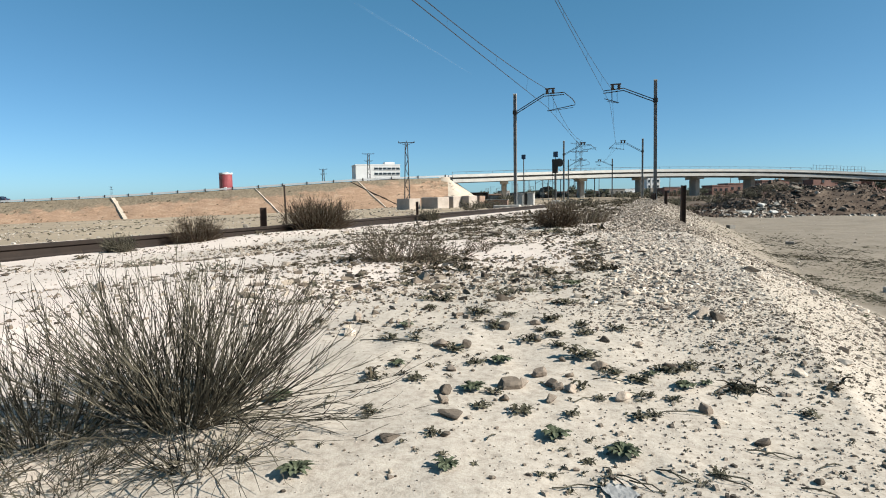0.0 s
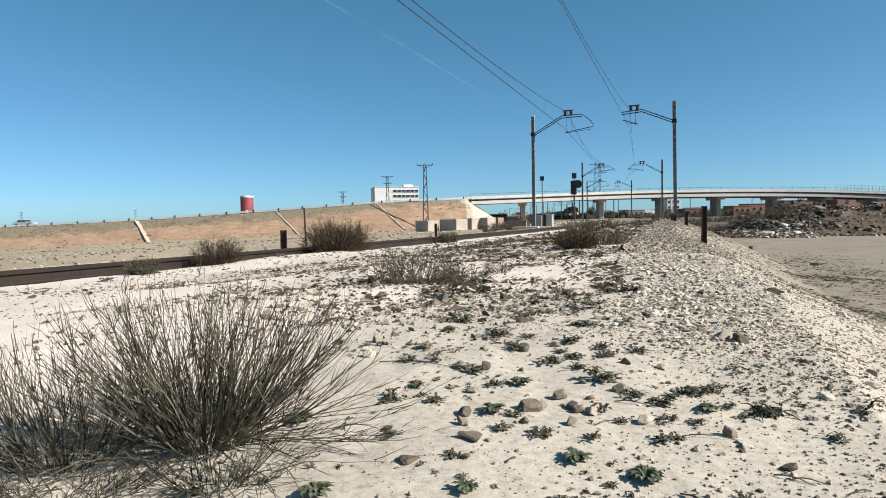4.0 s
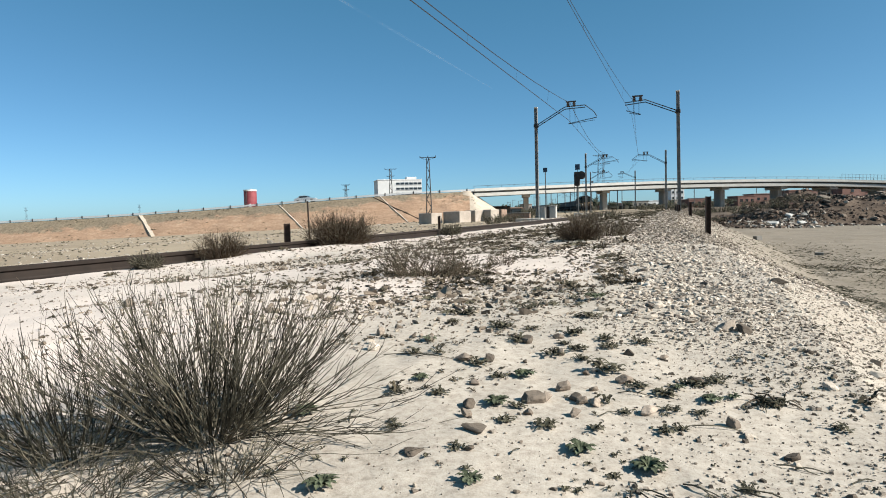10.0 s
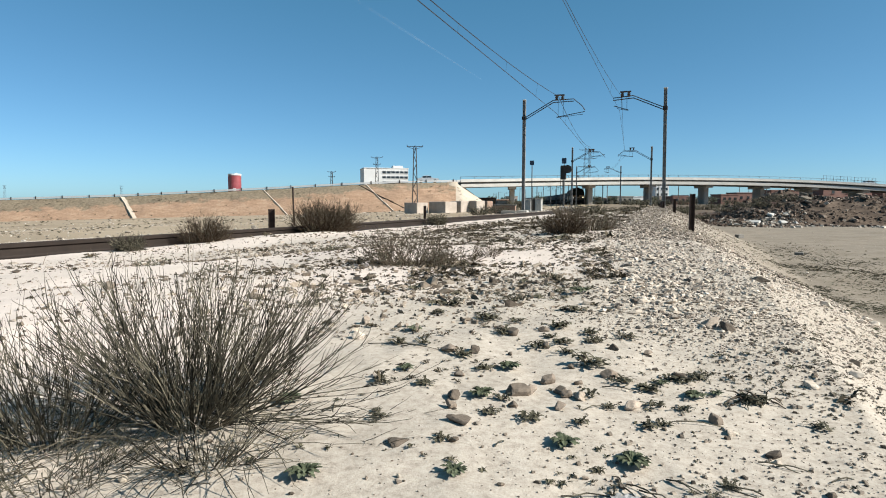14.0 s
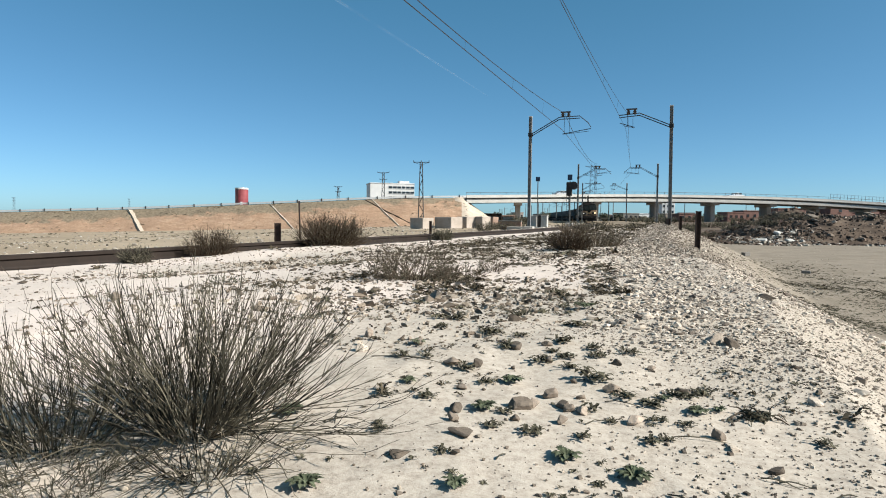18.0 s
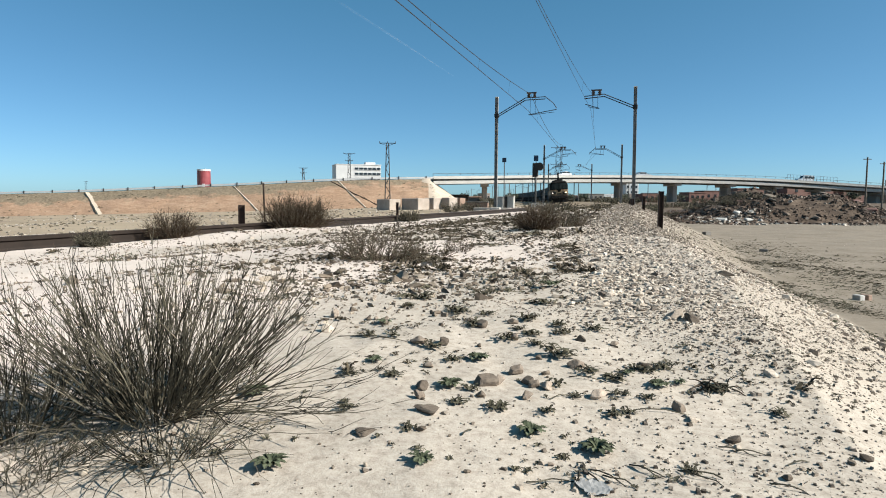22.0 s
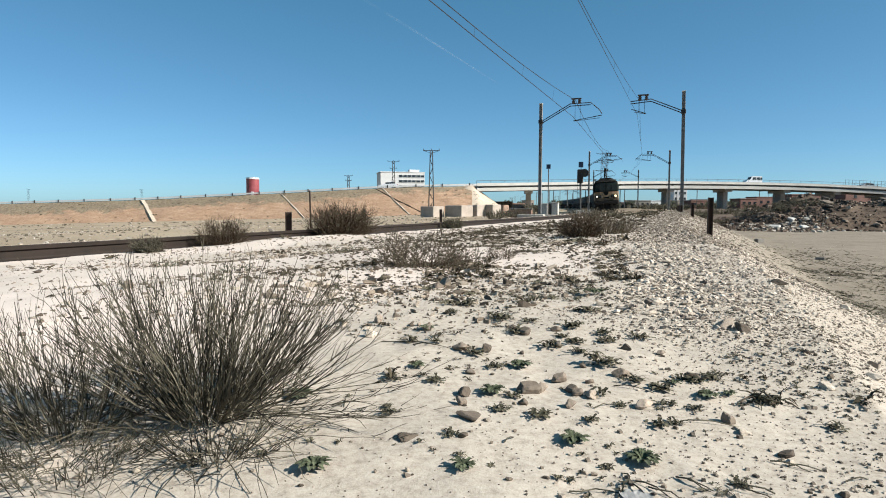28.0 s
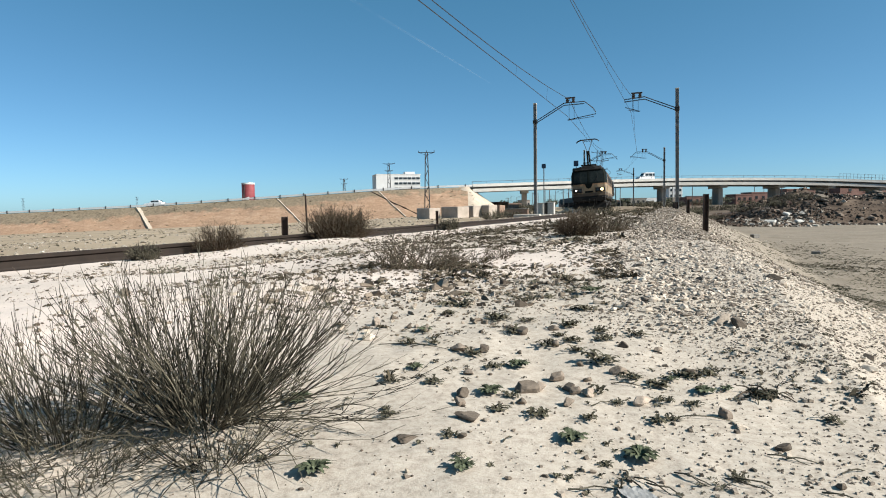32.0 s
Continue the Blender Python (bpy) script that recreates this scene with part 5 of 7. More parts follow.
# yard masts beyond the bridge
ym_ = thing("yard_mast", Matrix.Translation((0, 0, -50)), "thin grey yard mast beyond the bridge", "mast", "yard masts")
part("pole", Shape().tube([(0, 0, 0), (0, 0, 6.6)], 0.11, 6), M_STEEL, ym_)
part("arm", Shape().tube([(0, 0, 6.2), (1.9, 0, 6.35)], 0.05, 5), M_STEEL, ym_)
ry_ = random.Random(3)
first = True
for k in range(22):
    y = 165 + k * 11.0
    x = float(track_x(min(y, 330))) + ry_.choice((-13, -9.5, -6, 9, 13)) + ry_.uniform(-1, 1)
    mm = Matrix.Translation((x, y, gz(x, y))) @ Matrix.Rotation(ry_.choice((0, math.pi)), 4, "Z")
    if first:
        ym_.matrix_basis, first = mm, False
    else:
        copy_thing(ym_, mm)
for x, y in ((62, 190), (70, 196), (80, 205), (104, 230), (112, 240), (83, 168), (90, 172), (130, 175), (101, 150 + 40)):
    copy_thing(ym_, Matrix.Translation((x, y, gz(x, y))) @ Matrix.Rotation(ry_.uniform(0, 6), 4, "Z"))
for x, y, h in ((64.0, 90.0, 7.6), (67.6, 91.5, 7.0)):
    q = thing("wooden_pole", Matrix.Translation((x, y, gz(x, y))), "weathered wooden utility pole by the lot", "utility pole", "utility poles")
    part("pole", Shape().tube([(0, 0, -0.5), (0, 0, h)], [0.14, 0.1], 8), M_SLEEPER, q)
    part("cross_arm", Shape().box((0, 0, h - 0.3), (1.2, 0.1, 0.1), 0.01), M_SLEEPER, q)

# contrail high in the sky
ctm = bpy.data.materials.new("thin_contrail")
ctm.use_nodes = True
_b = ctm.node_tree.nodes["Principled BSDF"]
_b.inputs["Base Color"].default_value = (0.9, 0.92, 0.95, 1)
_n = nz(ctm.node_tree, 0.004, 4, 0.6, ctm.node_tree.nodes.new("ShaderNodeTexCoord").outputs["Object"])
ctm.node_tree.links.new(ramp(ctm.node_tree, _n, ((0.35, (0.0,) * 3), (0.75, (0.055,) * 3))), _b.inputs["Alpha"])
tagged(new("contrail", Shape().tube([(-640, 3000, 1060), (-414, 3000, 921), (-140, 3000, 752), (142, 3000, 576)], [6, 5, 4, 1.5], 8).mesh("contrail", True)), "thin faded white contrail across the blue sky", "contrail").data.materials.append(ctm)
# ---------------------------------------------------------------- vegetation
def leaf_mat(name, c1, c2, vary=0.3, rough=0.7):
    m = mat(name, c1, c2, 14, 120, rough, 0, 0.1, 0.001, vary=vary, island=True, speck=0.2, spec=0.1)
    return m


M_TWIG = leaf_mat("dry_twig_bark", (0.018, 0.0165, 0.012), (0.25, 0.222, 0.162), 0.8, 0.85)
M_TWIGB = leaf_mat("brown_dry_twig", (0.080, 0.061, 0.044), (0.20, 0.155, 0.112), 0.4, 0.85)
M_TWIGN = leaf_mat("dark_brown_twig", (0.042, 0.029, 0.020), (0.135, 0.096, 0.064), 0.5, 0.85)
M_TWIGG = leaf_mat("grey_green_twig", (0.046, 0.043, 0.030), (0.125, 0.115, 0.080), 0.4, 0.85)
M_LEAF = leaf_mat("dark_green_leaf", (0.060, 0.072, 0.042), (0.205, 0.225, 0.140), 0.5, 0.9)
M_LEAFD = leaf_mat("withered_leaf", (0.062, 0.057, 0.038), (0.190, 0.170, 0.115), 0.5, 0.8)
M_STRAWD = leaf_mat("grey_weed_stalk", (0.10, 0.085, 0.058), (0.19, 0.165, 0.115), 0.4, 0.9)
M_FOL = leaf_mat("dusty_tree_leaf", (0.045, 0.052, 0.034), (0.095, 0.100, 0.068), 0.4, 0.7)


def stem(sh, p, d, length, r, bend, n=4, sides=3, rg=rnd, kink=0.12):
    """One twig from p towards d; bend: how it turns upwards (+) or sags (-). Returns its points."""
    pts, rs = [Vector(p)], [r]
    v = Vector(d).normalized()
    for i in range(n):
        v = (v + Vector((rg.gauss(0, kink), rg.gauss(0, kink), bend / n + rg.gauss(0, 0.75 * kink)))).normalized()
        pts.append(pts[-1] + v * (length / n))
        rs.append(r * (1 - 0.68 * (i + 1) / n))
    sh.tube(pts, rs, sides, False)
    return pts, v


def broom(name, x, y, height, spread, count, material, label, side=2, r=0.0016, flat=1.0, seed=1, leaves=None, low=0.15, cat="shrub", foot=0.06, lean=0.0, kink=0.12, segs=5):
    """A dry shrub: many thin stems fanning out of one foot, with side twigs."""
    rg = random.Random(seed)
    z = gz(x, y)
    t = thing(name, Matrix.Translation((x, y, z)), label, cat, "dry shrubs")
    main, twigs, lv = Shape(), Shape(), Shape()
    for k in range(count):
        a = rg.uniform(0, 2 * math.pi)
        tilt = min(abs(rg.gauss(0.0, 0.62)) + rg.uniform(0, 0.25), 1.35)
        if rg.random() < low:
            tilt = rg.uniform(1.05, 1.45)
        rad = foot * math.sqrt(rg.random())
        d = (math.sin(tilt) * math.cos(a) * flat, math.sin(tilt) * math.sin(a) * flat, math.cos(tilt))
        d = (d[0] + lean, d[1], d[2])
        ln = (height * math.cos(tilt) + spread * math.sin(tilt)) * rg.uniform(0.62, 1.02)
        p0 = (math.cos(a) * rad, math.sin(a) * rad, -0.01)
        pts, v = stem(main, p0, d, ln, r * rg.uniform(0.7, 1.25), 0.35 if tilt > 0.5 else 0.1, segs, 3, rg, kink)
        for q in range(side):
            i = rg.randrange(segs // 2, segs)
            b = pts[i]
            v2 = (pts[i] - pts[i - 1]).normalized() + Vector((rg.gauss(0, 0.2 + kink * 1.6), rg.gauss(0, 0.2 + kink * 1.6), rg.uniform(-0.05, 0.3)))
            pts2, v3 = stem(twigs, b, v2, ln * rg.uniform(0.14, 0.40), r * 0.6, 0.25, 3, 3, rg, kink * 1.3)
            if leaves and rg.random() < leaves:
                for _ in range(3):
                    c = pts2[rg.randrange(1, 4)]
                    e = Vector((rg.gauss(0, 1), rg.gauss(0, 1), rg.gauss(0, 1))).normalized() * r * 4
                    f = e.orthogonal().normalized() * r * 1.4
                    lv.add([c, c + e * 0.5 + f, c + e, c + e * 0.5 - f], [(0, 1, 2, 3)])
    tagged(part("stem_mass", main, material, t), kind="stuff")
    if twigs.v:
        tagged(part("twig_mass", twigs, material, t), kind="stuff")
    if lv.v:
        tagged(part("foliage", lv, M_LEAFD if name in ("broom_shrub", "scrub") else M_LEAF, t), kind="stuff")
    return t


def dome(x, y, top, side, count, material, label, seed, r=0.0013, foot=0.05, twigs=5, flare=0.15, fallen=0, ahead=1.0, arcs=0):
    """A dry shrub of even dome shape: stems in all directions from one foot, fine twigs in the upper half, fallen twigs round it."""
    rg = random.Random(seed)
    t = thing("broom_shrub", Matrix.Translation((x, y, gz(x, y))), label, "shrub", "dry shrubs")
    main, fine, dead = Shape(), Shape(), Shape()
    for k in range(count):
        c = rg.uniform(flare, 1.0) ** 0.62
        sn, a = math.sqrt(1 - c * c), rg.uniform(0, 2 * math.pi)
        far = 1.0 / math.sqrt((c / top) ** 2 + (sn / side) ** 2)
        ln = far * (rg.uniform(0.80, 1.04) if rg.random() < 0.62 else rg.uniform(0.3, 0.7))
        rad = foot * math.sqrt(rg.random())
        pts, v = stem(main, (math.cos(a) * rad, math.sin(a) * rad * ahead, -0.008), (sn * math.cos(a), sn * math.sin(a) * ahead, c * 0.90 + 0.02), ln, r * rg.uniform(0.65, 1.3), 0.5 * sn, 8, 3, rg, 0.085)
        for q in range(twigs):
            i = rg.choice((2, 3, 4, 5, 6, 7, 8))
            v2 = (pts[i] - pts[i - 1]).normalized() + Vector((rg.gauss(0, 0.30), rg.gauss(0, 0.30), rg.uniform(0.0, 0.3)))
            stem(fine, pts[i], v2, ln * (1.05 - i / 8) * rg.uniform(0.35, 0.95) + ln * 0.06, r * 0.56, 0.35, 4, 3, rg, 0.11)
    for k in range(fallen):
        a, q = rg.uniform(0, 2 * math.pi), side * 0.75 * math.sqrt(rg.random())
        h = rg.uniform(0.004, 0.035)
        stem(dead, (math.cos(a) * q, math.sin(a) * q * ahead, h), (math.cos(a + rg.gauss(0, 1.1)), math.sin(a + rg.gauss(0, 1.1)), rg.uniform(-0.1, 0.45)), rg.uniform(0.06, 0.17), r * rg.uniform(0.5, 0.95), -0.7, 6, 3, rg, 0.18)
    for k in range(arcs):
        # long low twigs that arch out over the sand
        a = rg.gauss(-0.30, 0.55)
        pts, v = stem(main, (math.cos(a) * foot * 1.5, math.sin(a) * foot, rg.uniform(0.0, 0.03)), (math.cos(a), math.sin(a), rg.uniform(0.02, 0.16)), side * rg.uniform(0.65, 1.08), r * rg.uniform(0.6, 0.95), rg.uniform(0.0, 0.4), 9, 3, rg, 0.06)
        for q in range(4):
            i = rg.randrange(5, 9)
            stem(fine, pts[i], (pts[i] - pts[i - 1]).normalized() + Vector((rg.gauss(0, 0.25), rg.gauss(0, 0.25), rg.uniform(-0.05, 0.3))), side * rg.uniform(0.12, 0.3), r * 0.5, 0.2, 4, 3, rg, 0.1)
    tagged(part("stem_mass", main, material, t), kind="stuff")
    tagged(part("twig_mass", fine, material, t), kind="stuff")
    if fallen:
        tagged(part("twig_tangle", dead, M_TWIGDEAD, t), kind="stuff")
    return t


M_TWIGDEAD = leaf_mat("bleached_dead_twig", (0.035, 0.030, 0.021), (0.20, 0.172, 0.125), 0.6, 0.85)
dome(-0.44, 1.03, 0.285, 0.32, 205, M_TWIG, "large dry broom shrub of dark bare twigs in the sand", 11, r=0.0016, twigs=6, flare=0.17, fallen=100, arcs=20)
dome(-0.64, 0.98, 0.24, 0.22, 130, M_TWIG, "lower shrub of fine grey twigs beside the large broom", 12, 0.0013, 0.08, 5, 0.2, 70)
dome(-0.56, 0.84, 0.06, 0.15, 110, M_TWIGG, "low grey-green mat of fine twigs at the broom's foot", 31, 0.0009, 0.09, 5, 0.02, 90)
dome(-0.345, 0.85, 0.07, 0.13, 55, M_TWIG, "low tuft of dead brown twigs at the broom's foot", 13, 0.0013, 0.03, 4, 0.03, 40)
broom("broom_shrub", -2.98, 7.62, 0.33, 0.21, 400, M_TWIGN, "dark grey-brown spiky shrub at the rail's edge", 3, 0.0026, seed=14, leaves=0.5, foot=0.14, low=0.3, kink=0.18)
broom("broom_shrub", -2.05, 10.16, 0.47, 0.44, 800, M_TWIGN, "dense dark brown shrub at the rail's edge", 3, 0.0037, seed=15, leaves=0.6, foot=0.25, lean=0.28, low=0.25, kink=0.16)
broom("broom_shrub", -3.28, 6.38, 0.19, 0.11, 300, M_TWIG, "small grey dried shrub at the rail's edge", 4, 0.0034, seed=16, low=0.3, foot=0.08, kink=0.34)
broom("broom_shrub", -0.24, 3.35, 0.22, 0.18, 95, M_TWIGB, "sparse brown dried shrub on the sand", 6, 0.0023, seed=17, leaves=0.6, low=0.45, foot=0.12, kink=0.34, segs=6)
broom("broom_shrub", 0.02, 3.55, 0.10, 0.13, 45, M_TWIGB, "sparse brown dried shrub on the sand", 4, 0.0017, seed=18, leaves=0.5, low=0.5, foot=0.1)
broom("broom_shrub", -0.2, 3.25, 0.04, 0.20, 110, M_TWIGB, "low mat of dead brown twigs under the dried shrub", 4, 0.0018, seed=27, leaves=0.7, low=0.85, foot=0.14, kink=0.25)
broom("broom_shrub", 1.16, 6.5, 0.195, 0.17, 300, M_TWIGN, "dark brown shrub on the gravel bank", 4, 0.0030, seed=19, leaves=0.15, low=0.12, foot=0.11, kink=0.18)
broom("broom_shrub", 1.62, 7.3, 0.16, 0.16, 190, M_TWIGB, "dark brown shrub on the gravel bank", 3, 0.0034, seed=20, leaves=0.4, low=0.2, foot=0.2)
broom("broom_shrub", -0.33, 15.0, 0.24, 0.14, 240, M_TWIG, "small dark shrub beside the rail", 3, 0.006, seed=21, leaves=0.6, foot=0.14)
broom("broom_shrub", 0.22, 3.85, 0.08, 0.10, 50, M_TWIGB, "small dead brown tuft on the sand", 2, 0.0018, seed=22, foot=0.05)
broom("broom_shrub", 3.1, 16.5, 0.2, 0.4, 130, M_TWIGB, "low brown shrub far along the bank", 3, 0.007, seed=24, leaves=0.5, foot=0.3)
broom("broom_shrub", 5.6, 26.0, 0.22, 0.55, 120, M_TWIGG, "low grey-green growth far along the bank", 3, 0.010, seed=25, leaves=0.6, foot=0.5)

for k, (x, y, h, w) in enumerate(((-1.95, 4.1, 0.03, 0.09), (-1.31, 3.55, 0.03, 0.08), (-0.9, 4.6, 0.04, 0.10))):
    broom("ground_tuft", x, y, h, w, 34, M_TWIGG, "low grey-green tuft spread on the sand", 2, 0.0018, seed=60 + k, leaves=0.7, low=0.6, foot=0.06, cat="tuft")


def rosette(x, y, r, green, seed):
    """A small ground plant: lobed leaves round one heart."""
    rg = random.Random(seed)
    t = thing("ground_plant", Matrix.Translation((x, y, gz(x, y))), "small dark green leafy rosette in the sand" if green else "small withered brown plant lying in the sand", "plant", "ground plants")
    n = rg.randrange(40, 60) if green else rg.randrange(26, 44)
    ls = Shape()
    for k in range(n):
        a = k * 2.4 + rg.uniform(-0.3, 0.3) if green else rg.uniform(0, 6.283)
        ln = r * (0.38 + 0.44 * k / n) * rg.uniform(0.75, 1.15)
        w = ln * rg.uniform(0.12, 0.20)
        rise = rg.uniform(0.2, 0.6) + 0.6 * (1 - k / n) if green else rg.uniform(0.1, 0.95)
        ox, oy = (0.0, 0.0) if green else (rg.gauss(0, 0.28) * r, rg.gauss(0, 0.28) * r)
        ca, sa = math.cos(a), math.sin(a)
        rows = []
        for f, ww in ((0.05, 0.3), (0.22, 0.75), (0.36, 0.6), (0.5, 1.05), (0.62, 0.75), (0.76, 1.1), (0.88, 0.7), (1.0, 0.12)):
            zz = r * 0.06 + ln * rise * math.sin(f * 2.3) * 0.6
            q = rg.uniform(0.85, 1.15) * ww * w
            rows.append(((f * ln * ca - sa * q, f * ln * sa + ca * q, zz + 0.25 * q), (f * ln * ca, f * ln * sa, zz), (f * ln * ca + sa * q, f * ln * sa - ca * q, zz + 0.25 * q)))
        pts = [(p[0] + ox, p[1] + oy, p[2]) for row in rows for p in row]
        fs = []
        for i in range(7):
            for j in (0, 1):
                fs.append((i * 3 + j, i * 3 + j + 1, i * 3 + j + 4, i * 3 + j + 3))
        if n <= 52 and r > 0.025 and green:
            part("leaf", Shape().add(pts, fs), M_LEAF if green else M_LEAFD, t)
        else:
            ls.add(pts, fs)
    if ls.v:
        tagged(part("foliage", ls, M_LEAF if green else M_LEAFD, t), kind="stuff")
    return t


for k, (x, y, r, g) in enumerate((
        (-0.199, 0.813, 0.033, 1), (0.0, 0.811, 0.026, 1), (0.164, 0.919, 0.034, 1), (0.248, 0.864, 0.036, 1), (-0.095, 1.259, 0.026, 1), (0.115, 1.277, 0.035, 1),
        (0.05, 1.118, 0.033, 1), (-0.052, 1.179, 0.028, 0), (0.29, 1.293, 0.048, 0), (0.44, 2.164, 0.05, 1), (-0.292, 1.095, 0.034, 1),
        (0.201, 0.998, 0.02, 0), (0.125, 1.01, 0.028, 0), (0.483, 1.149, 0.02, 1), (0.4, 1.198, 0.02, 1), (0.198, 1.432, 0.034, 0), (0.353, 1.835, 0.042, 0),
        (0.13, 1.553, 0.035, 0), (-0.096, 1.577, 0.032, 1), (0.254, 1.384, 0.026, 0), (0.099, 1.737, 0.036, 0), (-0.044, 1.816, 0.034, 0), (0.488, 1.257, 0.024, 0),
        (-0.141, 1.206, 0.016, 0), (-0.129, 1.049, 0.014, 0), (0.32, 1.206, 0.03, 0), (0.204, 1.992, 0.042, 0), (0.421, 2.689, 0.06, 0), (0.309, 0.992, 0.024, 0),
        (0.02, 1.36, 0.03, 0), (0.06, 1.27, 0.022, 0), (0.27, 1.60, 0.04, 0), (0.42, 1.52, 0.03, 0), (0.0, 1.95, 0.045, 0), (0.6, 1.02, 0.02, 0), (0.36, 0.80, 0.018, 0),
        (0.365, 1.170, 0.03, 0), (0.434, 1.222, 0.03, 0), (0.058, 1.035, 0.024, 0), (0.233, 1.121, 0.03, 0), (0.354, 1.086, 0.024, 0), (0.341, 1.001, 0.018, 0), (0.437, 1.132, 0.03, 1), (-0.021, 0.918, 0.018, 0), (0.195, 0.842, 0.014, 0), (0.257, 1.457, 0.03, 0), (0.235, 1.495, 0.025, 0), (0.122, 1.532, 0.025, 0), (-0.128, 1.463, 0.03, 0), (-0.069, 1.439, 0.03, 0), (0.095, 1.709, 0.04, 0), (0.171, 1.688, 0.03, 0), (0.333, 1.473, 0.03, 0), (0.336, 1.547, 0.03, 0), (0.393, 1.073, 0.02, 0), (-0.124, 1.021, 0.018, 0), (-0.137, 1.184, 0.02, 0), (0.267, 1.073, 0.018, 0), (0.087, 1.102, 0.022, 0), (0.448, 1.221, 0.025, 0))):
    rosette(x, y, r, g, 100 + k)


def scatter(n, seed, fx, keep=None):
    """n points on the ground from fx(rng); keep(x, y) thins them out."""
    rg = np.random.default_rng(seed)
    x, y = fx(rg, n)
    if keep is not None:
        m = rg.random(len(x)) < keep(x, y)
        x, y = x[m], y[m]
    return x, y, ground_z(x, y), rg


def near_fan(y0, y1, power=1.0, half=0.78):
    """Points over the fan of ground ahead, thicker close by."""
    def f(rg, n):
        t = rg.random(n)
        y = y0 * (y1 / y0) ** (t ** power)
        return y * rg.uniform(-half, half, n), y
    return f


def many(name, pts, base_v, base_f, size, material, label, category, flat=(1, 1, 1), jitter=0.25, sink=0.25, seed=0):
    """One mesh of many small deformed copies of a base shape, of kind stuff."""
    x, y, z, rg = pts
    n, nv = len(x), len(base_v)
    bv = np.array(base_v, float)
    s = size(x, y, rg)
    a = rg.uniform(0, 2 * np.pi, n)
    v = np.repeat(bv[None], n, 0) * (1 + rg.uniform(-jitter, jitter, (n, nv, 1)))
    v *= (np.array(flat) * rg.uniform(0.7, 1.3, (n, 3)))[:, None, :]
    tilt = rg.uniform(-0.4, 0.4, n)
    ct, st = np.cos(tilt)[:, None], np.sin(tilt)[:, None]
    v[:, :, 0], v[:, :, 2] = v[:, :, 0] * ct - v[:, :, 2] * st, v[:, :, 0] * st + v[:, :, 2] * ct
    ca, sa = np.cos(a)[:, None], np.sin(a)[:, None]
    v[:, :, 0], v[:, :, 1] = v[:, :, 0] * ca - v[:, :, 1] * sa, v[:, :, 0] * sa + v[:, :, 1] * ca
    v *= s[:, None, None]
    hz = flat[2] * s
    v += np.stack([x, y, z + hz * (0.5 - sink)], -1)[:, None, :]
    f = np.array(base_f)
    faces = (f[None] + (np.arange(n) * nv)[:, None, None]).reshape(-1, f.shape[1])
    me = bpy.data.meshes.new(name)
    me.vertices.add(n * nv)
    me.vertices.foreach_set("co", v.reshape(-1))
    me.loops.add(faces.size)
    me.loops.foreach_set("vertex_index", faces.ravel())
    me.polygons.add(len(faces))
    me.polygons.foreach_set("loop_start", np.arange(0, faces.size, f.shape[1]))
    me.polygons.foreach_set("use_smooth", np.zeros(len(faces), bool))
    me.update(calc_edges=True)
    me.materials.append(material)
    return tagged(new(name, me), label, category, kind="stuff")


_g = (1 + 5 ** 0.5) / 2
ICO_V = [(-1, _g, 0), (1, _g, 0), (-1, -_g, 0), (1, -_g, 0), (0, -1, _g), (0, 1, _g), (0, -1, -_g), (0, 1, -_g), (_g, 0, -1), (_g, 0, 1), (-_g, 0, -1), (-_g, 0, 1)]
ICO_V = [tuple(c / 3.8 for c in v) for v in ICO_V]
ICO_F = [(0, 11, 5), (0, 5, 1), (0, 1, 7), (0, 7, 10), (0, 10, 11), (1, 5, 9), (5, 11, 4), (11, 10, 2), (10, 7, 6), (7, 1, 8), (3, 9, 4), (3, 4, 2), (3, 2, 6), (3, 6, 8), (3, 8, 9), (4, 9, 5), (2, 4, 11), (6, 2, 10), (8, 6, 7), (9, 8, 1)]
# a broken, blocky stone
CHIP_V = [(-0.5, -0.35, -0.4), (0.45, -0.4, -0.4), (0.5, 0.35, -0.4), (-0.4, 0.45, -0.4), (-0.38, -0.22, 0.3), (0.22, -0.34, 0.42), (0.36, 0.16, 0.30), (-0.20, 0.36, 0.38)]
CHIP_F = [(0, 3, 2, 1), (4, 5, 6, 7), (0, 1, 5, 4), (1, 2, 6, 5), (2, 3, 7, 6), (3, 0, 4, 7)]


def chip_shape(seed, n=9):
    """A broken stone: the hull of a few points."""
    rg = random.Random(seed)
    bm = bmesh.new()
    for _ in range(n):
        q = Vector((rg.gauss(0, 1), rg.gauss(0, 1), rg.gauss(0, 1))).normalized() * rg.uniform(0.42, 0.58)
        bm.verts.new(q)
    h = bmesh.ops.convex_hull(bm, input=bm.verts)
    bmesh.ops.delete(bm, geom=[g for g in h["geom_interior"] if isinstance(g, bmesh.types.BMVert)], context="VERTS")
    bmesh.ops.triangulate(bm, faces=bm.faces)
    bm.verts.index_update()
    out = [tuple(v.co) for v in bm.verts], [tuple(v.index for v in f.verts) for f in bm.faces]
    bm.free()
    return out


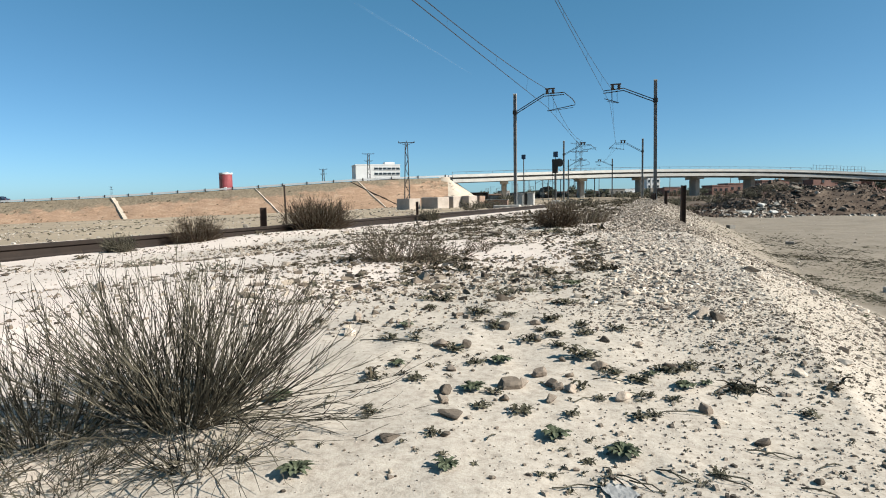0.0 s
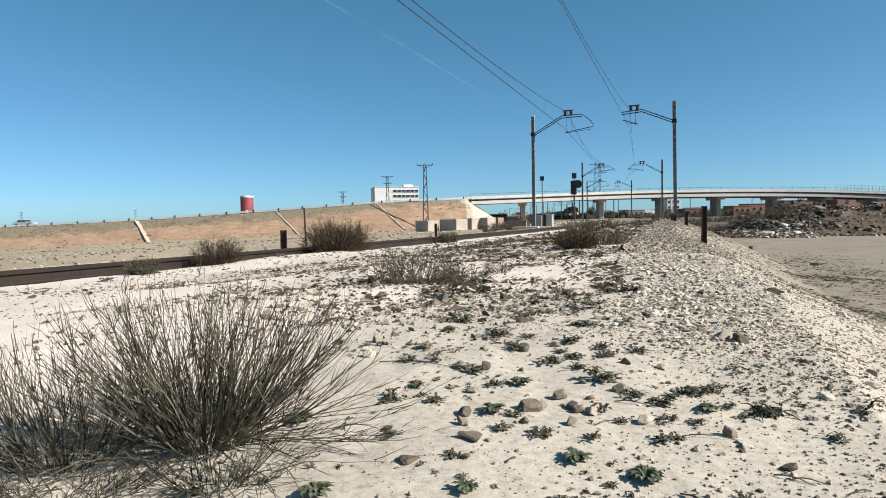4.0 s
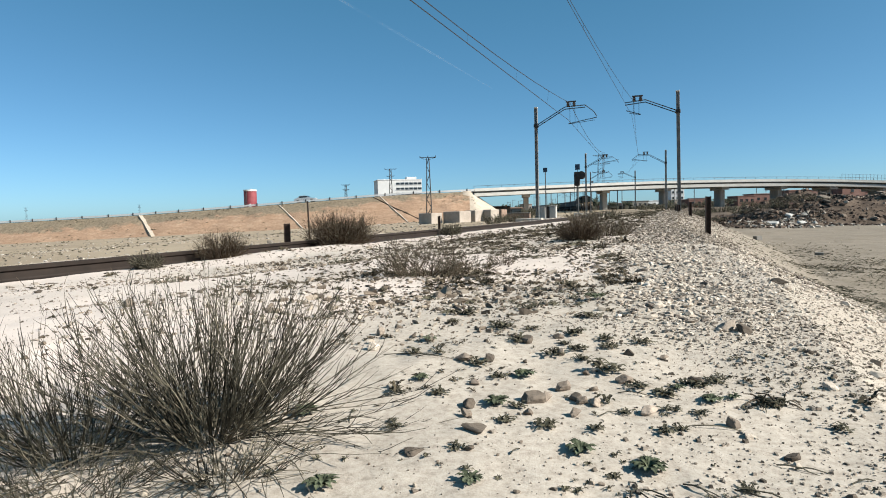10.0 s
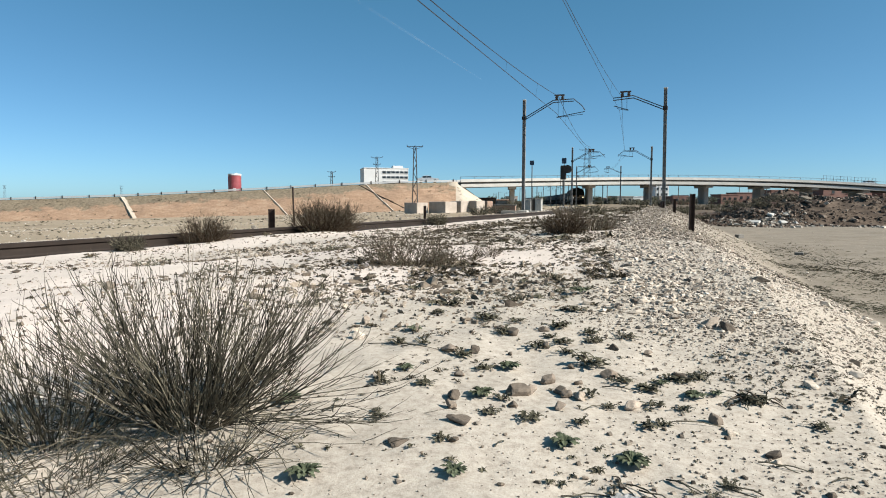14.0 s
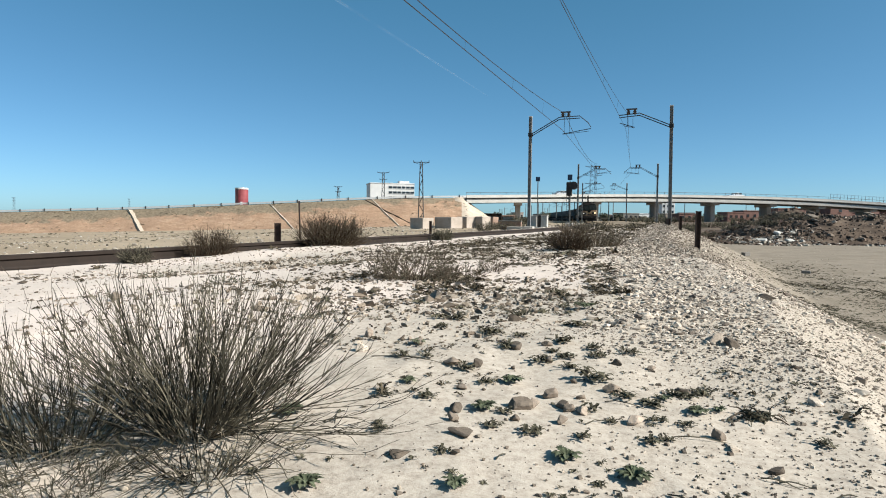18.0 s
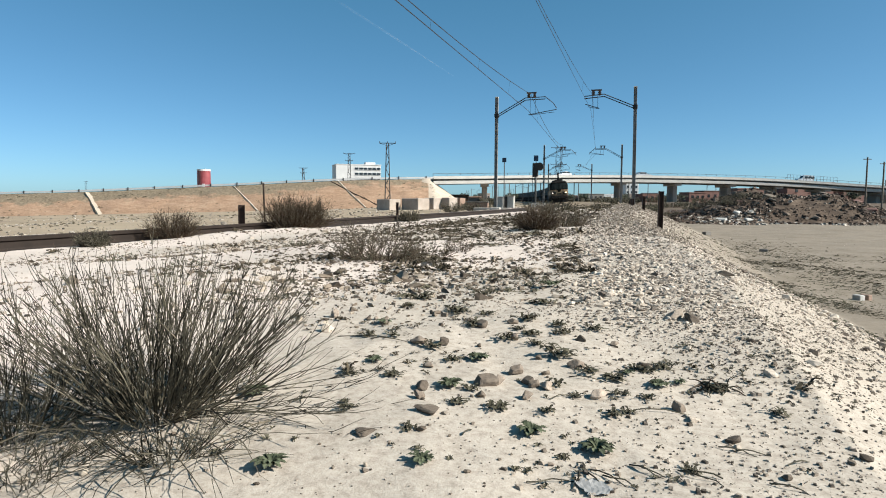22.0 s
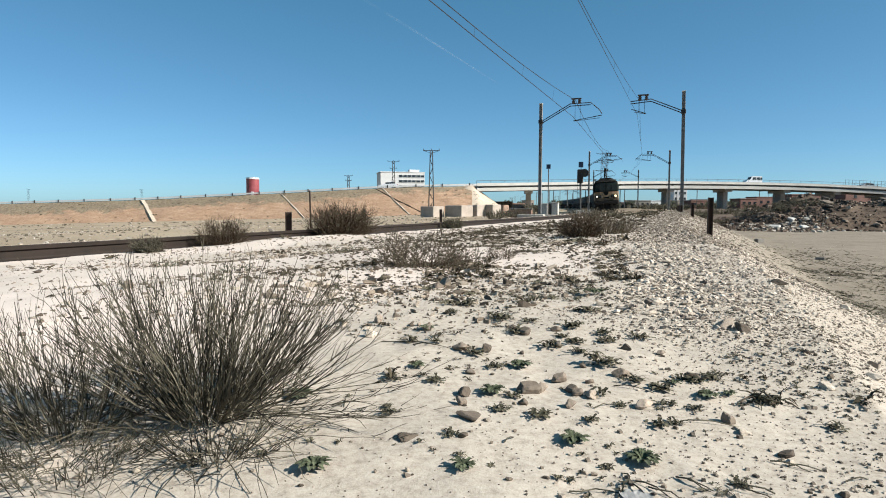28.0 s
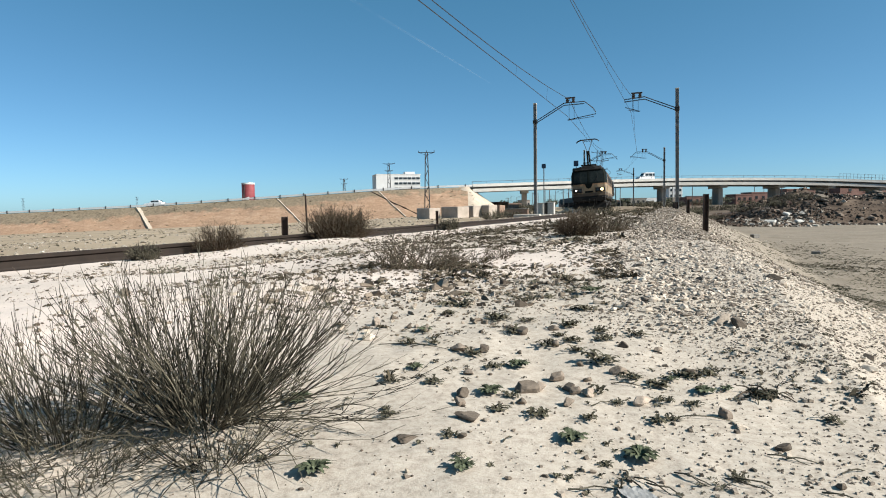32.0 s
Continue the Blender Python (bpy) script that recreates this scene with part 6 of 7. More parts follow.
def stone_mat(name, stops, island=True):
    m = bpy.data.materials.new(name)
    m.use_nodes = True
    nt = m.node_tree
    b = nt.nodes["Principled BSDF"]
    src = nt.nodes.new("ShaderNodeNewGeometry").outputs["Random Per Island"] if island else nt.nodes.new("ShaderNodeObjectInfo").outputs["Random"]
    co = nt.nodes.new("ShaderNodeTexCoord").outputs["Object"]
    col = ramp(nt, src, stops)
    n = nz(nt, 90 if island else 3.0, 5, 0.7, co)
    col = mixc(nt, col, ramp(nt, n, ((0.3, (0.66, 0.64, 0.62)), (0.62, (1.1, 1.09, 1.07)))), 1.0, "MULTIPLY")
    col = mixc(nt, col, (DUSTY,) * 3, 1.0, "MULTIPLY")
    nt.links.new(col, b.inputs["Base Color"])
    b.inputs["Roughness"].default_value = 0.92
    b.inputs["Specular IOR Level"].default_value = 0.2
    bn = nt.nodes.new("ShaderNodeBump")
    bn.inputs["Strength"].default_value = 0.5
    bn.inputs["Distance"].default_value = 0.003
    nt.links.new(n, bn.inputs["Height"])
    nt.links.new(bn.outputs[0], b.inputs["Normal"])
    return m


PALE = ((0.0, (0.17, 0.142, 0.118)), (0.15, (0.40, 0.342, 0.285)), (0.5, (0.64, 0.553, 0.46)), (0.85, (0.77, 0.672, 0.568)), (1.0, (0.86, 0.765, 0.66)))
GREY = ((0.0, (0.10, 0.082, 0.066)), (0.3, (0.25, 0.208, 0.168)), (0.7, (0.40, 0.34, 0.28)), (1.0, (0.60, 0.53, 0.45)))
BROWN = ((0.0, (0.08, 0.064, 0.05)), (0.35, (0.19, 0.152, 0.118)), (0.7, (0.32, 0.265, 0.208)), (1.0, (0.52, 0.45, 0.365)))
M_STONE = stone_mat("pale_gravel_stone", PALE)
M_STONEG = stone_mat("grey_far_gravel_stone", GREY)
M_STONEM = stone_mat("mixed_gravel_stone", ((0.0, (0.15, 0.122, 0.102)), (0.3, (0.34, 0.284, 0.236)), (0.6, (0.52, 0.443, 0.366)), (1.0, (0.74, 0.65, 0.55))))
M_STONEB = stone_mat("brown_field_stone", BROWN)
M_STONE1 = stone_mat("pale_loose_stone", PALE, False)
M_STONEB1 = stone_mat("brown_loose_stone", ((0.0, (0.105, 0.084, 0.066)), (0.3, (0.185, 0.150, 0.119)), (0.65, (0.31, 0.252, 0.202)), (1.0, (0.50, 0.412, 0.335))), False)
M_RUBBLE = stone_mat("broken_concrete_rubble", ((0.0, (0.045, 0.033, 0.026)), (0.4, (0.105, 0.074, 0.057)), (0.78, (0.19, 0.14, 0.108)), (0.96, (0.34, 0.275, 0.22)), (1.0, (0.55, 0.48, 0.41))))
M_DEBRIS = stone_mat("pale_rubble_debris", ((0.0, (0.08, 0.068, 0.056)), (0.3, (0.25, 0.218, 0.18)), (0.7, (0.50, 0.455, 0.39)), (1.0, (0.76, 0.71, 0.64))))


def on_gravel(x, y):
    u = track_u(x, y)
    nb = 0.5 * vn(x * 1.1, y * 1.1, 11) + 0.3 * vn(x * 3.3, y * 3.3, 12)
    lo = sst(-0.12, 0.14, u - gravel_from(y) + 0.16 * nb) * (0.35 + 0.65 * sst(1.0, 1.75, y))
    return lo * np.clip(0.8 + 0.5 * vn(x * 2.2, y * 2.2, 15), 0.15, 1) * (1 - 0.95 * sst(0.05, 1.7, u - bank_edge(y) + 0.45 * nb))


def on_sand(x, y):
    nb = 0.5 * vn(x * 1.4, y * 1.4, 31) + 0.5 * vn(x * 4.5, y * 4.5, 32)
    u = track_u(x, y)
    return np.clip(0.22 + 0.9 * nb, 0.04, 1) * (0.22 + 0.78 * sst(3.6, 5.0, u)) * (u > 1.0) * (u < bank_edge(y))


def in_band(x, y):
    """The strip of stones and withered plants that crosses the sand."""
    c = 2.5 + 0.25 * x + 0.2 * vn(x * 1.5, y * 0.5, 41)
    return np.exp(-((y - c) / (0.55 + 0.08 * y)) ** 2) * (0.3 * sst(4.0, 4.9, track_u(x, y)) + 0.7 * sst(4.9, 5.5, track_u(x, y))) * sst(6.15, 5.8, track_u(x, y))


# loose stones that can be told apart: children of the ground
def rock_mesh(seed, level):
    """A weathered stone: a ball cut by a few planes, its edges worn and its faces slightly rough."""
    rg = random.Random(seed)
    cuts = [(Vector((rg.gauss(0, 1), rg.gauss(0, 1), rg.gauss(0, 0.9))).normalized(), rg.uniform(0.20, 0.44)) for _ in range(8)]
    cuts += [(Vector((rg.gauss(0, 0.3), rg.gauss(0, 0.3), 1)).normalized(), 0.34), (Vector((0, 0, -1)), 0.4)]
    ox = rg.uniform(0, 50)
    bm = bmesh.new()
    bmesh.ops.create_icosphere(bm, subdivisions=level, radius=1.0)
    for v in bm.verts:
        n = v.co.normalized()
        near = 0.0
        for p, d in cuts:
            near += (max(n.dot(p), 0.0) / d) ** 44
        r = min(near ** (-1.0 / 44.0) if near > 1e-12 else 0.6, 0.60)
        q = n * 3.1 + Vector((ox, ox * 0.7, 0))
        v.co = n * (r + 0.012 * noise.noise(q) + 0.010 * noise.noise(q * 3.1) + 0.006 * noise.noise(q * 8.0))
    me = bpy.data.meshes.new("stone")
    bm.to_mesh(me)
    bm.free()
    return me


stone_meshes, rock_meshes = [], []
for k in range(10):
    for group, level in ((stone_meshes, 2), (rock_meshes, 3)):
        me = rock_mesh(500 + k, level)
        me.materials.append(M_STONE1 if k % 2 else M_STONEB1)
        group.append(me)


def loose(x, y, s, k, flat=0.6, turn=0.0, brown=False, group=stone_meshes):
    me = group[(2 * k if brown else 2 * k + 1) % 10]
    return Matrix.Translation((x, y, gz(x, y) + s * flat * 0.22)) @ Matrix.Rotation(turn, 4, "Z") @ Matrix.Diagonal((s, s * 0.75, s * flat, 1)), me


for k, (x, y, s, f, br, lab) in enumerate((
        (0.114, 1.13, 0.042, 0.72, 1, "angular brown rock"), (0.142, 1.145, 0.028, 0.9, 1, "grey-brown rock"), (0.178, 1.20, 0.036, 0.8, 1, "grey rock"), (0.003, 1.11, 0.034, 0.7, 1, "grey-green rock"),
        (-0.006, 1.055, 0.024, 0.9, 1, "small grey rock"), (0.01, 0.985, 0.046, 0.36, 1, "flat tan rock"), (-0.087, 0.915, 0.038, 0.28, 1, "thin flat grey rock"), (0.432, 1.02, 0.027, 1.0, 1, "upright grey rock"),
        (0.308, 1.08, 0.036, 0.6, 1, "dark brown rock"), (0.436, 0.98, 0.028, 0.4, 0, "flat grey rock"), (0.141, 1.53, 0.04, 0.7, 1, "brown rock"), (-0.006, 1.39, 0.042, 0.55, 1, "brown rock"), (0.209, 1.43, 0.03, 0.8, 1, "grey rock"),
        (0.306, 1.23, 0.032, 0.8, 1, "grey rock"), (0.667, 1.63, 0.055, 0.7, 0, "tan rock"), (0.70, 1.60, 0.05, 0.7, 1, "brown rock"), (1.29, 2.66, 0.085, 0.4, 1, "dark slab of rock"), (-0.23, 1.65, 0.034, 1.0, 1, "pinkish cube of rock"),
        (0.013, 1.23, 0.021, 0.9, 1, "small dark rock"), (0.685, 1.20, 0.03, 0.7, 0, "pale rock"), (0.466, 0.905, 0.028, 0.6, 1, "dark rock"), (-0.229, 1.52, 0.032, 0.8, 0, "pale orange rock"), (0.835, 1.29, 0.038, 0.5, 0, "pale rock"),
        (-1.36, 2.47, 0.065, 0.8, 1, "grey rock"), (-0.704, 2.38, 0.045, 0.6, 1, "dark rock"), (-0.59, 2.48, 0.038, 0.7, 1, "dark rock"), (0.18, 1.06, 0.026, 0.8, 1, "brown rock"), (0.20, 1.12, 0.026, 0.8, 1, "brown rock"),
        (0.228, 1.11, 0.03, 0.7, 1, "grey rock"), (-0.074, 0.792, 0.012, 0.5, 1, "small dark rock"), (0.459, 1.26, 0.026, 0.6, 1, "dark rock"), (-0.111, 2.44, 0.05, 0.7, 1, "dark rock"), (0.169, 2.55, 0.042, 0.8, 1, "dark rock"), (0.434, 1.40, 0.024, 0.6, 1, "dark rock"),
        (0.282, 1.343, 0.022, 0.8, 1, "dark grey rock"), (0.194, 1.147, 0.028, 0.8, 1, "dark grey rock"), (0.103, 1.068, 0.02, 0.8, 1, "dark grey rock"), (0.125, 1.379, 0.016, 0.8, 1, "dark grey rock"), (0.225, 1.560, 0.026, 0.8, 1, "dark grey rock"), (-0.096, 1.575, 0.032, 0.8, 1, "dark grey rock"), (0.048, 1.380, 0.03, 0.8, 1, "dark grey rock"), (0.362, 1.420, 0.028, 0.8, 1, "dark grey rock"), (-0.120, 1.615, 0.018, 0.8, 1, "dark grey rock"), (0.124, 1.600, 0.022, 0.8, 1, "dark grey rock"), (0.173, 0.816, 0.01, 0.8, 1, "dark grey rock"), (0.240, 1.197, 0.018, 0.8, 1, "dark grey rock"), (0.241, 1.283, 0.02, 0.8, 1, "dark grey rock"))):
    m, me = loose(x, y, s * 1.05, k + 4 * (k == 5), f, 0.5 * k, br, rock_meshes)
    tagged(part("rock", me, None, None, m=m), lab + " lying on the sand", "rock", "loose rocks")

x, y, z, rg = scatter(5200, 61, near_fan(0.85, 3.2, 0.9, 0.72), lambda x, y: on_gravel(x, y) * 0.42 + on_sand(x, y) * 0.06)
x, y = x[:300], y[:300]
for k in range(len(x)):
    s = float(rg.uniform(0.008, 0.021)) * (1.35 if rg.random() < 0.12 else 1.0) * (0.6 + 0.4 * float(sst(1.1, 2.2, float(y[k]))))
    m, me = loose(float(x[k]), float(y[k]), s, int(rg.integers(0, 50)), float(rg.uniform(0.5, 0.9)), float(rg.uniform(0, 6.3)), rg.random() < 0.28)
    part("stone", me, None, ground, m=m)

for q in range(4):
    cv, cf = chip_shape(900 + q, 15 + 2 * q)
    many("gravel", scatter(100000, 620 + q, near_fan(0.85, 12.0, 0.85, 0.72), lambda x, y: on_gravel(x, y) * (1 - 0.75 * sst(6.5, 9.5, y))), cv, cf, lambda x, y, rg: np.clip(rg.gamma(0.8, 0.0080, len(x)), 0.0024, 0.040) * (0.48 + 0.52 * sst(1.05, 2.0, y)) * (0.55 + 0.15 * np.minimum(y, 3.0) + 0.06 * np.maximum(y - 3, 0)) * (1 - 0.62 * sst(-0.4, 0.25, track_u(x, y) - bank_edge(y))), M_STONE if q % 2 == 0 else M_STONEM, "loose pale gravel heaped along the bank", "gravel", (1, 0.75, 0.5), 0.2, 0.28)
def along_ridge(rg, n):
    y = 5.5 * (36 / 5.5) ** rg.random(n)
    s = track_x(y + 0.5) - track_x(y - 0.5)
    u = gravel_from(y) - 0.3 + rg.random(n) * (bank_edge(y) - gravel_from(y) + 2.3)
    return track_x(y) + u * np.sqrt(1 + s * s), y


cv, cf = chip_shape(905, 13)
many("gravel", scatter(95000, 63, along_ridge, lambda x, y: np.clip(1.3 * on_gravel(x, y) + 0.1, 0, 1)), cv, cf, lambda x, y, rg: np.clip(rg.gamma(1.1, 0.0085, len(x)), 0.006, 0.042) * (0.75 + 0.03 * y), M_STONEG, "loose grey gravel heaped far along the bank", "gravel", (1, 0.85, 0.62))
many("pebbles", scatter(7000, 64, near_fan(0.75, 9.0, 1.0, 0.8), lambda x, y: on_sand(x, y) * 0.5), ICO_V, ICO_F, lambda x, y, rg: np.clip(rg.gamma(2.2, 0.0024, len(x)), 0.002, 0.03) * (0.7 + 0.45 * y), M_STONEB, "scattered brown pebbles on the sand", "pebbles", (1, 0.85, 0.6))
many("pebbles", scatter(34000, 65, near_fan(1.5, 8.0, 1.0, 0.7), in_band), *chip_shape(906, 10), lambda x, y, rg: np.clip(rg.gamma(1.6, 0.0055, len(x)), 0.004, 0.05) * (0.6 + 0.2 * y), M_STONEB, "brown stones strewn across the sand", "pebbles", (1, 0.85, 0.6))
many("grit", scatter(17000, 66, near_fan(0.72, 3.5, 1.0, 0.8), lambda x, y: on_sand(x, y) * 0.4 + 0.35 * on_gravel(x, y) + 0.08), CHIP_V, CHIP_F, lambda x, y, rg: rg.uniform(0.0010, 0.0036, len(x)) * (0.8 + 0.25 * y), M_STONEG, "fine dark grit on the sand", "grit", (1, 0.85, 0.6), sink=0.1)


many("grit", scatter(13000, 67, lambda rg, n: (rg.uniform(0.0, 1.0, n), rg.uniform(0.72, 1.9, n)), lambda x, y: np.clip(0.2 + 0.5 * sst(0.1, 0.5, x) + 0.6 * vn(x * 4, y * 4, 68), 0.03, 1) * (track_u(x, y) < bank_edge(y) + 0.2)), CHIP_V, CHIP_F, lambda x, y, rg: np.clip(rg.gamma(1.4, 0.0020, len(x)), 0.0012, 0.012), M_STONEG, "loose grey grit and chips on the sand", "grit", (1, 0.85, 0.6), sink=0.15)


cv, cf = chip_shape(907, 9)
many("gravel", scatter(70000, 630, near_fan(6.0, 45.0, 0.8, 0.4), lambda x, y: sst(7, 14, y) * sst(1.5, 3.2, track_u(x, y)) * sst(0.3, -0.2, track_u(x, y) - bank_edge(y)) * np.clip(0.45 + 0.9 * vn(x * 1.1, y * 0.6, 631), 0.03, 1)), cv, cf, lambda x, y, rg: np.clip(rg.gamma(1.3, 0.013, len(x)), 0.008, 0.07) * (0.7 + 0.03 * y), M_STONEB, "brown stones and clods over the far crown of the bank", "gravel", (1, 0.85, 0.62))


def litter_mesh(seed=77):
    """A withered sprig: a few thin curled blades on the ground."""
    v, f = [], []
    rg = random.Random(seed)
    for k in range(rg.randrange(8, 15)):
        a = rg.uniform(0, 6.28)
        l, w = rg.uniform(0.4, 1.0), rg.uniform(0.05, 0.13)
        ca, sa = math.cos(a), math.sin(a)
        o = len(v)
        for fr, h, ww in ((0.0, 0.05, 0.4), (0.5, rg.uniform(0.2, 0.55), 1.0), (1.0, rg.uniform(0.05, 0.35), 0.2)):
            v.append((fr * l * ca - sa * w * ww, fr * l * sa + ca * w * ww, h))
            v.append((fr * l * ca + sa * w * ww, fr * l * sa - ca * w * ww, h + 0.06))
        f += [(o, o + 1, o + 3, o + 2), (o + 2, o + 3, o + 5, o + 4)]
    return v, f


LIT_V, LIT_F = litter_mesh()
LITTERS = [litter_mesh(77 + q) for q in range(4)]
M_LITTER = leaf_mat("withered_sprig", (0.065, 0.055, 0.036), (0.15, 0.12, 0.08), 0.4, 0.85)
clump = lambda x, y: np.clip(2.2 * (vn(x * 3.1, y * 3.1, 51) + 0.55 * vn(x * 9, y * 9, 52)) - 0.35, 0, 1)
for q in range(4):
    many("ground_litter", scatter(2500, 710 + q, near_fan(1.05, 9.0, 0.9, 0.7), lambda x, y: np.clip(0.42 * clump(x, y) + 0.6 * in_band(x, y) * (0.2 + clump(x, y)) * (0.35 + 0.65 * sst(-0.1, 0.25, x + 0.25 * (y - 1.5))), 0, 1) * (0.2 + 0.8 * sst(-0.8, -0.1, x)) * (0.3 + 0.7 * sst(4.2, 5.2, track_u(x, y))) * (track_u(x, y) > 2.4) * (track_u(x, y) < gravel_from(y) + 0.05)), *LITTERS[q], lambda x, y, rg: rg.gamma(2.2, 0.0042, len(x)) * (0.6 + 0.28 * y), M_LITTER, "withered little plants and sprigs strewn over the sand", "ground litter", (1, 1, 0.7), 0.2, 0.45)
for q in range(4):
    many("ground_litter", scatter(700, 720 + q, near_fan(0.75, 2.4, 1.0, 0.75), lambda x, y: (0.4 * clump(x, y) * (0.4 + 0.6 * sst(0.0, 0.2, x)) + 0.06 + 0.5 * clump(x, y) * sst(0.12, 0.3, x) * sst(0.9, 1.05, y)) * sst(-0.35, -0.1, x)), *LITTERS[q], lambda x, y, rg: rg.uniform(0.004, 0.014, len(x)), M_LEAFD, "tiny withered sprigs in the sand", "ground litter", (1, 1, 0.7), 0.2, 0.45)
for q in range(4):
    many("ground_litter", scatter(9000, 730 + q, near_fan(2.6, 24.0, 1.0, 0.7), lambda x, y: np.clip(0.07 * clump(x * 0.5, y * 0.5) + 1.0 * clump(x * 0.9, y * 0.45) * sst(4.2, 5.3, track_u(x, y)) + 0.8 * sst(4, 7, y) * np.clip(0.12 + clump(x * 0.7, y * 0.35), 0, 1) * sst(2.4, 3.4, track_u(x, y)) + 0.5 * sst(8, 16, y) * sst(1.6, 3.2, track_u(x, y)) * (0.15 + clump(x * 0.6, y * 0.4)), 0, 1) * (track_u(x, y) > 1.2) * (track_u(x, y) < gravel_from(y) + 0.05)), *LITTERS[q], lambda x, y, rg: rg.gamma(2.2, 0.0085, len(x)) * (0.4 + 0.12 * y), M_LITTER, "withered plants over the farther sand", "ground litter", (1, 1, 0.8), 0.2, 0.45)

for q in range(4):
    many("ground_litter", scatter(5200, 740 + q, near_fan(1.9, 6.0, 0.8, 0.45), lambda x, y: np.clip(0.25 + 1.3 * vn(x * 2.1, y * 2.1, 745), 0, 1) * sst(4.75, 5.35, track_u(x, y)) * sst(0.1, -0.15, track_u(x, y) - gravel_from(y)) * 0.7), *(LITTERS[q] if q < 1 else chip_shape(910 + q, 11)), lambda x, y, rg: rg.gamma(2.2, 0.0040, len(x)) * (0.6 + 0.28 * y), M_LEAFD if q < 1 else M_STONEB, "dark withered litter and clods beside the gravel", "ground litter", (1, 1, 0.6), 0.2, 0.45)
for q in range(3):
    many("ground_litter", scatter(16000, 760 + q, near_fan(3.4, 14.0, 1.0, 0.5), lambda x, y: np.clip(0.12 + 1.7 * vn(x * 1.0, y * 0.55, 765) + 0.5 * vn(x * 4, y * 2.5, 766), 0, 1) * sst(-1.1, -0.3, x) * sst(2.2, 3.2, track_u(x, y)) * sst(0.3, -0.1, track_u(x, y) - gravel_from(y))), *(LITTERS[q] if q < 2 else chip_shape(914, 11)), lambda x, y, rg: rg.gamma(2.0, 0.0052, len(x)) * (0.5 + 0.17 * y), M_LITTER if q < 2 else M_STONEB, "brown withered growth and clods in drifts over the sand", "ground litter", (1, 1, 0.7), 0.2, 0.4)
many("pebbles", scatter(5200, 746, near_fan(2.6, 10.0, 1.0, 0.75), lambda x, y: np.clip(0.3 + 1.2 * vn(x * 0.8, y * 0.8, 747), 0.02, 1) * sst(1.2, 1.8, track_u(x, y)) * sst(5.0, 4.2, track_u(x, y))), *chip_shape(908, 12), lambda x, y, rg: np.clip(rg.gamma(1.8, 0.004, len(x)), 0.003, 0.03) * (0.6 + 0.35 * y), M_STONEG, "flat grey-brown pebbles half sunk in the sand", "pebbles", (1, 0.9, 0.4), sink=0.4)

many("pebbles", scatter(11500, 748, near_fan(4.2, 18.0, 1.0, 0.55), lambda x, y: np.clip(0.1 + 1.6 * vn(x * 0.9, y * 0.5, 749), 0.0, 1) * sst(2.0, 3.0, track_u(x, y)) * sst(0.1, -0.2, track_u(x, y) - gravel_from(y))), *chip_shape(909, 11), lambda x, y, rg: np.clip(rg.gamma(1.6, 0.008, len(x)), 0.005, 0.05) * (0.6 + 0.12 * y), M_STONEB, "brown clods strewn in patches over the sand", "pebbles", (1, 0.9, 0.5), sink=0.3)

many("pebbles", scatter(9000, 750, near_fan(1.5, 6.0, 1.0, 0.75), lambda x, y: np.clip(0.15 + 1.3 * vn(x * 1.1, y * 2.2, 751), 0.0, 1) * sst(-0.1, -0.4, x + 0.1 * y) * sst(1.2, 1.8, track_u(x, y))), *chip_shape(911, 12), lambda x, y, rg: np.clip(rg.gamma(1.6, 0.0042, len(x)), 0.003, 0.03) * (0.6 + 0.25 * y), M_STONEG, "flat grey pebbles strewn in streaks over the sand behind the broom", "pebbles", (1, 0.9, 0.45), sink=0.35)

many("pebbles", scatter(52000, 752, near_fan(3.2, 14.0, 1.0, 0.8), lambda x, y: np.clip(0.2 + 1.5 * vn(x * 1.7, y * 1.1, 753), 0.03, 1) * sst(1.0, 1.4, track_u(x, y)) * sst(4.6, 3.6, track_u(x, y))), *chip_shape(912, 11), lambda x, y, rg: np.clip(rg.gamma(1.5, 0.0036, len(x)), 0.003, 0.03) * (0.5 + 0.28 * y), M_STONEB, "small brown clods and crumbs over the sand by the rail", "pebbles", (1, 0.9, 0.5), sink=0.3)
many("pebbles", scatter(2600, 756, near_fan(2.8, 9.0, 1.0, 0.8), lambda x, y: np.clip(0.1 + 1.6 * vn(x * 1.3, y * 1.3, 757), 0.0, 1) * sst(1.1, 1.6, track_u(x, y)) * sst(4.9, 4.0, track_u(x, y))), *chip_shape(913, 13), lambda x, y, rg: np.clip(rg.gamma(2.2, 0.0075, len(x)), 0.008, 0.05) * (0.5 + 0.16 * y), M_STONEB, "brown clods and stones lying on the sand by the rail", "pebbles", (1, 0.9, 0.55), sink=0.25)
many("ground_litter", scatter(5000, 754, near_fan(2.4, 12.0, 1.0, 0.8), lambda x, y: np.clip(1.6 * vn(x * 1.3, y * 0.9, 755), 0, 1) * sst(1.1, 1.7, track_u(x, y)) * sst(4.8, 3.8, track_u(x, y))), *LITTERS[1], lambda x, y, rg: rg.gamma(2.0, 0.0045, len(x)) * (0.5 + 0.25 * y), M_LITTER, "sparse withered sprigs over the sand by the rail", "ground litter", (1, 1, 0.6), 0.2, 0.45)


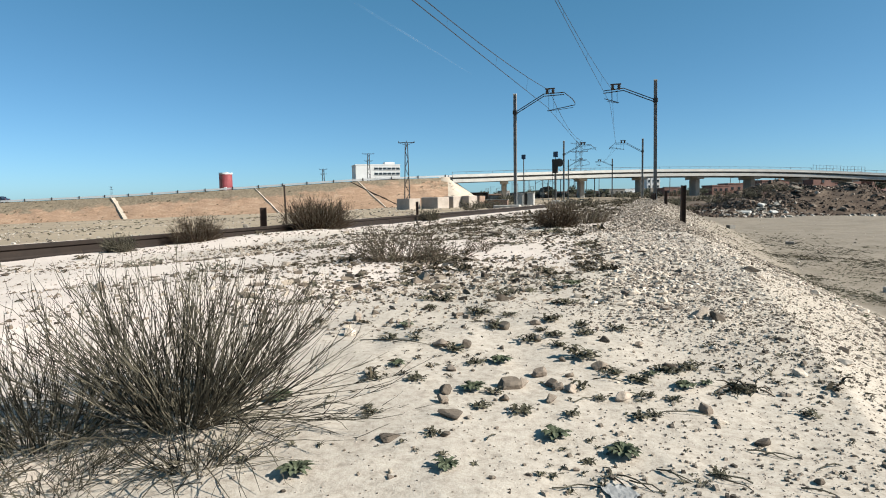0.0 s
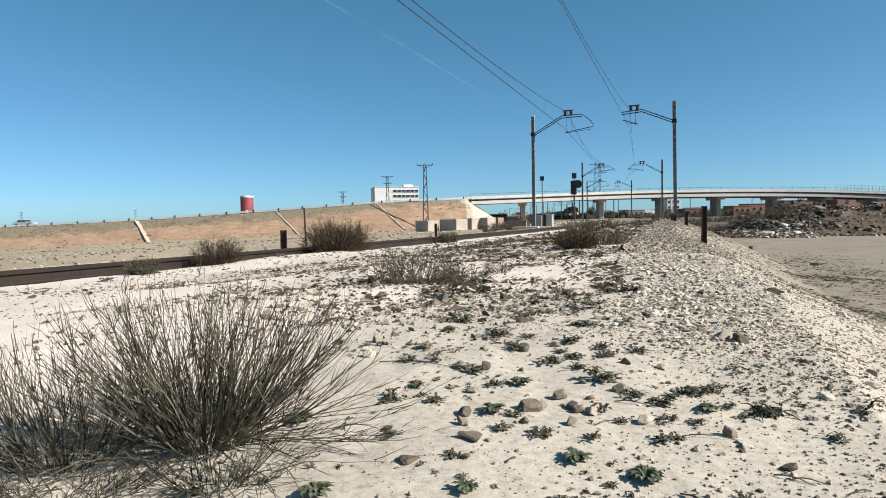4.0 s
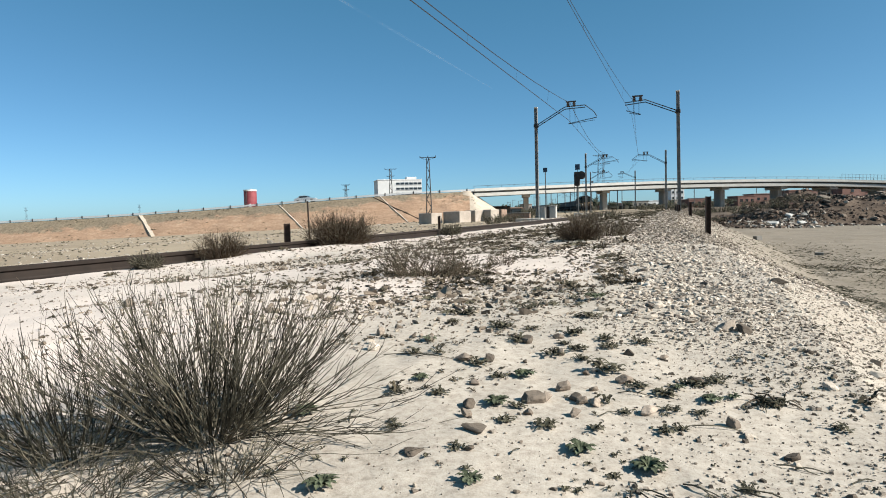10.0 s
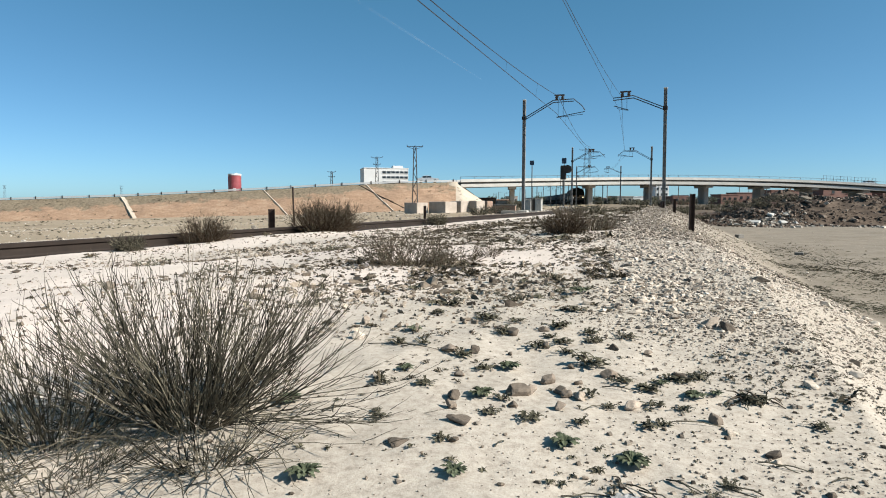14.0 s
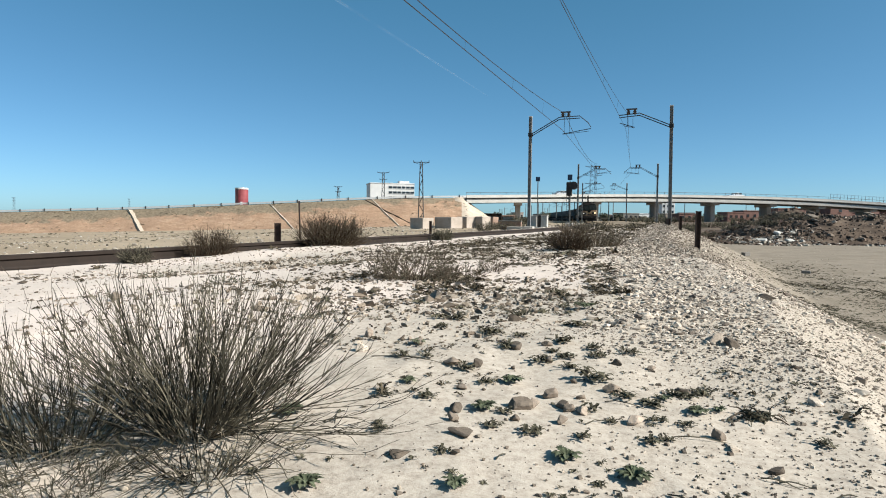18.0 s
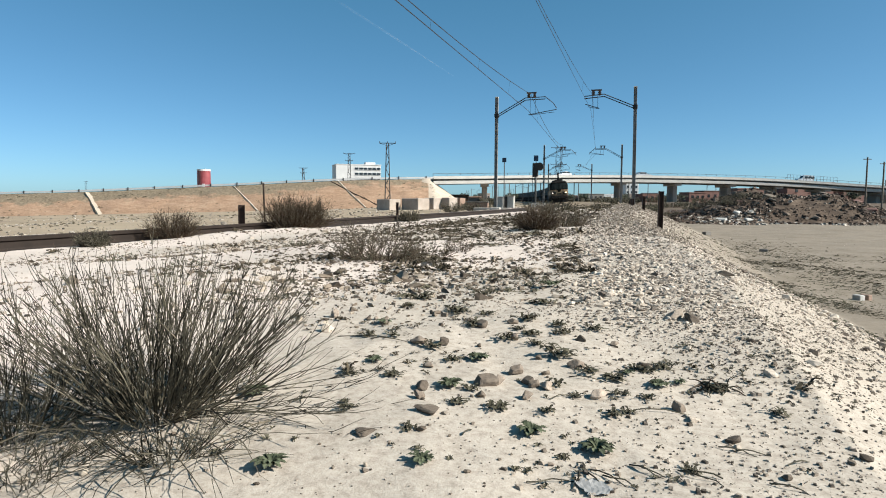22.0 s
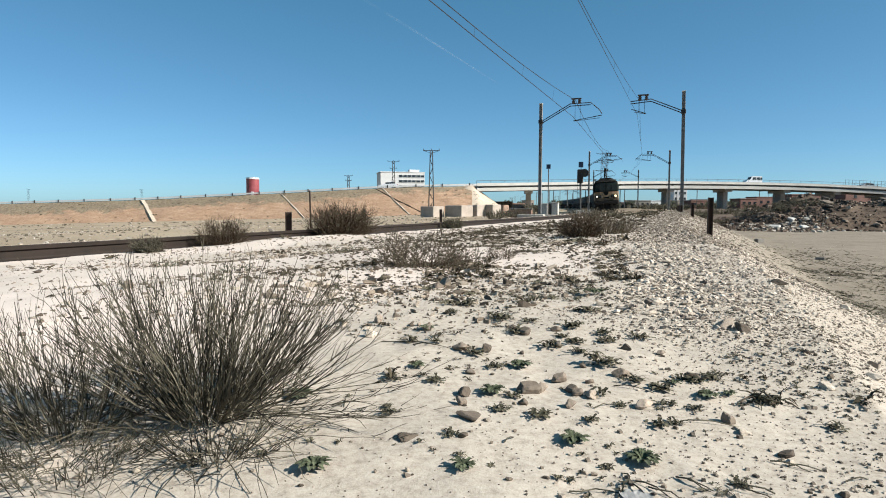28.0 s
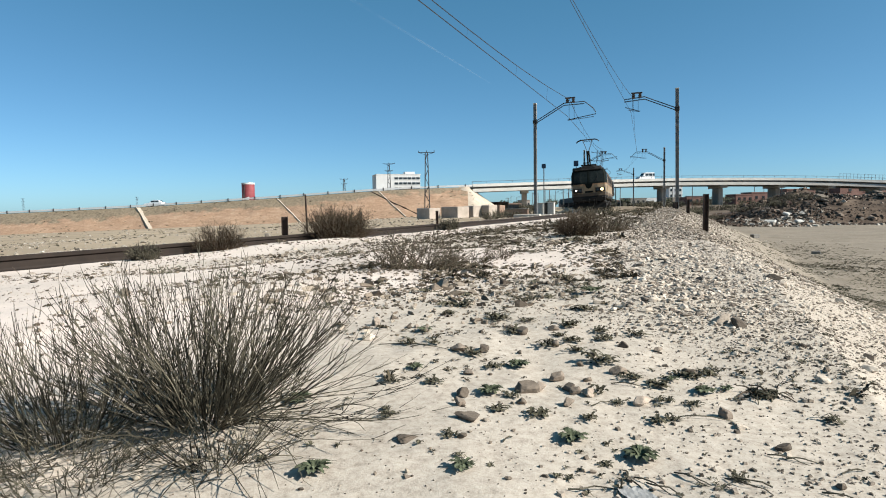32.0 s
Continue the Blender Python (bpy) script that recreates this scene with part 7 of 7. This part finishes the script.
def stalks(name, n, seed, fx, keep, h0, h1, r, material, label):
    x, y, z, rg = scatter(n, seed, fx, keep)
    sh = Shape()
    rr = random.Random(seed)
    for k in range(len(x)):
        stem(sh, (x[k], y[k], z[k] - 0.004), (rr.gauss(0, 0.2), rr.gauss(0, 0.2), 1), rr.uniform(h0, h1), r, 0.0, 4, 3, rr)
    ob = tagged(new(name, sh.mesh(name)), label, "dry grass", kind="stuff")
    ob.data.materials.append(material)
    return ob


stalks("dry_stalks", 55, 81, lambda rg, n: (rg.uniform(-1.9, -0.3, n), rg.uniform(1.4, 3.0, n)), None, 0.03, 0.13, 0.0011, M_TWIG, "thin dry stalks standing behind the broom shrub")
stalks("dry_stalks", 70, 82, lambda rg, n: (rg.uniform(-5.5, -1.2, n), rg.uniform(4.2, 9.0, n)), lambda x, y: (track_u(x, y) > 1.1) * 1.0, 0.03, 0.11, 0.003, M_TWIGB, "thin dry stalks near the rail")

# twigs lying on the sand
tw = thing("fallen_twigs", None, "thin dead twigs lying on the sand", "twig")
rr_ = random.Random(9)
for x, y, a, l in ((0.213, 0.79, 1.57, 0.045), (0.213, 0.79, -1.21, 0.043), (0.213, 0.795, -2.13, 0.053), (0.222, 0.797, -0.89, 0.06), (0.279, 0.822, -0.96, 0.061), (0.283, 0.818, -0.89, 0.055), (0.235, 0.785, -0.79, 0.055), (0.13, 0.765, 0.1, 0.07), (-0.2, 1.47, -0.35, 0.16), (-0.12, 1.42, -0.3, 0.10), (0.36, 1.02, -0.2, 0.09), (0.22, 1.05, 0.8, 0.05), (0.44, 0.76, -0.5, 0.05), (0.5, 0.82, 0.4, 0.05), (0.28, 1.18, -0.4, 0.08), (0.06, 0.9, 1.0, 0.03), (0.34, 0.80, -0.9, 0.06), (0.39, 0.775, 2.6, 0.06), (0.43, 0.88, -0.6, 0.06), (0.45, 0.87, -0.3, 0.05)):
    sh = Shape()
    pts = []
    for i in range(5):
        q = i / 4 * l
        xx, yy = x + math.cos(a) * q + rr_.gauss(0, 0.002), y + math.sin(a) * q + rr_.gauss(0, 0.002)
        pts.append((xx, yy, gz(xx, yy) + 0.0018 + 0.004 * math.sin(i)))
    part("twig", sh.tube(pts, [0.0012, 0.0011, 0.0010, 0.0008, 0.0005], 5), M_TWIG, tw)

# a dead, twisted root
root = thing("dead_root", Matrix.Translation((0.537, 1.119, gz(0.537, 1.119))), "twisted dark dead root lying on the gritty sand", "root")
rg_ = random.Random(23)
for k in range(56):
    sh = Shape()
    stem(sh, (rg_.gauss(0, 0.015), rg_.gauss(0, 0.006), 0.002 + 0.008 * rg_.random()), (rg_.gauss(0, 1), rg_.gauss(0, 0.5), rg_.uniform(-0.2, 0.6)), rg_.uniform(0.018, 0.048), rg_.uniform(0.0013, 0.0028), -1.1, 6, 6, rg_, 0.4)
    part("root_strand", sh, M_TWIGG if k % 3 else M_TWIGB, root)

# a crumpled scrap lying among the twigs
scrap = Shape()
rg_ = random.Random(19)
for i in range(9):
    for j in range(7):
        xx, yy = 0.196 + 0.0045 * i + 0.004 * math.sin(j), 0.735 + 0.006 * j
        scrap.v.append((xx, yy, gz(xx, yy) + 0.003 + abs(rg_.gauss(0, 0.0004)) + 0.001 * math.sin(i * 0.9 + j) ** 2))
scrap.f += [(i * 7 + j, i * 7 + j + 7, i * 7 + j + 8, i * 7 + j + 1) for i in range(8) for j in range(6) if (i, j) not in ((0, 0), (7, 5), (0, 5), (7, 0), (3, 5))]
tagged(part("plastic_scrap", scrap, mat("dusty_grey_plastic", (0.36, 0.35, 0.34), (0.45, 0.44, 0.42), 3, 60, 0.5, 0, 0.1, 0.001), None), "crumpled scrap of dusty grey plastic on the sand", "scrap")

# beyond the track: stones, litter and dry tufts on the low ground
def left_field(rg, n):
    y = 9 * (112 / 9.0) ** rg.random(n)
    return track_x(y) - 2.6 - rg.random(n) ** 1.4 * y * 0.95, y


many("field_stones", scatter(7000, 91, left_field, lambda x, y: np.clip(0.5 + 0.8 * vn(x * 0.3, y * 0.12, 92), 0.05, 1)), ICO_V, ICO_F, lambda x, y, rg: np.clip(rg.gamma(2.2, 0.02, len(x)), 0.02, 0.25) * (0.5 + 0.022 * y), M_DEBRIS, "pale stones strewn over the low ground beyond the track", "stones", (1, 0.9, 0.6))
many("field_stones", scatter(15000, 97, lambda rg, n: (lambda y: (track_x(y) - 1.4 - rg.random(n) ** 1.3 * y * 0.9, y))(6.5 * (60 / 6.5) ** rg.random(n)), lambda x, y: np.clip(0.25 + 1.4 * vn(x * 0.5, y * 0.25, 98), 0.03, 1)), *chip_shape(931, 12), lambda x, y, rg: np.clip(rg.gamma(1.7, 0.011, len(x)), 0.01, 0.09) * (0.5 + 0.03 * y), M_STONE, "pale and brown stones scattered beside the track", "stones", (1, 0.9, 0.55), sink=0.25)
many("field_tufts", scatter(3800, 93, left_field, lambda x, y: np.clip(0.2 + 1.0 * vn(x * 0.2, y * 0.1, 94), 0.03, 1)), LIT_V, LIT_F, lambda x, y, rg: rg.uniform(0.04, 0.13, len(x)) * (0.5 + 0.02 * y), M_STRAWD, "dry tufts over the low ground beyond the track", "dry grass", (1, 1, 0.7), 0.2, 0.45)


def bank_tufts(n, seed):
    rg = np.random.default_rng(seed)
    x, t = rg.uniform(-112, 3, n), rg.random(n) ** 1.6
    keep = rg.random(n) < np.clip(0.35 + 0.9 * vn(x * 0.15, t * 4, 95), 0.04, 1)
    x, t = x[keep], t[keep]
    y, z = np.empty(len(x)), np.empty(len(x))
    for i in range(len(x)):
        p, d, s = road_at(float(x[i]))
        toe_z = min(gz(x[i], 113.5), p.z) - 0.3
        toe_y = p.y - 5.2 - max(p.z - toe_z, 0.4) * 1.75
        y[i] = p.y - 5.0 + (toe_y - p.y + 5.0) * t[i]
        z[i] = p.z - 0.05 + (toe_z - p.z) * t[i]
    return x, y, z, rg


many("bank_tufts", bank_tufts(900, 96), LIT_V, LIT_F, lambda x, y, rg: rg.uniform(0.12, 0.35, len(x)), M_STRAWD, "dry tufts of scrub on the road bank", "scrub", (1, 1, 0.9), 0.2, 0.45)

# ---------------------------------------------------------------- the dirt lot and its heap
def heap_points(rg, n):
    return rg.uniform(11, 43, n), rg.uniform(43.5, 66, n)


def on_heap(x, y):
    h1 = 1 - np.abs((x - 31.6) / 10.3) ** 3.2 - np.abs((y - 57.0) / 11.5) ** 2
    h2 = 1 - ((x - 23.4) / 5.0) ** 2 - ((y - 50) / 6.0) ** 2
    return np.clip(np.maximum(h1, h2) * 6, 0, 1)


many("rubble", scatter(90000, 101, heap_points, lambda x, y: on_heap(x, y) * np.clip(0.6 + 0.6 * vn(x * 0.4, y * 0.4, 102), 0.1, 1)), CHIP_V, CHIP_F, lambda x, y, rg: np.clip(rg.gamma(0.9, 0.085, len(x)), 0.05, 0.55), M_RUBBLE, "broken concrete, stones and earth heaped beyond the lot", "rubble", (1, 0.8, 0.55), 0.25, 0.2)
many("rubble", scatter(17000, 103, lambda rg, n: (rg.uniform(11.5, 38, n), rg.uniform(42.0, 55, n)), lambda x, y: np.clip(np.maximum(1.2 - ((x - 23.6) / 3.9) ** 2 - ((y - 48.0) / 4.2) ** 2, 0.35 - ((x - 28.0) / 10.0) ** 4 - ((y - 46.0) / 3.0) ** 2), 0, 1) * np.clip(0.6 + 0.5 * vn(x * 0.5, y * 0.5, 104), 0, 1)), CHIP_V, CHIP_F, lambda x, y, rg: np.clip(rg.gamma(1.3, 0.085, len(x)), 0.05, 0.4), M_DEBRIS, "pale broken debris along the foot of the heap", "rubble", (1, 0.8, 0.5), 0.25, 0.2)
for k, (x, y, s, a) in enumerate(((30.5, 55.0, (0.9, 0.7, 0.3), 20), (27.0, 53.5, (0.5, 0.4, 0.2), -30), (33.5, 52.0, (0.5, 0.4, 0.2), 50), (33.2, 56.5, (1.2, 0.9, 0.3), -15), (36.0, 56.0, (1.0, 0.7, 0.26), 35), (35.0, 53.0, (0.7, 0.5, 0.2), -50), (31.8, 57.5, (0.9, 0.6, 0.25), 60), (38.0, 54.5, (0.8, 0.6, 0.22), 10), (29.3, 52.4, (0.7, 0.5, 0.18), 75), (37.2, 51.5, (0.8, 0.5, 0.2), -25), (25.0, 49.6, (0.7, 0.5, 0.2), 30), (22.6, 47.4, (0.8, 0.5, 0.18), -40), (24.3, 46.6, (0.6, 0.4, 0.16), 15))):
    tagged(part("concrete_slab", Shape().box((0, 0, 0), s, 0.05), (M_SLEEPER, M_TERRA, M_CONC)[2 if k > 9 else k % 2], None, m=Matrix.Translation((x, y, gz(x, y) + 0.12)) @ Matrix.Rotation(radians(a), 4, "Z") @ Matrix.Rotation(radians(18), 4, "X")), "broken concrete slab tilted on the rubble heap", "concrete slab", "broken slabs")
for x, y, s, a, m_, lab in ((13.9, 30.6, (0.34, 0.24, 0.18), 20, M_CONCD, "dark broken block lying on the dirt lot"), (11.3, 20.6, (0.26, 0.16, 0.10), -30, M_CONCD, "dark brick lying on the dirt lot"), (7.47, 10.36, (0.12, 0.16, 0.10), 25, M_OCHRE, "dark stained block on the dirt lot"), (7.28, 10.26, (0.12, 0.15, 0.10), 15, M_CONC, "pale concrete block on the dirt lot"), (8.05, 10.55, (0.13, 0.10, 0.08), 40, M_CONC, "pale concrete block on the dirt lot")):
    tagged(part("loose_block", Shape().box((0, 0, s[2] / 2 - 0.01), s, 0.012), m_, None, m=up_at(x, y, a)), lab, "block")


def lot_fan(rg, n):
    y = 2.5 * (44 / 2.5) ** rg.random(n)
    return y * rg.uniform(0.3, 0.95, n), y


M_WEED = leaf_mat("dark_flattened_weed", (0.075, 0.066, 0.044), (0.15, 0.13, 0.088), 0.4, 0.9)
on_lot = lambda x, y: sst(1.5, 3.0, track_u(x, y) - bank_edge(y))
for q in range(4):
    many("lot_litter", scatter(30000, 1110 + q, lot_fan, lambda x, y: on_lot(x, y) * np.clip((1.2 * vn(x * 0.5, y * 0.28, 112) + 0.9 * vn(x * 1.7, y * 1.0, 113)) * (0.03 + 0.97 * sst(24, 9, y)) - 0.08 + 0.75 * np.exp(-((track_u(x, y) - bank_edge(y) - 3.6) / 1.6) ** 2) * sst(30, 18, y), 0.0, 1)), *LITTERS[q], lambda x, y, rg: rg.gamma(2.0, 0.010, len(x)) * (0.7 + 0.05 * y), M_WEED, "flattened dry weeds on the dirt lot", "dry grass", (1, 1, 0.35), 0.2, 0.45)
M_WEEDG = leaf_mat("grey_green_weed", (0.080, 0.082, 0.050), (0.165, 0.160, 0.105), 0.4, 0.9)
for q in range(2):
    many("lot_weeds", scatter(60000, 1120 + q, lot_fan, lambda x, y: np.clip(0.25 + 1.3 * vn(x * 1.1, y * 0.6, 118), 0, 1) * np.exp(-((track_u(x, y) - bank_edge(y) - 3.5) / 1.7) ** 2) * sst(26, 12, y)), *LITTERS[q + 1], lambda x, y, rg: rg.gamma(2.0, 0.0062, len(x)) * (0.7 + 0.05 * y), M_WEEDG, "low grey-green weeds along the foot of the gravel bank", "weeds", (1, 1, 0.45), 0.2, 0.45)
many("lot_stones", scatter(6000, 114, lot_fan, lambda x, y: np.clip(on_lot(x, y) * 0.12 + 0.7 * (track_u(x, y) > bank_edge(y)) * (1 - on_lot(x, y)), 0, 1)), ICO_V, ICO_F, lambda x, y, rg: np.clip(rg.gamma(2.2, 0.007, len(x)), 0.006, 0.08) * (0.7 + 0.05 * y), M_STONE, "small pale stones on the dirt lot", "stones", (1, 0.9, 0.6))

many("grit", scatter(60000, 115, near_fan(1.3, 18.0, 1.0, 0.8), lambda x, y: 0.6 * sst(0.0, 0.4, track_u(x, y) - bank_edge(y)) * sst(3.0, 1.2, track_u(x, y) - bank_edge(y))), CHIP_V, CHIP_F, lambda x, y, rg: np.clip(rg.gamma(1.3, 0.003, len(x)), 0.002, 0.022) * (0.7 + 0.22 * y), M_STONEM, "fine grit on the flank of the bank", "grit", (1, 0.85, 0.6), sink=0.15)

many("dry_grass", scatter(15000, 1130, near_fan(15.0, 75.0, 1.0, 0.4), lambda x, y: np.clip(0.35 + 1.1 * vn(x * 0.5, y * 0.16, 1131), 0.03, 1) * sst(1.3, 2.2, track_u(x, y)) * sst(0.1, -0.5, track_u(x, y) - gravel_from(y))), *LITTERS[2], lambda x, y, rg: rg.gamma(2.2, 0.022, len(x)) * (0.6 + 0.022 * y), M_WEED, "brown dry grass over the sanded second trackbed", "dry grass", (1, 1, 0.75), 0.25, 0.4)

# ---------------------------------------------------------------- trees beyond the bridge
def tree(x, y, h, w, seed, label):
    rg = random.Random(seed)
    t = thing("tree", Matrix.Translation((x, y, gz(x, y))), label, "tree", "far trees")
    part("trunk", Shape().tube([(0, 0, -0.3), (0.1, 0, h * 0.3), (0.05, 0.1, h * 0.55)], [h * 0.045, h * 0.035, h * 0.02], 7), M_TWIG, t)
    for k in range(4):
        a = k * 1.57 + rg.uniform(-0.4, 0.4)
        part("limb", Shape().tube([(0.05, 0, h * 0.32), (math.cos(a) * w * 0.2, math.sin(a) * w * 0.2, h * 0.5), (math.cos(a) * w * 0.36, math.sin(a) * w * 0.36, h * 0.68)], [h * 0.022, h * 0.014, h * 0.006], 5), M_TWIG, t)
    cr = Shape()
    for c in range(12):
        a, rr = rg.uniform(0, 6.28), w * 0.5 * math.sqrt(rg.random()) * 0.85
        cx, cy, cz = math.cos(a) * rr, math.sin(a) * rr, h * rg.uniform(0.5, 0.92) - 0.35 * h * (rr / w) ** 2
        cs = w * rg.uniform(0.13, 0.24)
        for q in range(46):
            d = Vector((rg.gauss(0, 1), rg.gauss(0, 1), rg.gauss(0, 0.75))).normalized() * cs * rg.random() ** 0.4
            e = Vector((rg.gauss(0, 1), rg.gauss(0, 1), rg.gauss(0, 1))).normalized() * w * 0.055
            f = e.orthogonal().normalized() * w * 0.03
            p = Vector((cx, cy, cz)) + d
            cr.add([p - e, p + f, p + e, p - f], [(0, 1, 2, 3)])
    tagged(part("crown", cr, M_FOL, t), kind="stuff")
    return t


for k, (x, y, h, w) in enumerate(((39.0, 188.0, 4.6, 5.5), (34.5, 200.0, 3.8, 4.5), (14.2, 160.0, 2.9, 3.6), (10.5, 168.0, 3.4, 5.0), (50.0, 215.0, 3.2, 5.0), (57.0, 225.0, 3.4, 4.5), (66.0, 175.0, 2.6, 3.2), (76.0, 185.0, 3.0, 4.0), (104.0, 188.0, 4.2, 5.0), (92.0, 178.0, 3.0, 4.0), (30.0, 215.0, 3.6, 6.0), (126.0, 182.0, 4.6, 6.0), (82.0, 260.0, 4.0, 7.0), (110.0, 280.0, 4.0, 8.0))):
    tree(x, y, h * 0.72, w * 0.85, 700 + k, "dark dusty tree standing beyond the bridge")
for k, (x, y, h) in enumerate(((23.8, 55.0, 0.25), (25.2, 54.0, 0.3), (22.5, 56.5, 0.25), (26.6, 53.4, 0.42), (28.0, 54.0, 0.42), (27.2, 55.6, 0.4), (29.4, 53.6, 0.3))):
    broom("scrub", x, y, h, 0.55, 90, M_TWIG, "dark scrub growing on the rubble heap", 3, 0.014, seed=80 + k, leaves=0.95, foot=0.9, cat="scrub")
for k, (y, u) in enumerate(((47.5, -5.6), (50.0, -7.2), (54.0, -5.2), (57.0, -8.0), (44.0, -6.4))):
    o, d, s = track_at(y)
    p = o + s * u
    broom("scrub", p.x, p.y, 0.45, 0.7, 90, M_TWIG, "dark dry scrub by the relay cabinets", 3, 0.012, seed=130 + k, leaves=0.8, foot=0.4, cat="scrub")
tagged(broom("scrub", 12.0, 115.0, 0.8, 1.7, 130, M_TWIGG, "grey-green scrub by the bridge's end", 3, 0.03, seed=31, leaves=0.95, foot=1.2), category="scrub")
for k, (x, y) in enumerate(((52.0, 118.0), (60.0, 126.0), (45.0, 122.0), (70.0, 120.0), (36.0, 110.0), (30.0, 84.0), (33.0, 90.0), (27.5, 78.0), (38.0, 96.0), (44.0, 104.0), (25.5, 88.0))):
    broom("scrub", x, y, 0.6 if y > 105 else 0.32, 1.6 if y > 105 else 1.2, 90, M_TWIGG, "grey-green scrub on the plain before the bridge", 3, 0.03, seed=40 + k, leaves=0.95, foot=1.4, cat="scrub")

# low scrub and bushes closing the plain beyond the bridge
M_FARB = leaf_mat("hazy_far_scrub", (0.045, 0.045, 0.034), (0.10, 0.092, 0.07), 0.4, 0.9)


def far_line(rg, n):
    y = rg.uniform(205, 262, n)
    return y * rg.uniform(-0.06, 0.66, n), y


many("far_scrub", scatter(1500, 121, far_line, lambda x, y: np.clip(0.45 + 1.2 * vn(x * 0.06, y * 0.05, 122), 0.05, 1) * (np.abs(x - track_x(np.minimum(y, 330))) > 6)), *chip_shape(930, 16), lambda x, y, rg: rg.uniform(0.8, 2.6, len(x)), M_FARB, "low dusty scrub closing the plain beyond the bridge", "scrub", (1.3, 1, 0.9), 0.35, 0.3)


def motions():
    ts = list(range(0, 33))
    walk(loco, [(t, on_track(train_s(t) + 8.5)) for t in ts])
    for k, w in enumerate(wagons):
        walk(w, [(t, on_track(train_s(t) + 17.3 + 0.3 + 5.6 + k * 11.35)) for t in ts])
    for ob, (way, keys) in DRIVES.items():
        walk(ob, drive_rows(way, keys))


motions()
